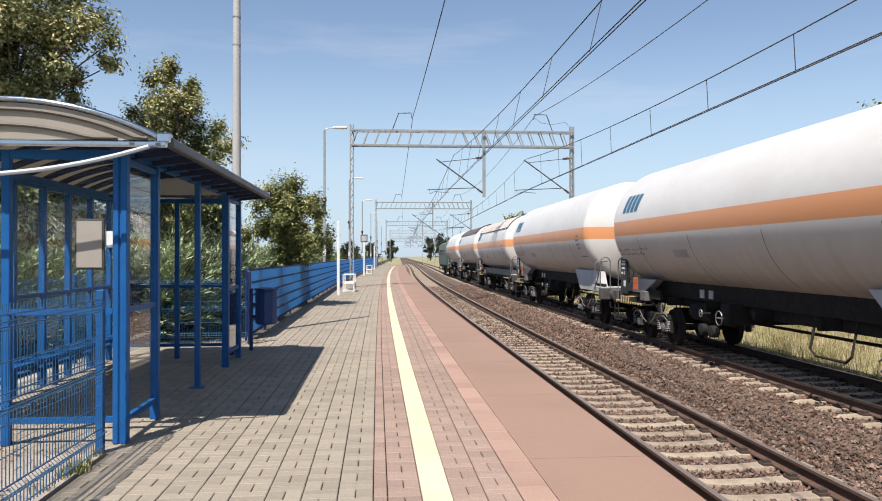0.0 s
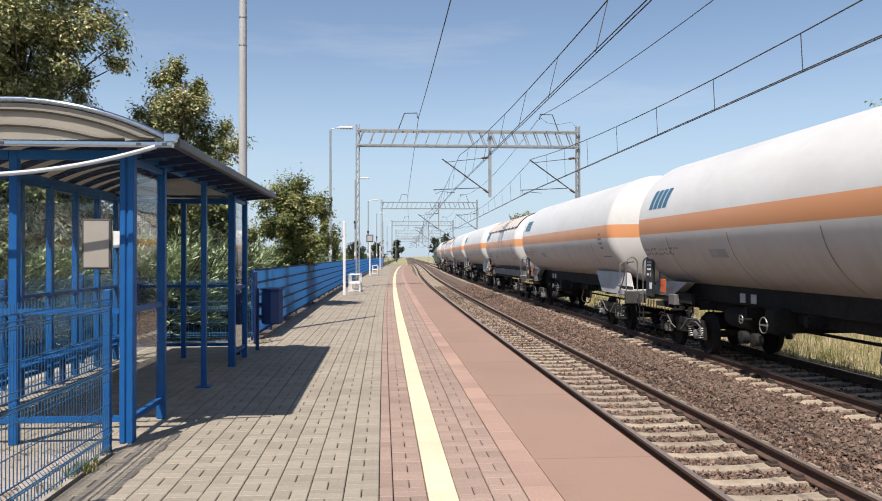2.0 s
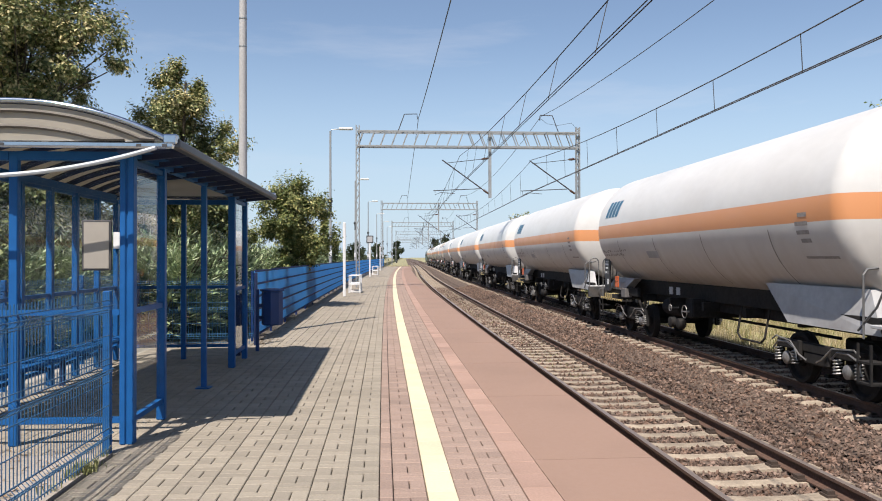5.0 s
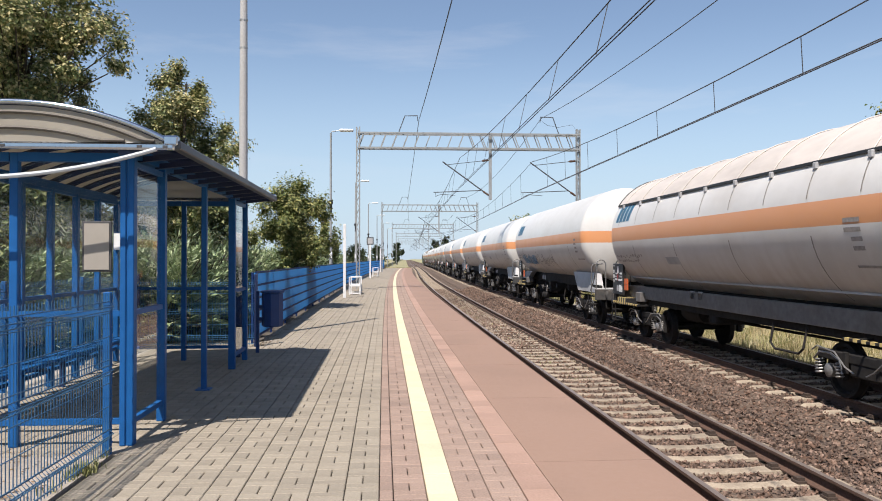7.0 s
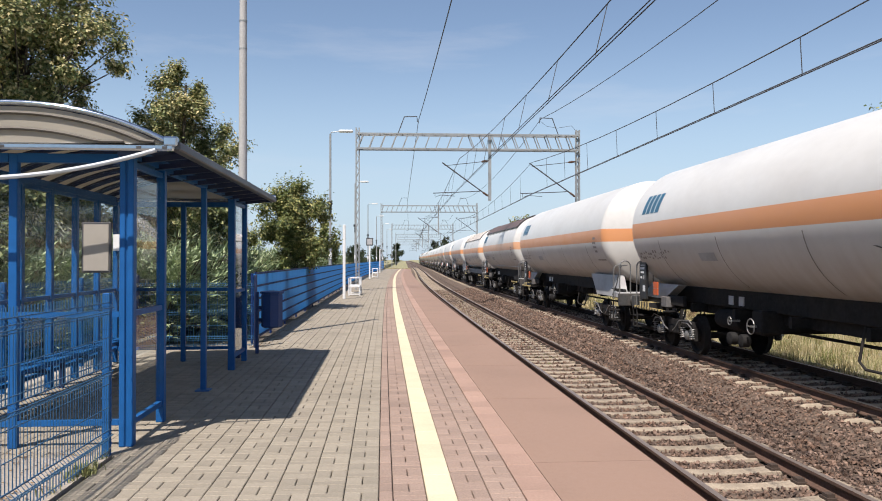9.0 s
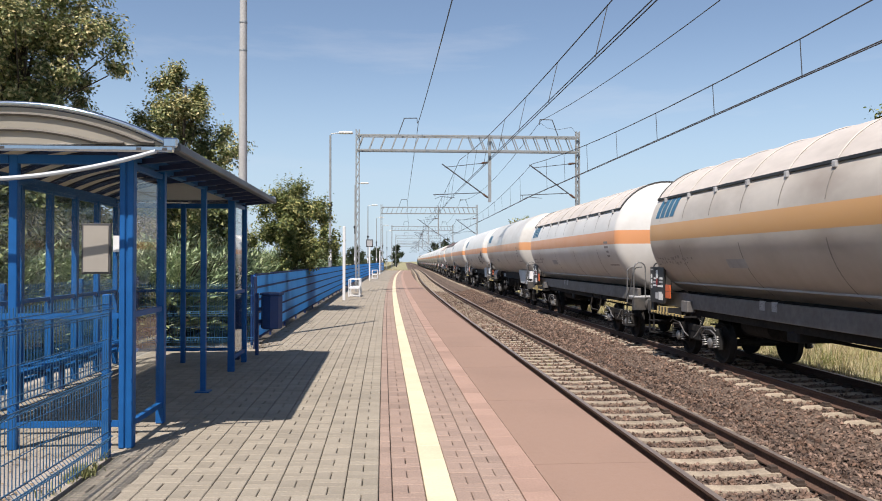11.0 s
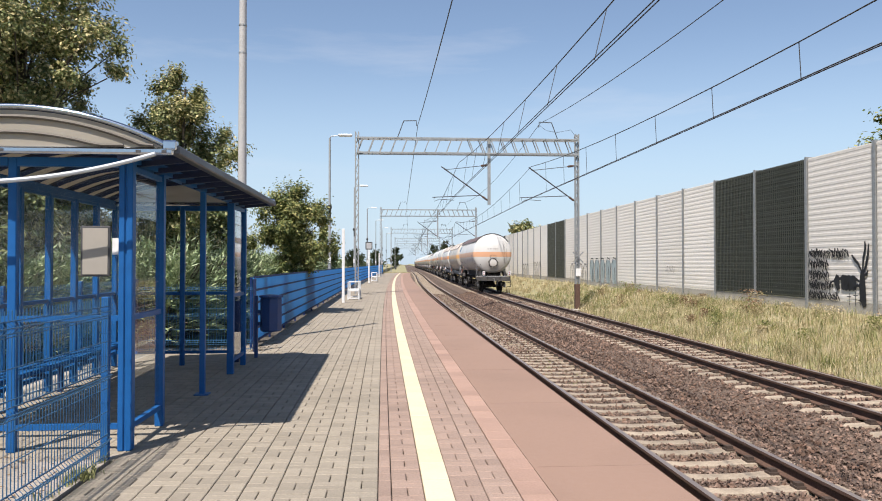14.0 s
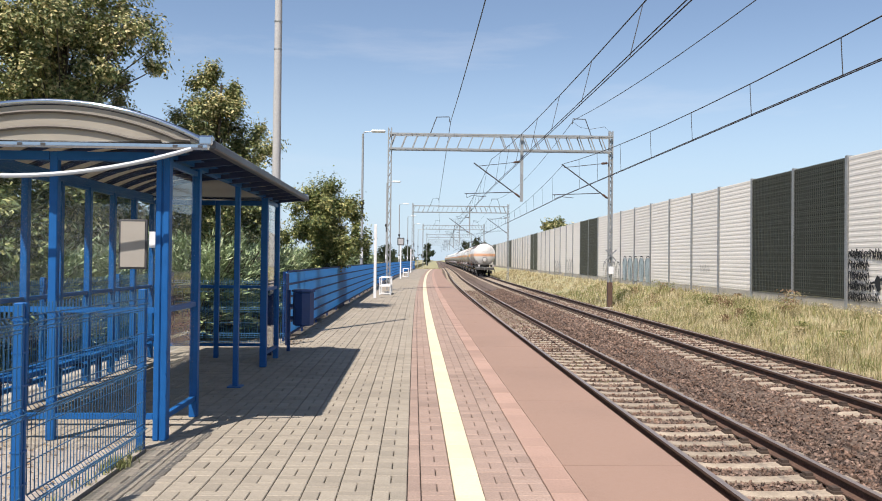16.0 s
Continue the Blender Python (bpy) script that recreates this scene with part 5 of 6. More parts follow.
build_portals()


def span_line(name, d, z_at, sag, thick, label):
    """One wire from portal to portal, sagging in each span."""
    bm = bmesh.new()
    ends = [PORTALS[0] - SPAN] + list(PORTALS)
    pts = []
    for a, b in zip(ends, ends[1:]):
        for k in range(16):
            u = k / 16
            pts.append(at(a + (b - a) * u, d, z_at - 4 * sag * u * (1 - u)))
    tube(bm, pts, thick, n=4)
    tagged(link(name, bm, M_DKSTEEL), label, "wire")


def build_wires():
    for dc, zc, dm, zm, sag, phase in ((3.52, 5.48, 3.75, 7.35, 1.0, 0.2), (7.88, 5.40, 7.84, 7.16, 1.1, 0.0)):
        span_line("contact_wire", dc - 0.035, zc, 0.08, 0.028, "dark contact wire over the track")
        span_line("contact_wire", dc + 0.035, zc, 0.08, 0.028, "dark contact wire over the track")
        span_line("carrier_wire", dm, zm, sag, 0.032, "dark carrier wire of the overhead line")
        ends = [PORTALS[0] - SPAN] + list(PORTALS[:3])
        for a, b in zip(ends, ends[1:]):
            for k in range(1, 14):
                u = (k - phase) / 14
                y = a + (b - a) * u
                bm = bmesh.new()
                bar(bm, at(y, dc, zc - 0.32 * u * (1 - u)), at(y, dm, zm - 4 * sag * u * (1 - u)), 0.014)
                tagged(link("dropper_wire", bm, M_DKSTEEL), "thin dropper between carrier and contact wire", "wire", "droppers of the overhead line")
    span_line("feeder_wire", 1.45, BEAM1 + 0.80, 1.0, 0.034, "dark feeder wire above the portals")
    span_line("feeder_wire", 8.35, BEAM1 + 0.95, 1.2, 0.034, "dark feeder wire above the portals")
    bm = bmesh.new()
    y = PORTALS[0]
    tube(bm, [at(y, 8.3, BEAM1 + 0.85), at(y, 8.7, BEAM1 + 0.55), at(y, 9.3, BEAM1 + 0.45), at(y, 10.1, BEAM1 + 0.6), at(y, 10.4, BEAM1 + 0.25)], 0.02, n=4)
    tagged(link("jumper_cable", bm, M_DKSTEEL), "slack dark jumper cable on the portal", "wire")


build_wires()


def lamp_post():
    w = new("street_lamp")
    bm = bmesh.new()
    lathe(bm, [(0.085, 0), (0.085, 2.2), (0.06, 2.3), (0.05, 7.95)], n=12)
    part("pole", bm, M_GALV, w, smooth=True)
    bm = bmesh.new()
    tube(bm, [(0, 0, 7.88), (0.05, 0, 8.03), (0.4, 0, 8.07), (0.5, 0, 8.08)], 0.05, n=6)
    part("arm", bm, M_GALV, w)
    bm = bmesh.new()
    box(bm, (0.42, -0.13, 8.03), (1.12, 0.13, 8.15), bevel=0.04)
    part("lamp_head", bm, M_WHITE, w, "white lamp head")
    bm = bmesh.new()
    lathe(bm, [(0.03, 0), (0.13, 0.02), (0.13, 0.12), (0.08, 0.2)], m=pose(0, -0.12, 4.47, 90, 0, 0), n=14)
    part("loudspeaker", bm, M_BLACK, w, smooth=True)
    bm = bmesh.new()
    bar(bm, (0, 0, 3.92), (0, 0, 4.42), 0.14, n=8)
    part("collar", bm, M_DKSTEEL, w)
    part("label_plate", box_bm((-0.075, -0.115, 1.72), (0.075, -0.09, 2.05), 0.01), M_WHITE, w)
    return tagged(w, "grey steel platform lamp with white head", "street lamp", "lamps along the platform")


def build_poles():
    first = lamp_post()
    first.matrix_basis = at_pose(38.0, -3.09)
    for k in range(1, 6):
        copy_thing(first, at_pose(38.0 + 24.6 * k, -3.12))
    w = empty("concrete_pole", pose(-3.56, 16.4, -0.1))
    bm = bmesh.new()
    lathe(bm, [(0.105, 0), (0.07, 9.6), (0.02, 9.62)], n=14)
    part("shaft", bm, M_POLE, w, smooth=True)
    for z in (6.3, 6.9):
        bm = bmesh.new()
        lathe(bm, [(0.088, z), (0.088, z + 0.03)], n=14)
        part("band", bm, M_GALV, w)
    tagged(w, "tall tapered grey concrete pole behind the shelter", "pole")


build_poles()


def build_platform_things():
    def board_post(y, d, h, sign):
        w = empty("sign_post", at_pose(y, d))
        part("post", box_bm((-0.06, -0.06, 0), (0.06, 0.06, h), 0.01), M_WHITE, w)
        if sign:
            part("sign_box", box_bm((-0.30, -0.06, h), (0.30, 0.06, h + 0.66), 0.02), M_DKSTEEL, w)
            part("sign_face", box_bm((-0.22, -0.07, h + 0.09), (0.22, -0.061, h + 0.57)), M_SKIRT, w)
        tagged(w, "white upright board post with sign box" if sign else "white upright board post on the platform", "sign post")

    def bench(y, d):
        w = empty("platform_bench", at_pose(y, d))
        for s in (-0.0, 1.6):
            bm = bmesh.new()
            tube(bm, [(-0.25, s, 0), (-0.25, s, 0.82), (0.25, s, 0.82), (0.25, s, 0)], 0.07, n=4)
            bar(bm, (-0.25, s, 0.42), (0.25, s, 0.42), 0.06)
            bar(bm, (-0.25, s, 0.06), (0.25, s, 0.06), 0.05)
            part("end_frame", bm, M_WHITE, w, "white steel end frame")
        for k in range(4):
            part("slat", box_bm((-0.22 + 0.12 * k, 0, 0.44), (-0.12 + 0.12 * k, 1.6, 0.47)), M_WHITE, w)
        tagged(w, "white steel bench at the platform edge fence", "bench", "platform benches")

    board_post(33.0, -2.10, 3.2, False)
    bench(36.0, -1.80)
    board_post(66.0, -2.05, 2.9, True)
    bench(72.0, -1.80)
    board_post(96.0, -2.05, 3.0, False)


build_platform_things()


# ---- noise barrier on the far side ----
def build_noise_wall():
    w = tagged(empty("noise_wall"), "tall noise barrier of pale ribbed panels between grey posts", "noise barrier", kind="structure")
    Z0, Z1, BAY = 0.42, 5.62, 4.0

    def ribbed(pitch, depth):
        bm = bmesh.new()
        prof = []
        n = int(round((Z1 - Z0) / pitch))
        p = (Z1 - Z0) / n
        for k in range(n):
            z = Z0 + k * p
            prof += [(0.0, z), (0.0, z + p * 0.28), (-depth, z + p * 0.42), (-depth, z + p * 0.86)]
        prof += [(0.0, Z1), (0.14, Z1), (0.14, Z0)]
        a = [bm.verts.new((x, 0.09, z)) for x, z in prof]
        b = [bm.verts.new((x, BAY - 0.09, z)) for x, z in prof]
        for k in range(len(prof)):
            q = (k + 1) % len(prof)
            bm.faces.new((a[k], a[q], b[q], b[k]))
        bm.faces.new(a), bm.faces.new(b[::-1])
        bmesh.ops.recalc_face_normals(bm, faces=bm.faces)
        return bm

    pale = dark = post = plinth = None
    for i in range(-9, 46):
        y = 27.3 + BAY * i
        m = at_pose(y, WALL_D)
        if i % 10 in (0, 1):
            if dark is None:
                dark = part("dark_panel", ribbed(0.26, 0.03), M_PANEL_DK, w, "dark green panel behind a square grid", m=m).data
            else:
                share("dark_panel", dark, w, m)["label"] = "dark green panel behind a square grid"
            bm = bmesh.new()
            for z in np.arange(Z0 + 0.07, Z1, 0.14):
                bar(bm, (-0.05, 0.1, z), (-0.05, BAY - 0.1, z), 0.022)
            for yy in np.arange(0.2, BAY - 0.1, 0.15):
                bar(bm, (-0.062, yy, Z0), (-0.062, yy, Z1), 0.018)
            tagged(part("grid", bm, M_GRID, w, m=m), kind="stuff")
        else:
            if pale is None:
                pale = part("panel", ribbed(0.2, 0.006), M_PANEL, w, m=m).data
            else:
                share("panel", pale, w, m)
        if post is None:
            bm = bmesh.new()
            box(bm, (-0.075, -0.08, -0.2), (-0.06, 0.08, 5.68))
            box(bm, (-0.06, -0.012, -0.2), (0.2, 0.012, 5.68))
            box(bm, (0.2, -0.08, -0.2), (0.215, 0.08, 5.68))
            post = part("post", bm, M_GALV, w, m=m).data
            plinth = part("plinth", box_bm((-0.02, 0.09, -0.2), (0.16, BAY - 0.09, 0.40), 0.01), M_CONC, w, m=m).data
        else:
            share("post", post, w, m), share("plinth", plinth, w, m)
    return w


build_noise_wall()


def ribbon(bm, pts, w, layer=0):
    """A flat painted stroke on the wall; points are (metres along, height)."""
    pts = [Vector(p) for p in pts]
    rows = []
    for i, p in enumerate(pts):
        d = (pts[min(i + 1, len(pts) - 1)] - pts[max(i - 1, 0)])
        d = d.normalized() if d.length else Vector((1, 0))
        n = Vector((-d.y, d.x)) * w / 2 * (0.55 if i in (0, len(pts) - 1) else 1)
        rows.append([bm.verts.new(at(q.x - 1.1, WALL_D - 0.04 - 0.002 * layer, q.y)) for q in (p - n, p + n)])
    for a, b in zip(rows, rows[1:]):
        bm.faces.new((a[0], a[1], b[1], b[0]))


def build_graffiti():
    rnd = random.Random(5)
    g = empty("graffiti")
    bm = bmesh.new()     # bare black tree
    ribbon(bm, [(24.95, 0.28), (25.04, 0.5), (25.08, 1.0), (25.06, 1.5)], 0.34)
    for pts in ([(24.74, 1.25), (24.55, 1.6), (24.42, 2.0), (24.38, 2.35)], [(24.72, 1.4), (24.95, 1.7), (25.15, 1.85), (25.3, 2.0)], [(24.7, 1.45), (24.66, 1.9), (24.55, 2.2), (24.58, 2.45)],
                [(24.75, 1.05), (25.1, 1.2), (25.4, 1.12), (25.9, 1.2), (26.5, 1.05)], [(24.72, 0.9), (25.0, 0.98), (25.2, 0.85)], [(24.7, 1.3), (24.5, 1.35), (24.42, 1.5)]):
        ribbon(bm, [(a + 0.35, b) for a, b in pts], 0.11)
    part("painted_tree", bm, M_SPRAY, g)
    for y in (25.55, 25.75, 25.95, 26.2, 26.45):
        bm = bmesh.new()
        ribbon(bm, [(y, 1.30), (y + rnd.uniform(-.1, .1), 1.1), (y - 0.05, 0.80)], rnd.uniform(0.25, 0.40))
        part("painted_patch", bm, M_SPRAY, g)
    for y, h in ((25.2, 0.6), (25.45, 0.75), (25.8, 0.7)):
        bm = bmesh.new()
        ribbon(bm, [(y, 0.3), (y, h)], 0.06), ribbon(bm, [(y - 0.12, h - 0.12), (y + 0.12, h - 0.12)], 0.06, 1)
        part("painted_cross", bm, M_SPRAY, g)
    for row, (z, y0, y1, s) in enumerate(((2.05, 26.0, 28.25, 0.36), (1.68, 27.15, 28.25, 0.36), (1.3, 27.05, 28.25, 0.38), (0.92, 26.85, 28.25, 0.38), (0.55, 26.5, 28.25, 0.32))):
        bm = bmesh.new()
        for go in (0, 1, 2):
            y = y1
            while y > (y0 if go < 2 else 27.4):
                x0 = y - rnd.uniform(0.10, 0.20)
                ribbon(bm, [(y, z - s / 2 * rnd.uniform(.4, 1.2)), (y - 0.05, z + s / 2 * rnd.uniform(.3, 1.2)), (x0, z + s / 3 * rnd.uniform(-1, 1)), (x0 - 0.06, z - s / 2 * rnd.uniform(.1, 1))], rnd.uniform(0.04, 0.065), row + 5 * go)
                y = x0
        tagged(part("scrawl_line", bm, M_SPRAY, g), kind="stuff")
    tagged(g, "black spray-painted bare tree and scrawl on the barrier", "graffiti")
    for k, (y0, n, h, teal) in enumerate(((52.3, 5, 1.95, True), (60.4, 4, 1.55, False), (70.0, 1, 1.2, False), (80.0, 3, 1.7, False), (88.0, 3, 1.5, False))):
        g = empty("graffiti")
        for j in range(n):
            y = y0 + 1.5 * j
            if teal:
                bm = bmesh.new()
                ribbon(bm, [(y + 0.7, 0.3), (y + 0.72, h * 0.85), (y + 0.7, h)], 1.4)
                part("painted_fill", bm, M_TEAL, g)
            bm = bmesh.new()
            ribbon(bm, [(y + 0.05, 0.3), (y + 0.1, h * 0.8), (y + 0.35, h * 1.05), (y + 0.9, h * 1.08), (y + 1.25, h * 0.85), (y + 1.35, 0.3)], 0.08, 2)
            ribbon(bm, [(y + 0.5, 0.3), (y + 0.55, h * 0.6), (y + 0.62, h * 0.75)], 0.1, 3)
            part("painted_outline", bm, M_SPRAY, g)
        tagged(g, "pale teal bubble graffiti with black outline on the barrier" if teal else "black outlined graffiti on the barrier", "graffiti", "graffiti on the noise barrier")
    g = tagged(empty("graffiti"), "faint dark tag sprayed on the pale barrier", "graffiti")
    for j in range(6):
        bm = bmesh.new()
        y = 41.6 + 0.24 * j
        ribbon(bm, [(y, 1.25), (y + 0.1, 1.6), (y + 0.18, 1.2)], 0.045, j)
        part("painted_stroke", bm, M_MARK, g)


build_graffiti()


# ---- plants ----
def cards(name, verts, faces, material, parent=None, label=""):
    me = bpy.data.meshes.new(name)
    me.from_pydata(verts.reshape(-1, 3).tolist(), [], faces.tolist())
    me.materials.append(material)
    ob = new(name, me)
    ob.parent = parent
    if label:
        ob["label"] = label
    return ob


def leaf_quads(rng, centers, size, spread, aspect=0.55, facing=None):
    """Leaf blades: pointed quads, one at each centre, turned at random or about the facing given."""
    n = len(centers)
    if facing is None:
        c = rng.normal(size=(n, 3))
    else:
        c = facing + rng.normal(size=(n, 3)) * 0.48
    c /= np.linalg.norm(c, axis=1)[:, None]
    a = np.cross(c, rng.normal(size=(n, 3)))
    a /= np.linalg.norm(a, axis=1)[:, None]
    b = np.cross(c, a)
    s = size * rng.uniform(1 - spread, 1 + spread, n)[:, None]
    v = np.stack([centers - a * s, centers + b * s * aspect + c * s * 0.12, centers + a * s, centers - b * s * aspect + c * s * 0.12], 1)
    f = np.arange(4 * n).reshape(n, 4)
    return v, f


def tree(name, m, height, crown, n_leaf, leaf, material, label, seed, trunk=0.12, clusters=26, category="tree", clump=(0.24, 0.48)):
    """crown: (centre height, radius across, radius up). Trunk and limbs carry clusters of leaves with gaps between."""
    rng = np.random.default_rng(seed)
    w = empty(name, m)
    cz, rr, rz = crown
    bm = bmesh.new()
    lean = rng.normal(size=2) * 0.15
    spine = [Vector((lean[0] * u * u, lean[1] * u * u, height * 0.86 * u)) for u in np.linspace(0, 1, 8)]
    for i in range(7):
        pts = [spine[i], spine[i + 1]]
        tube(bm, pts, 2 * trunk * (1 - 0.12 * i), n=7)
    part("trunk", bm, M_BARK, w)
    ends = []
    for k in range(clusters):
        th, u = rng.uniform(0, 2 * np.pi), rng.uniform(-0.95, 1.0)
        k2 = np.sqrt(1 - u * u) * rng.uniform(0.35, 1.0)
        ends.append(np.array([rr * k2 * np.cos(th), rr * k2 * np.sin(th), cz + rz * u * rng.uniform(0.7, 1.05)]))
    for i, e in enumerate(ends):
        bm = bmesh.new()
        s = spine[min(7, max(2, int(7 * (e[2] - 0.35 * rr) / height)))]
        mid = (s + Vector(e)) / 2 + Vector((0, 0, 0.12 * rr))
        tube(bm, [s, mid, mid.lerp(Vector(e), 0.8)], max(0.015, trunk * 0.18), n=5)
        part("limb", bm, M_BARK, w)
    # twigs leave each limb end and rise; leaves sit along the twigs, loosely and unevenly
    cs = []
    twigs = 26
    heads = ends + [np.array([e[0] * 0.5, e[1] * 0.5, cz + (e[2] - cz) * 0.6]) for e in ends[::2]]
    per = max(4, n_leaf // (len(heads) * twigs))
    for e in heads:
        r = rr * rng.uniform(*clump)
        d = rng.normal(size=(twigs, 3)) + np.array([0, 0, 0.45])
        d /= np.linalg.norm(d, axis=1)[:, None]
        ln = r * rng.uniform(0.35, 1.25, twigs)
        for k in range(twigs):
            u = rng.uniform(0.1, 1.0, per)[:, None]
            cs.append(e + d[k] * ln[k] * u + np.array([0, 0, 0.18]) * ln[k] * u * u + rng.normal(size=(per, 3)) * (0.03 + 0.07 * r))
    cs = np.concatenate(cs)
    out = cs - np.array([0, 0, cz])
    out /= np.linalg.norm(out, axis=1)[:, None] + 1e-6
    near = cs - np.repeat(np.array(heads), twigs * per, axis=0)
    near /= np.linalg.norm(near, axis=1)[:, None] + 1e-6
    v, f = leaf_quads(rng, cs, leaf, 0.35, 0.6, out * 0.35 + near * 0.55 + np.array([0, 0, 0.55]))
    tagged(cards("crown", v, f, material, w), kind="stuff")
    return tagged(w, label, category)


def build_trees():
    tree("broadleaf_tree", pose(-8.35, 16.6, -0.1), 8.8, (6.2, 2.1, 2.5), 84000, 0.042, M_LEAF, "tall leafy tree with yellowing leaves behind the shelter", 11, 0.16, 84, clump=(0.18, 0.34))
    # stands out of view, added to cast shade on the hedge behind the shelter
    tree("broadleaf_tree", pose(-9.9, 11.4, -0.1), 8.2, (5.3, 2.3, 2.7), 20000, 0.06, M_LEAF, "dense tree out of view, added to shade the hedge", 12, 0.16, 34)
    tree("broadleaf_tree", pose(-5.55, 18.6, -0.1), 6.9, (4.1, 1.42, 2.3), 64000, 0.038, M_LEAF, "slender green tree with pointed crown", 13, 0.10, 66, clump=(0.18, 0.34))
    tree("broadleaf_tree", pose(-4.15, 26.0, -0.1), 4.9, (2.6, 1.48, 1.95), 52000, 0.042, M_LEAF2, "small round tree with yellow-green leaves", 14, 0.09, 42)
    tree("broadleaf_tree", pose(-6.6, 25.0, -0.1), 4.4, (2.5, 1.2, 1.4), 14000, 0.06, M_LEAF, "dark green small tree among the shrubs", 15, 0.09, 24)
    tree("broadleaf_tree", pose(-5.3, 46.0, -0.1), 4.0, (2.5, 1.3, 1.4), 6000, 0.09, M_LEAF2, "low yellow-green tree beyond the fence", 16, 0.09, 20)
    # hedge of leafy shrubs close behind the shelter
    for k, (x, y, h, r) in enumerate(((-7.5, 8.2, 3.2, 0.9), (-7.6, 10.0, 3.6, 1.0), (-7.3, 11.8, 3.4, 1.0), (-8.3, 14.6, 4.0, 1.0), (-8.0, 17.6, 4.2, 1.1), (-8.8, 12.6, 4.6, 1.3), (-9.2, 9.2, 4.6, 1.3), (-7.2, 14.2, 3.6, 1.0), (-7.6, 16.2, 4.4, 1.1), (-8.9, 10.8, 5.0, 1.3), (-9.3, 7.4, 4.4, 1.3))):
        tree("shrub", pose(x, y, -0.1), h, (h * 0.55, r, h * 0.50), 11000, 0.06, M_HEDGE, "dark leafy green shrub behind the shelter", 30 + k, 0.05, 22, "shrub")
    for k, (x, y, h, r) in enumerate(((-11.6, 19.0, 5.0, 1.8), (-9.4, 20.5, 5.1, 1.8), (-7.3, 21.5, 5.0, 1.5), (-5.7, 23.2, 4.3, 1.2), (-12.6, 15.4, 5.2, 1.8))):
        tree("shrub", pose(x, y, -0.1), h, (h * 0.55, r, h * 0.46), 11000, 0.068, M_HEDGE, "tall dark leafy shrub behind the shelter", 80 + k, 0.07, 34, "shrub")
    # low woods along the horizon
    rng = np.random.default_rng(90)
    for x0, x1 in ((-150, -12), (20, 170)):
        k = 260
        cx, cy, ch = rng.uniform(x0, x1, k), rng.uniform(330, 420, k), rng.uniform(1.5, 6.0, k)
        q = np.repeat(np.stack([cx, cy, ch * 0.5], 1), 40, axis=0)
        q += rng.normal(size=q.shape) * np.repeat(np.stack([ch * 0.5, ch * 0.5, ch * 0.25], 1), 40, axis=0)
        q[:, 2] = np.abs(q[:, 2])
        v, f = leaf_quads(rng, q, 0.5, 0.5)
        tagged(cards("far_woods", v, f, M_LEAF_FAR), "low dark woods on the horizon", "woods", kind="stuff")
    # behind the noise barrier and in the distance
    tree("broadleaf_tree", pose(19.9, 29.3, 0), 8.7, (6.5, 1.7, 1.9), 9000, 0.09, M_LEAF2, "pale green tree behind the noise barrier", 51, 0.13, 24)
    tree("broadleaf_tree", pose(22.9, 28.0, 0), 9.0, (6.9, 1.9, 2.0), 7000, 0.12, M_LEAF2, "pale green tree behind the noise barrier", 52, 0.13, 22)
    tree("broadleaf_tree", pose(17.2, 112.0, 0), 7.8, (5.8, 2.2, 2.0), 5000, 0.18, M_LEAF, "green tree behind the far noise barrier", 53, 0.15, 20)
    for k, (x, y, h, r) in enumerate(((-3.6, 215, 6.4, 1.7), (-10.5, 245, 6.0, 2.2), (9.2, 262, 9.0, 2.2), (13.0, 270, 10.5, 2.6), (17.5, 300, 9.5, 3.0), (-16, 230, 6, 3))):
        tree("broadleaf_tree", pose(x, y, 0), h, (h * 0.5, r, h * 0.44), 5200, 0.24, M_LEAF_FAR, "distant green tree beside the line", 60 + k, 0.2, 30)


build_trees()


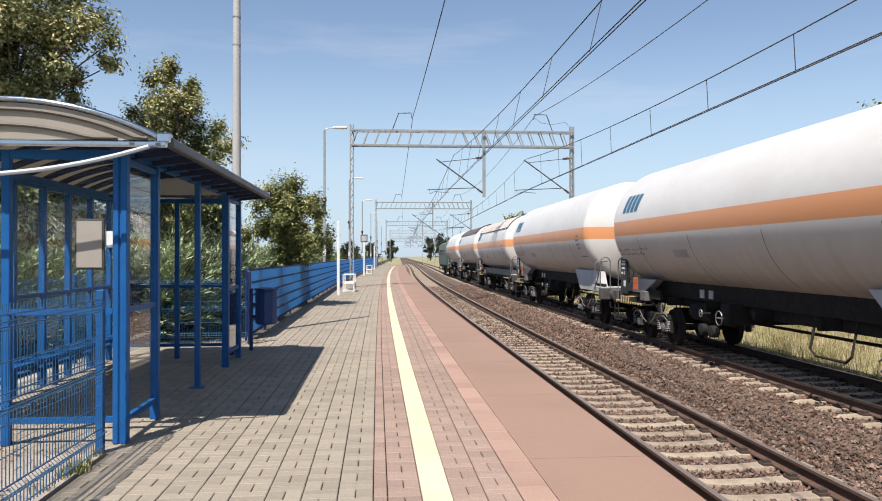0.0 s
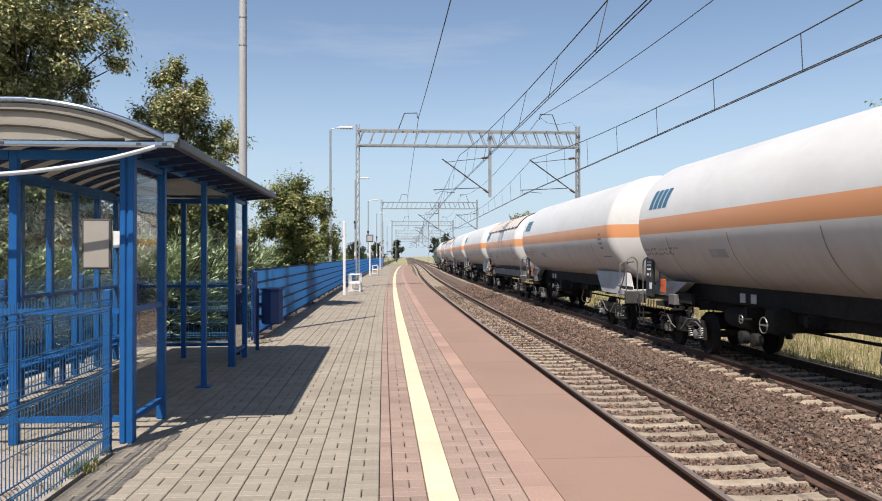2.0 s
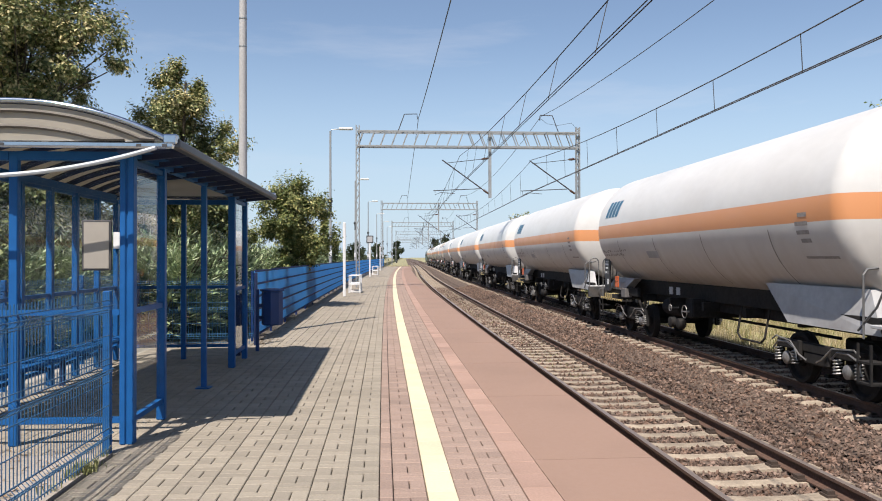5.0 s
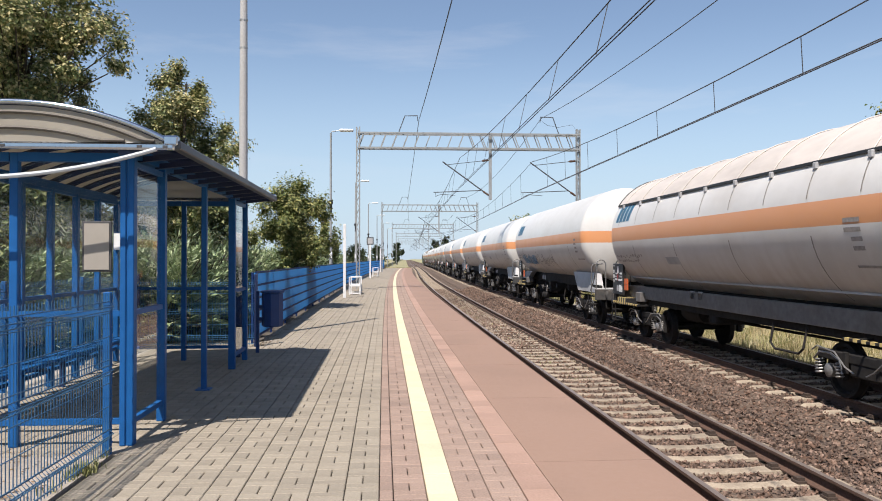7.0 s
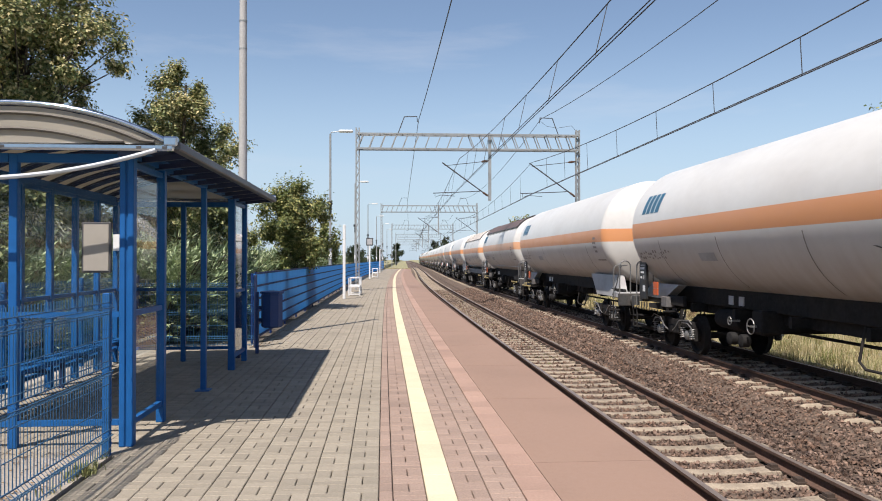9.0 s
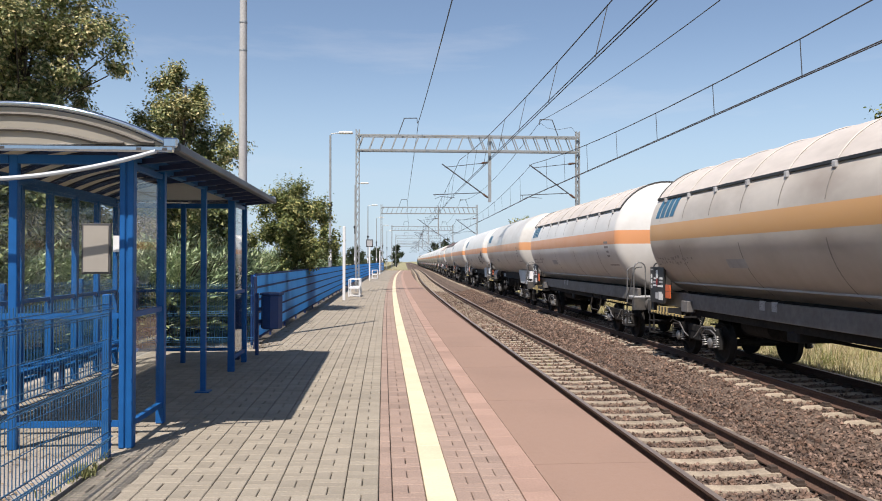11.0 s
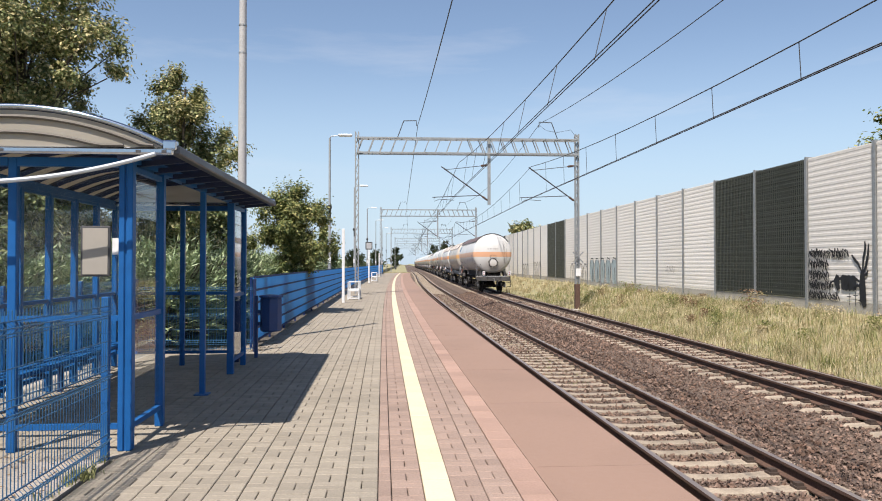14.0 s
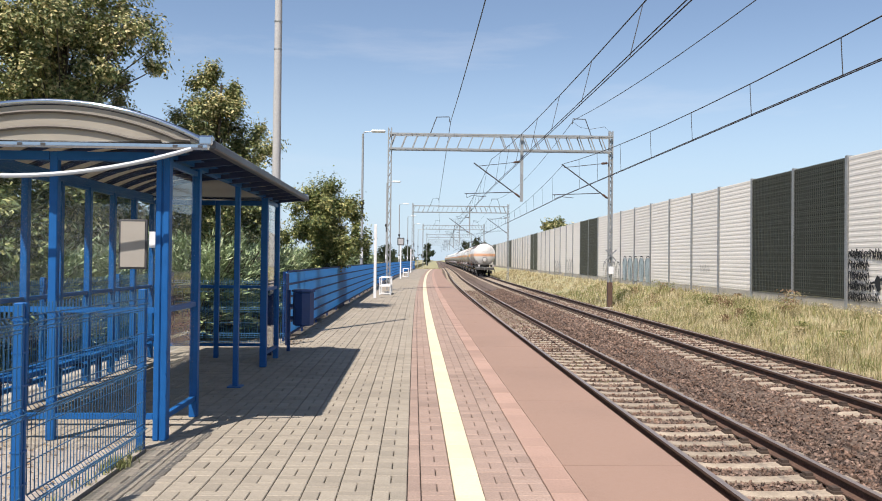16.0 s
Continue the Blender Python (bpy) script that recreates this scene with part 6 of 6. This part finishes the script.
def juniper(m, r, h, seed):
    """Spreading juniper: arching branches set with short feathery sprays."""
    rng = np.random.default_rng(seed)
    w = empty("juniper_shrub", m)
    bm = bmesh.new()
    V = []
    for k in range(260):
        th, el = rng.uniform(0, 2 * np.pi), rng.uniform(0.05, 0.98)
        ln = rng.uniform(0.65, 1.08)
        end = np.array([r * ln * np.cos(th) * np.cos(el), r * ln * np.sin(th) * np.cos(el), 0.15 + h * ln * np.sin(el)])
        ns = 30
        u = np.linspace(0.42, 1.0, ns)[:, None]
        d = end / (np.linalg.norm(end) + 1e-6)
        side = np.cross(d, [0, 0, 1.0])
        side /= np.linalg.norm(side) + 1e-6
        off = rng.uniform(-1, 1, ns)[:, None]
        pts = end * u + side * off * 0.24 * r * (1.15 - u) + np.array([0, 0, 1.0]) * (0.5 * h * u * (1 - u)) + rng.normal(size=(ns, 3)) * 0.018 * r
        a = d * np.array([1, 1, 0.35]) + side * off * 0.9 + rng.normal(size=(ns, 3)) * 0.22 + np.array([0, 0, 0.05])
        a /= np.linalg.norm(a, axis=1)[:, None]
        b = np.cross(a, np.array([0, 0, 1.0]) + d * 0.5 + rng.normal(size=(ns, 3)) * 0.25)
        b /= np.linalg.norm(b, axis=1)[:, None]
        s = rng.uniform(0.06, 0.13, ns)[:, None]
        V.append(np.stack([pts - a * s * 0.3, pts + a * s * 0.35 + b * s * 0.21, pts + a * s * 1.5, pts + a * s * 0.35 - b * s * 0.21], 1))
        if k % 6 == 0:
            tube(bm, [(0, 0, 0.0), tuple(end * 0.5 + np.array([0, 0, 0.1 * h])), tuple(end * 0.95)], 0.03, n=4)
    part("stem", bm, M_BARK, w)
    v = np.concatenate(V)
    tagged(cards("sprays", v, np.arange(4 * len(v)).reshape(-1, 4), M_JUNIPER, w), kind="stuff")
    return tagged(w, "spreading light green juniper shrub behind the fence", "shrub", "junipers behind the fence")


def build_junipers():
    bushes = [juniper(pose(0, 0, -50 - k), 1.5, 2.6, 70 + k) for k in range(3)]
    rnd = random.Random(3)
    spots = []
    y = 16.2
    while y < 62:
        for d in (-4.85, -6.1, -7.7) if y < 34 else (-4.85, -6.4):
            spots.append((y + rnd.uniform(-0.5, 0.5), d + rnd.uniform(-0.25, 0.25)))
        y += 1.9 if y < 34 else 4.2
    spots += [(20.6, -5.4), (23.4, -5.5), (26.0, -5.4), (16.6, -4.9), (14.8, -6.5), (13.0, -6.7), (17.3, -5.6), (15.8, -7.3)]
    for k, (yy, d) in enumerate(spots):
        p = at_pose(yy, d, -0.12, rnd.uniform(0, 360))
        if k < 3:
            bushes[k].matrix_basis = p
        else:
            copy_thing(bushes[k % 3], p)


build_junipers()


def blades(rng, base, h, lean, width):
    """Bent grass blades as two quads each."""
    n = len(base)
    th = rng.uniform(0, 2 * np.pi, n)
    d = np.stack([np.cos(th), np.sin(th), np.zeros(n)], 1)
    s = np.stack([-np.sin(th), np.cos(th), np.zeros(n)], 1) * (width * rng.uniform(0.6, 1.3, n))[:, None]
    hh = (h * rng.uniform(0.55, 1.35, n))[:, None]
    ll = (lean * rng.uniform(0.2, 1.3, n))[:, None] * hh
    up = np.array([0, 0, 1.0])
    mid, tip = base + up * hh * 0.6 + d * ll * 0.35, base + up * hh + d * ll
    v = np.stack([base - s, base + s, mid + s * 0.8, mid - s * 0.8, tip + s * 0.12, tip - s * 0.12], 1)
    i = 6 * np.arange(n)[:, None]
    f = np.concatenate([i + np.array([0, 1, 2, 3]), i + np.array([3, 2, 4, 5])])
    return v, f


def bank_z(d):
    return np.interp(d, [9.8, 10.6, 12.2, 14.0, 15.2, 16.5], [-1.15, -0.95, -0.55, -0.15, 0.02, 0.05])


def along(y, d, z):
    h = np.interp(y, LINE_Y, _h)
    return np.stack([np.interp(y, LINE_Y, LINE_X) + d, y - d * h, z], 1)


def build_grass():
    rng = np.random.default_rng(9)
    for name, n, y0, y1, d0, d1, h, wd, mtl, label in (
            ("grass", 46000, 9, 40, 10.1, 14.9, 0.22, 0.0055, M_GRASS, "dry straw-coloured trackside grass"),
            ("grass", 14000, 40, 140, 10.1, 14.9, 0.28, 0.014, M_GRASS, "dry straw-coloured trackside grass"),
            ("weeds", 18000, 9, 60, 10.3, 14.8, 0.26, 0.008, M_WEED, "green weeds in the trackside grass"),
            ("grass", 9000, 16, 130, -6.5, -3.3, 0.16, 0.012, M_WEED, "short green grass behind the fence"),
            ("grass", 9000, 137, 230, -6, 2.2, 0.35, 0.03, M_GRASS, "dry grass beyond the platform end"),
            ("grass", 9000, 3, 18, -9.5, -6.1, 0.22, 0.009, M_WEED, "rough green grass behind the shelter")):
        # clumped: points drawn round clump centres
        k = n // 14
        cy, cd = y0 + (y1 - y0) * rng.uniform(0, 1, k) ** (1.35 if y1 - y0 > 20 else 1), rng.uniform(d0, d1, k)
        yy = np.repeat(cy, 14) + rng.normal(size=k * 14) * 0.16
        dd = np.clip(np.repeat(cd, 14) + rng.normal(size=k * 14) * 0.16, d0, d1)
        tall = np.repeat(rng.uniform(0.55, 1.5, k), 14)
        z = bank_z(dd) if d0 > 9 else np.where(dd < -5.35, -0.10, -0.06)
        if y0 == 137:
            z = np.full(len(yy), -1.3) + np.interp(dd, [-6, -5.4, -5.3, 2.2], [1.2, 1.2, 0.1, 0.0])
        v, f = blades(rng, along(yy, dd, z - 0.02), h * tall, 0.55, wd)
        tagged(cards(name, v, f, mtl), label, "grass", kind="stuff")
    # broad weed clumps with flower heads, at the wall foot and on the bank
    for k in range(64):
        y, d = 11 + 40 * rng.uniform() ** 1.3, rng.uniform(11.5, 15.0)
        m = 260
        r = rng.uniform(0.18, 0.45)
        c = at(y, d, float(bank_z(d)))
        q = np.array(c) + rng.normal(size=(m, 3)) * np.array([r * 0.5, r * 0.5, 0]) + np.array([0, 0, 1]) * rng.uniform(0.05, r * 1.6, m)[:, None]
        v, f = leaf_quads(rng, q, 0.032, 0.5)
        tagged(cards("weed_clump", v, f, (M_WEED, M_DOCK, M_GRASS)[k % 3]), "brown seeding weed clump on the bank" if k % 3 == 1 else "leafy green weed clump on the bank", "weed", "weed clumps on the bank", kind="stuff")
    # thin tufts between the near rails and at the fence foot
    k = 140
    yy, dd = 14 + 45 * rng.uniform(0, 1, k), rng.choice([T1, T1 + 0.35, T1 - 0.3, T1 + 0.5], k) + rng.normal(size=k) * 0.12
    yy = np.round(yy / 0.6) * 0.6 + 0.3 + rng.normal(size=k) * 0.05
    v, f = blades(rng, along(np.repeat(yy, 8), np.repeat(dd, 8), np.full(k * 8, RAIL_Z - 0.22)) + rng.normal(size=(k * 8, 3)) * np.array([0.06, 0.06, 0]), np.full(k * 8, 0.06), 0.8, 0.006)
    tagged(cards("track_weeds", v, f, M_WEED), "thin weeds between the near rails", "weeds", kind="stuff")
    k = 70
    yy, dd = np.concatenate([rng.uniform(3.2, 6.8, 40), rng.normal(size=30) * 0.08 + 6.25]), -2.70 + rng.normal(size=k) * 0.035
    v, f = blades(rng, along(np.repeat(yy, 5), np.repeat(dd, 5), np.zeros(k * 5)) + rng.normal(size=(k * 5, 3)) * np.array([0.03, 0.03, 0]), np.full(k * 5, 0.07), 0.9, 0.006)
    tagged(cards("edge_weeds", v, f, M_WEED), "small weeds along the fence foot", "weeds", kind="stuff")

    # dry leaves blown along the fence foot and over the gravel
    k = 2600
    yy = np.concatenate([15 + 30 * rng.uniform(0, 1, k // 2) ** 1.5, rng.uniform(2.5, 7, k // 2)])
    dd = np.concatenate([-2.86 + np.abs(rng.normal(size=k // 2)) * 0.16, rng.uniform(-4.6, -2.76, k // 2)])
    v, f = leaf_quads(rng, along(yy, dd, np.full(k, 0.008)), 0.022, 0.5)
    z = v[:, :, 2]
    v[:, :, 2] = 0.004 + (z - z.min(axis=1)[:, None]) * 0.3
    tagged(cards("leaf_litter", v, f, M_LITTER), "brown dry leaves scattered along the fence", "fallen leaves", kind="stuff")


build_grass()


# ---- sleepers, ballast and paving pieces ----
def sleeper_bm():
    bm = bmesh.new()
    rows = []
    for x, zt, wb, wt in ((-1.27, -0.215, 0.13, 0.10), (-1.2, -0.185, 0.155, 0.128), (-0.95, -0.176, 0.155, 0.128), (-0.55, -0.176, 0.155, 0.128), (-0.25, -0.195, 0.14, 0.118),
                          (0.25, -0.195, 0.14, 0.118), (0.55, -0.176, 0.155, 0.128), (0.95, -0.176, 0.155, 0.128), (1.2, -0.185, 0.155, 0.128), (1.27, -0.215, 0.13, 0.10)):
        rows.append([bm.verts.new((x, y, z)) for y, z in ((-wb, -0.38), (-wt, zt), (wt, zt), (wb, -0.38))])
    for a, b in zip(rows, rows[1:]):
        for k in range(3):
            bm.faces.new((a[k], a[k + 1], b[k + 1], b[k]))
    bm.faces.new(rows[0]), bm.faces.new(rows[-1][::-1])
    bmesh.ops.recalc_face_normals(bm, faces=bm.faces)
    for s in (-1, 1):
        for o in (-0.115, 0.115):
            x = s * 0.7525 + o
            box(bm, (x - 0.06, -0.08, -0.178), (x + 0.06, 0.08, -0.146), mi=1)
            box(bm, (x - 0.045, -0.05, -0.148), (x + 0.045, 0.05, -0.108), mi=1)
    return bm


def build_sleepers():
    for c, top, name in ((T1, RAIL_Z, "near"), (T2, RAIL_Z2, "far")):
        w = tagged(empty("sleepers_" + name), "weathered concrete sleepers with rusty rail fastenings", "sleepers", kind="structure")
        me = None
        for k in range(5, 155):
            y = 0.6 * k + 0.2
            m = at_pose(y, c, top)
            if me is None:
                me = part("sleeper", sleeper_bm(), [M_SLEEPER_ONE, M_CLIP], w, m=m).data
            else:
                share("sleeper", me, w, m)
        src = sleeper_bm()
        tmp = bpy.data.meshes.new("tmp")
        src.to_mesh(tmp), src.free()
        co = np.array([v.co[:] for v in tmp.vertices])
        polys = [tuple(p.vertices) for p in tmp.polygons]
        mis = [p.material_index for p in tmp.polygons]
        vs, fs, ms = [], [], []
        for y in list(np.arange(-30, 3.1, 0.6)) + list(np.arange(93.2, 240, 0.6)):
            m = np.array(at_pose(y, c, top))
            o = len(vs) * len(co)
            vs.append(co @ m[:3, :3].T + m[:3, 3])
            fs += [tuple(o + i for i in p) for p in polys]
            ms += mis
        far = cards("sleeper_row", np.concatenate(vs), _Faces(fs), M_SLEEPER, w)
        far.data.materials.append(M_CLIP)
        far.data.polygons.foreach_set("material_index", ms)
        tagged(far, kind="stuff")
        bpy.data.meshes.remove(tmp)


class _Faces(list):
    def tolist(self):
        return list(self)


M_SLEEPER_ONE = mat("sleeper concrete near", (0.31, 0.252, 0.19), 0.9, grain=0.22, scale=30, stain=0.55, stain_scale=4, bump=0.35, bump_scale=60, per_object=0.14)
build_sleepers()


def build_ballast():
    """Loose crushed stones on both track beds, densest near the camera."""
    rng = np.random.default_rng(21)
    n = 105000
    y = 5 + 60 * rng.uniform(0, 1, n) ** 1.9
    d = rng.uniform(2.12, 10.3, n)
    lo = np.interp(d, [2.0, 2.3, 5.4, 5.83, 6.38, 9.48, 10.43], [RAIL_Z - 0.34, RAIL_Z - 0.215, RAIL_Z - 0.215, RAIL_Z2 - 0.40, RAIL_Z2 - 0.215, RAIL_Z2 - 0.215, RAIL_Z2 - 0.58])
    in_sleeper = np.abs((y - 0.2 + 0.3) % 0.6 - 0.3) < 0.128
    on1, on2 = np.abs(d - T1) < 1.27, np.abs(d - T2) < 1.27
    keep = ~(in_sleeper & (on1 | on2) & (rng.uniform(0, 1, n) > 0.012))
    for c in (T1, T2):
        for s in (-1, 1):
            keep &= np.abs(d - (c + s * 0.7525)) > 0.10
    y, d, lo = y[keep], d[keep], lo[keep]
    n = len(y)
    s = rng.uniform(0.013, 0.034, n) * np.where(y > 22, 1.4, 1.0)
    base = np.array([[1, 0, 0], [-1, 0, 0], [0, 1, 0], [0, -1, 0], [0, 0, 1], [0, 0, -1]], float)
    tri = np.array([[0, 2, 4], [2, 1, 4], [1, 3, 4], [3, 0, 4], [2, 0, 5], [1, 2, 5], [3, 1, 5], [0, 3, 5]])
    v = base[None] * rng.uniform(0.65, 1.35, (n, 6, 1)) * s[:, None, None] + rng.normal(size=(n, 6, 3)) * (0.28 * s)[:, None, None]
    q = rng.normal(size=(n, 3, 3))
    q, _ = np.linalg.qr(q)
    v = np.einsum("nij,nkj->nki", q, v)
    v += along(y, d, lo + rng.uniform(-0.01, 0.035, n))[:, None, :]
    f = (tri[None] + 6 * np.arange(n)[:, None, None]).reshape(-1, 3)
    tagged(cards("ballast", v, f, M_BALLAST), "loose rust-brown crushed stone ballast", "ballast", kind="stuff")


build_ballast()

PAVE = tagged(empty("pavement"), "grey and reddish concrete block paving in basket weave", "paving", kind="structure")


def blocks(rects, z, name, material, joint=0.007, chamfer=0.006, wobble=0.0022, seed=1, label=""):
    """Paving blocks from rows of (d0, d1, y0, y1), each with its own chamfered edges."""
    rng = np.random.default_rng(seed)
    r = np.array(rects)
    d0, d1, y0, y1 = r[:, 0] + joint / 2, r[:, 1] - joint / 2, r[:, 2] + joint / 2, r[:, 3] - joint / 2
    zz = z + rng.uniform(-wobble, wobble, len(r))
    rings = []
    for inset, dz in ((0, -0.05), (0, -chamfer), (chamfer, 0)):
        for a, b in ((d0 + inset, y0 + inset), (d1 - inset, y0 + inset), (d1 - inset, y1 - inset), (d0 + inset, y1 - inset)):
            rings.append(along(b, a, zz + dz))
    v = np.stack(rings, 1)
    q = []
    for lvl in (0, 4):
        for k in range(4):
            q.append((lvl + k, lvl + (k + 1) % 4, lvl + 4 + (k + 1) % 4, lvl + 4 + k))
    q.append((8, 9, 10, 11))
    f = (np.array(q)[None] + 12 * np.arange(len(r))[:, None, None]).reshape(-1, 4)
    return tagged(cards(name, v, f, material, PAVE, label), kind="stuff")


def weave(d0, d1, y0, y1, phase):
    """One column of basket weave: a pair laid along, then a pair laid across."""
    out, y = [], y0 + (-0.2 if phase else 0.0)
    mid = (d0 + d1) / 2
    if not phase:
        out += [(d0, d1, y0 - 0.2, y0 - 0.1), (d0, d1, y0 - 0.1, y0)]
    while y < y1:
        out += [(d0, mid, y, y + 0.2), (mid, d1, y, y + 0.2), (d0, d1, y + 0.2, y + 0.3), (d0, d1, y + 0.3, y + 0.4)]
        y += 0.4
    return out


def build_paving():
    FAR = 62.0
    grey, near = [], []
    cols = [(-0.345 - 0.2525 * (k + 1), -0.345 - 0.2525 * k, k % 2) for k in range(17)]
    for d0, d1, ph in cols:
        for r in weave(d0, d1, 1.0 if d0 > -2.7 else 7.0, FAR if d0 > -2.9 else 16.0, ph):
            (near if (5.35 < r[2] < 8.2 and d0 > -2.4) else grey).append(r)
    blocks(grey, 0.0, "paver_row", M_PAVER_STUFF, seed=1)
    meshes = {}
    rnd = random.Random(8)
    for d0, d1, y0, y1 in near:
        key = (round(d1 - d0, 3), round(y1 - y0, 3))
        m = at_pose((y0 + y1) / 2, (d0 + d1) / 2, rnd.uniform(-0.002, 0.002))
        if key not in meshes:
            w, l = key[0] / 2 - 0.0035, key[1] / 2 - 0.0035
            bm = bmesh.new()
            c = 0.006
            rings = [[bm.verts.new((x, y, z)) for x, y in ((-w + i, -l + i), (w - i, -l + i), (w - i, l - i), (-w + i, l - i))] for i, z in ((0, -0.05), (0, -c), (c, 0))]
            for a, b in zip(rings, rings[1:]):
                for k in range(4):
                    bm.faces.new((a[k], a[(k + 1) % 4], b[(k + 1) % 4], b[k]))
            bm.faces.new(rings[2])
            meshes[key] = part("paver", bm, M_PAVER, PAVE, m=m).data
        else:
            share("paver", meshes[key], PAVE, m)
    # narrow course, red columns on both sides of the yellow strip
    red = []
    y = 1.0
    while y < FAR:
        red.append((-0.345, -0.243, y, y + 0.2))
        y += 0.2
    red += weave(-0.243, -0.002, 1.0, FAR, 1) + weave(0.213, 0.456, 1.0, FAR, 0) + weave(0.456, 0.700, 1.0, FAR, 1)
    blocks(red, 0.0, "red_paver_row", M_PAVER_RED, seed=2)
    slabs = []
    y = -14.0
    while y < 137:
        slabs.append((0.0, 0.212, y, y + 0.5))
        y += 0.5
    blocks(slabs, 0.003, "yellow_slab_row", M_YELLOW, joint=0.003, chamfer=0.003, seed=3, label="pale yellow safety line slabs")
    blocks([(0.702, 0.944, 1 + 0.35 * k, 1.35 + 0.35 * k) for k in range(-43, 388)], 0.0, "pink_slab_row", M_PINK, joint=0.005, chamfer=0.004, seed=4, label="pinkish border slabs")
    # beyond, and behind the camera, the paving is laid as long courses
    far = []
    for a, b in ((FAR + 0.4, 137.0), (-14.0, 0.78)):
        ys = np.linspace(a, b, 38)
        for y0, y1 in zip(ys, ys[1:]):
            far += [(d0, d1, y0, y1) for d0, d1, _ in cols[:10]]
    blocks(far, 0.0, "paver_course", M_PAVER_STUFF, joint=0.006, seed=5)
    far = []
    for a, b in ((FAR + 0.4, 137.0), (-14.0, 0.78)):
        ys = np.linspace(a, b, 38)
        for y0, y1 in zip(ys, ys[1:]):
            far += [(-0.345, -0.243, y0, y1), (-0.243, -0.002, y0, y1), (0.213, 0.456, y0, y1), (0.456, 0.70, y0, y1)]
    blocks(far, 0.0, "red_paver_course", M_PAVER_RED, joint=0.006, seed=6)


build_paving()


# ---- what moves: the train, at an even speed along the far track ----
def motions():
    for mid, ob in TRAIN:
        walk(ob, [(t, at_pose(mid + SPEED * t, T2, RAIL_Z2)) for t in np.linspace(0, 16, 17)])


motions()
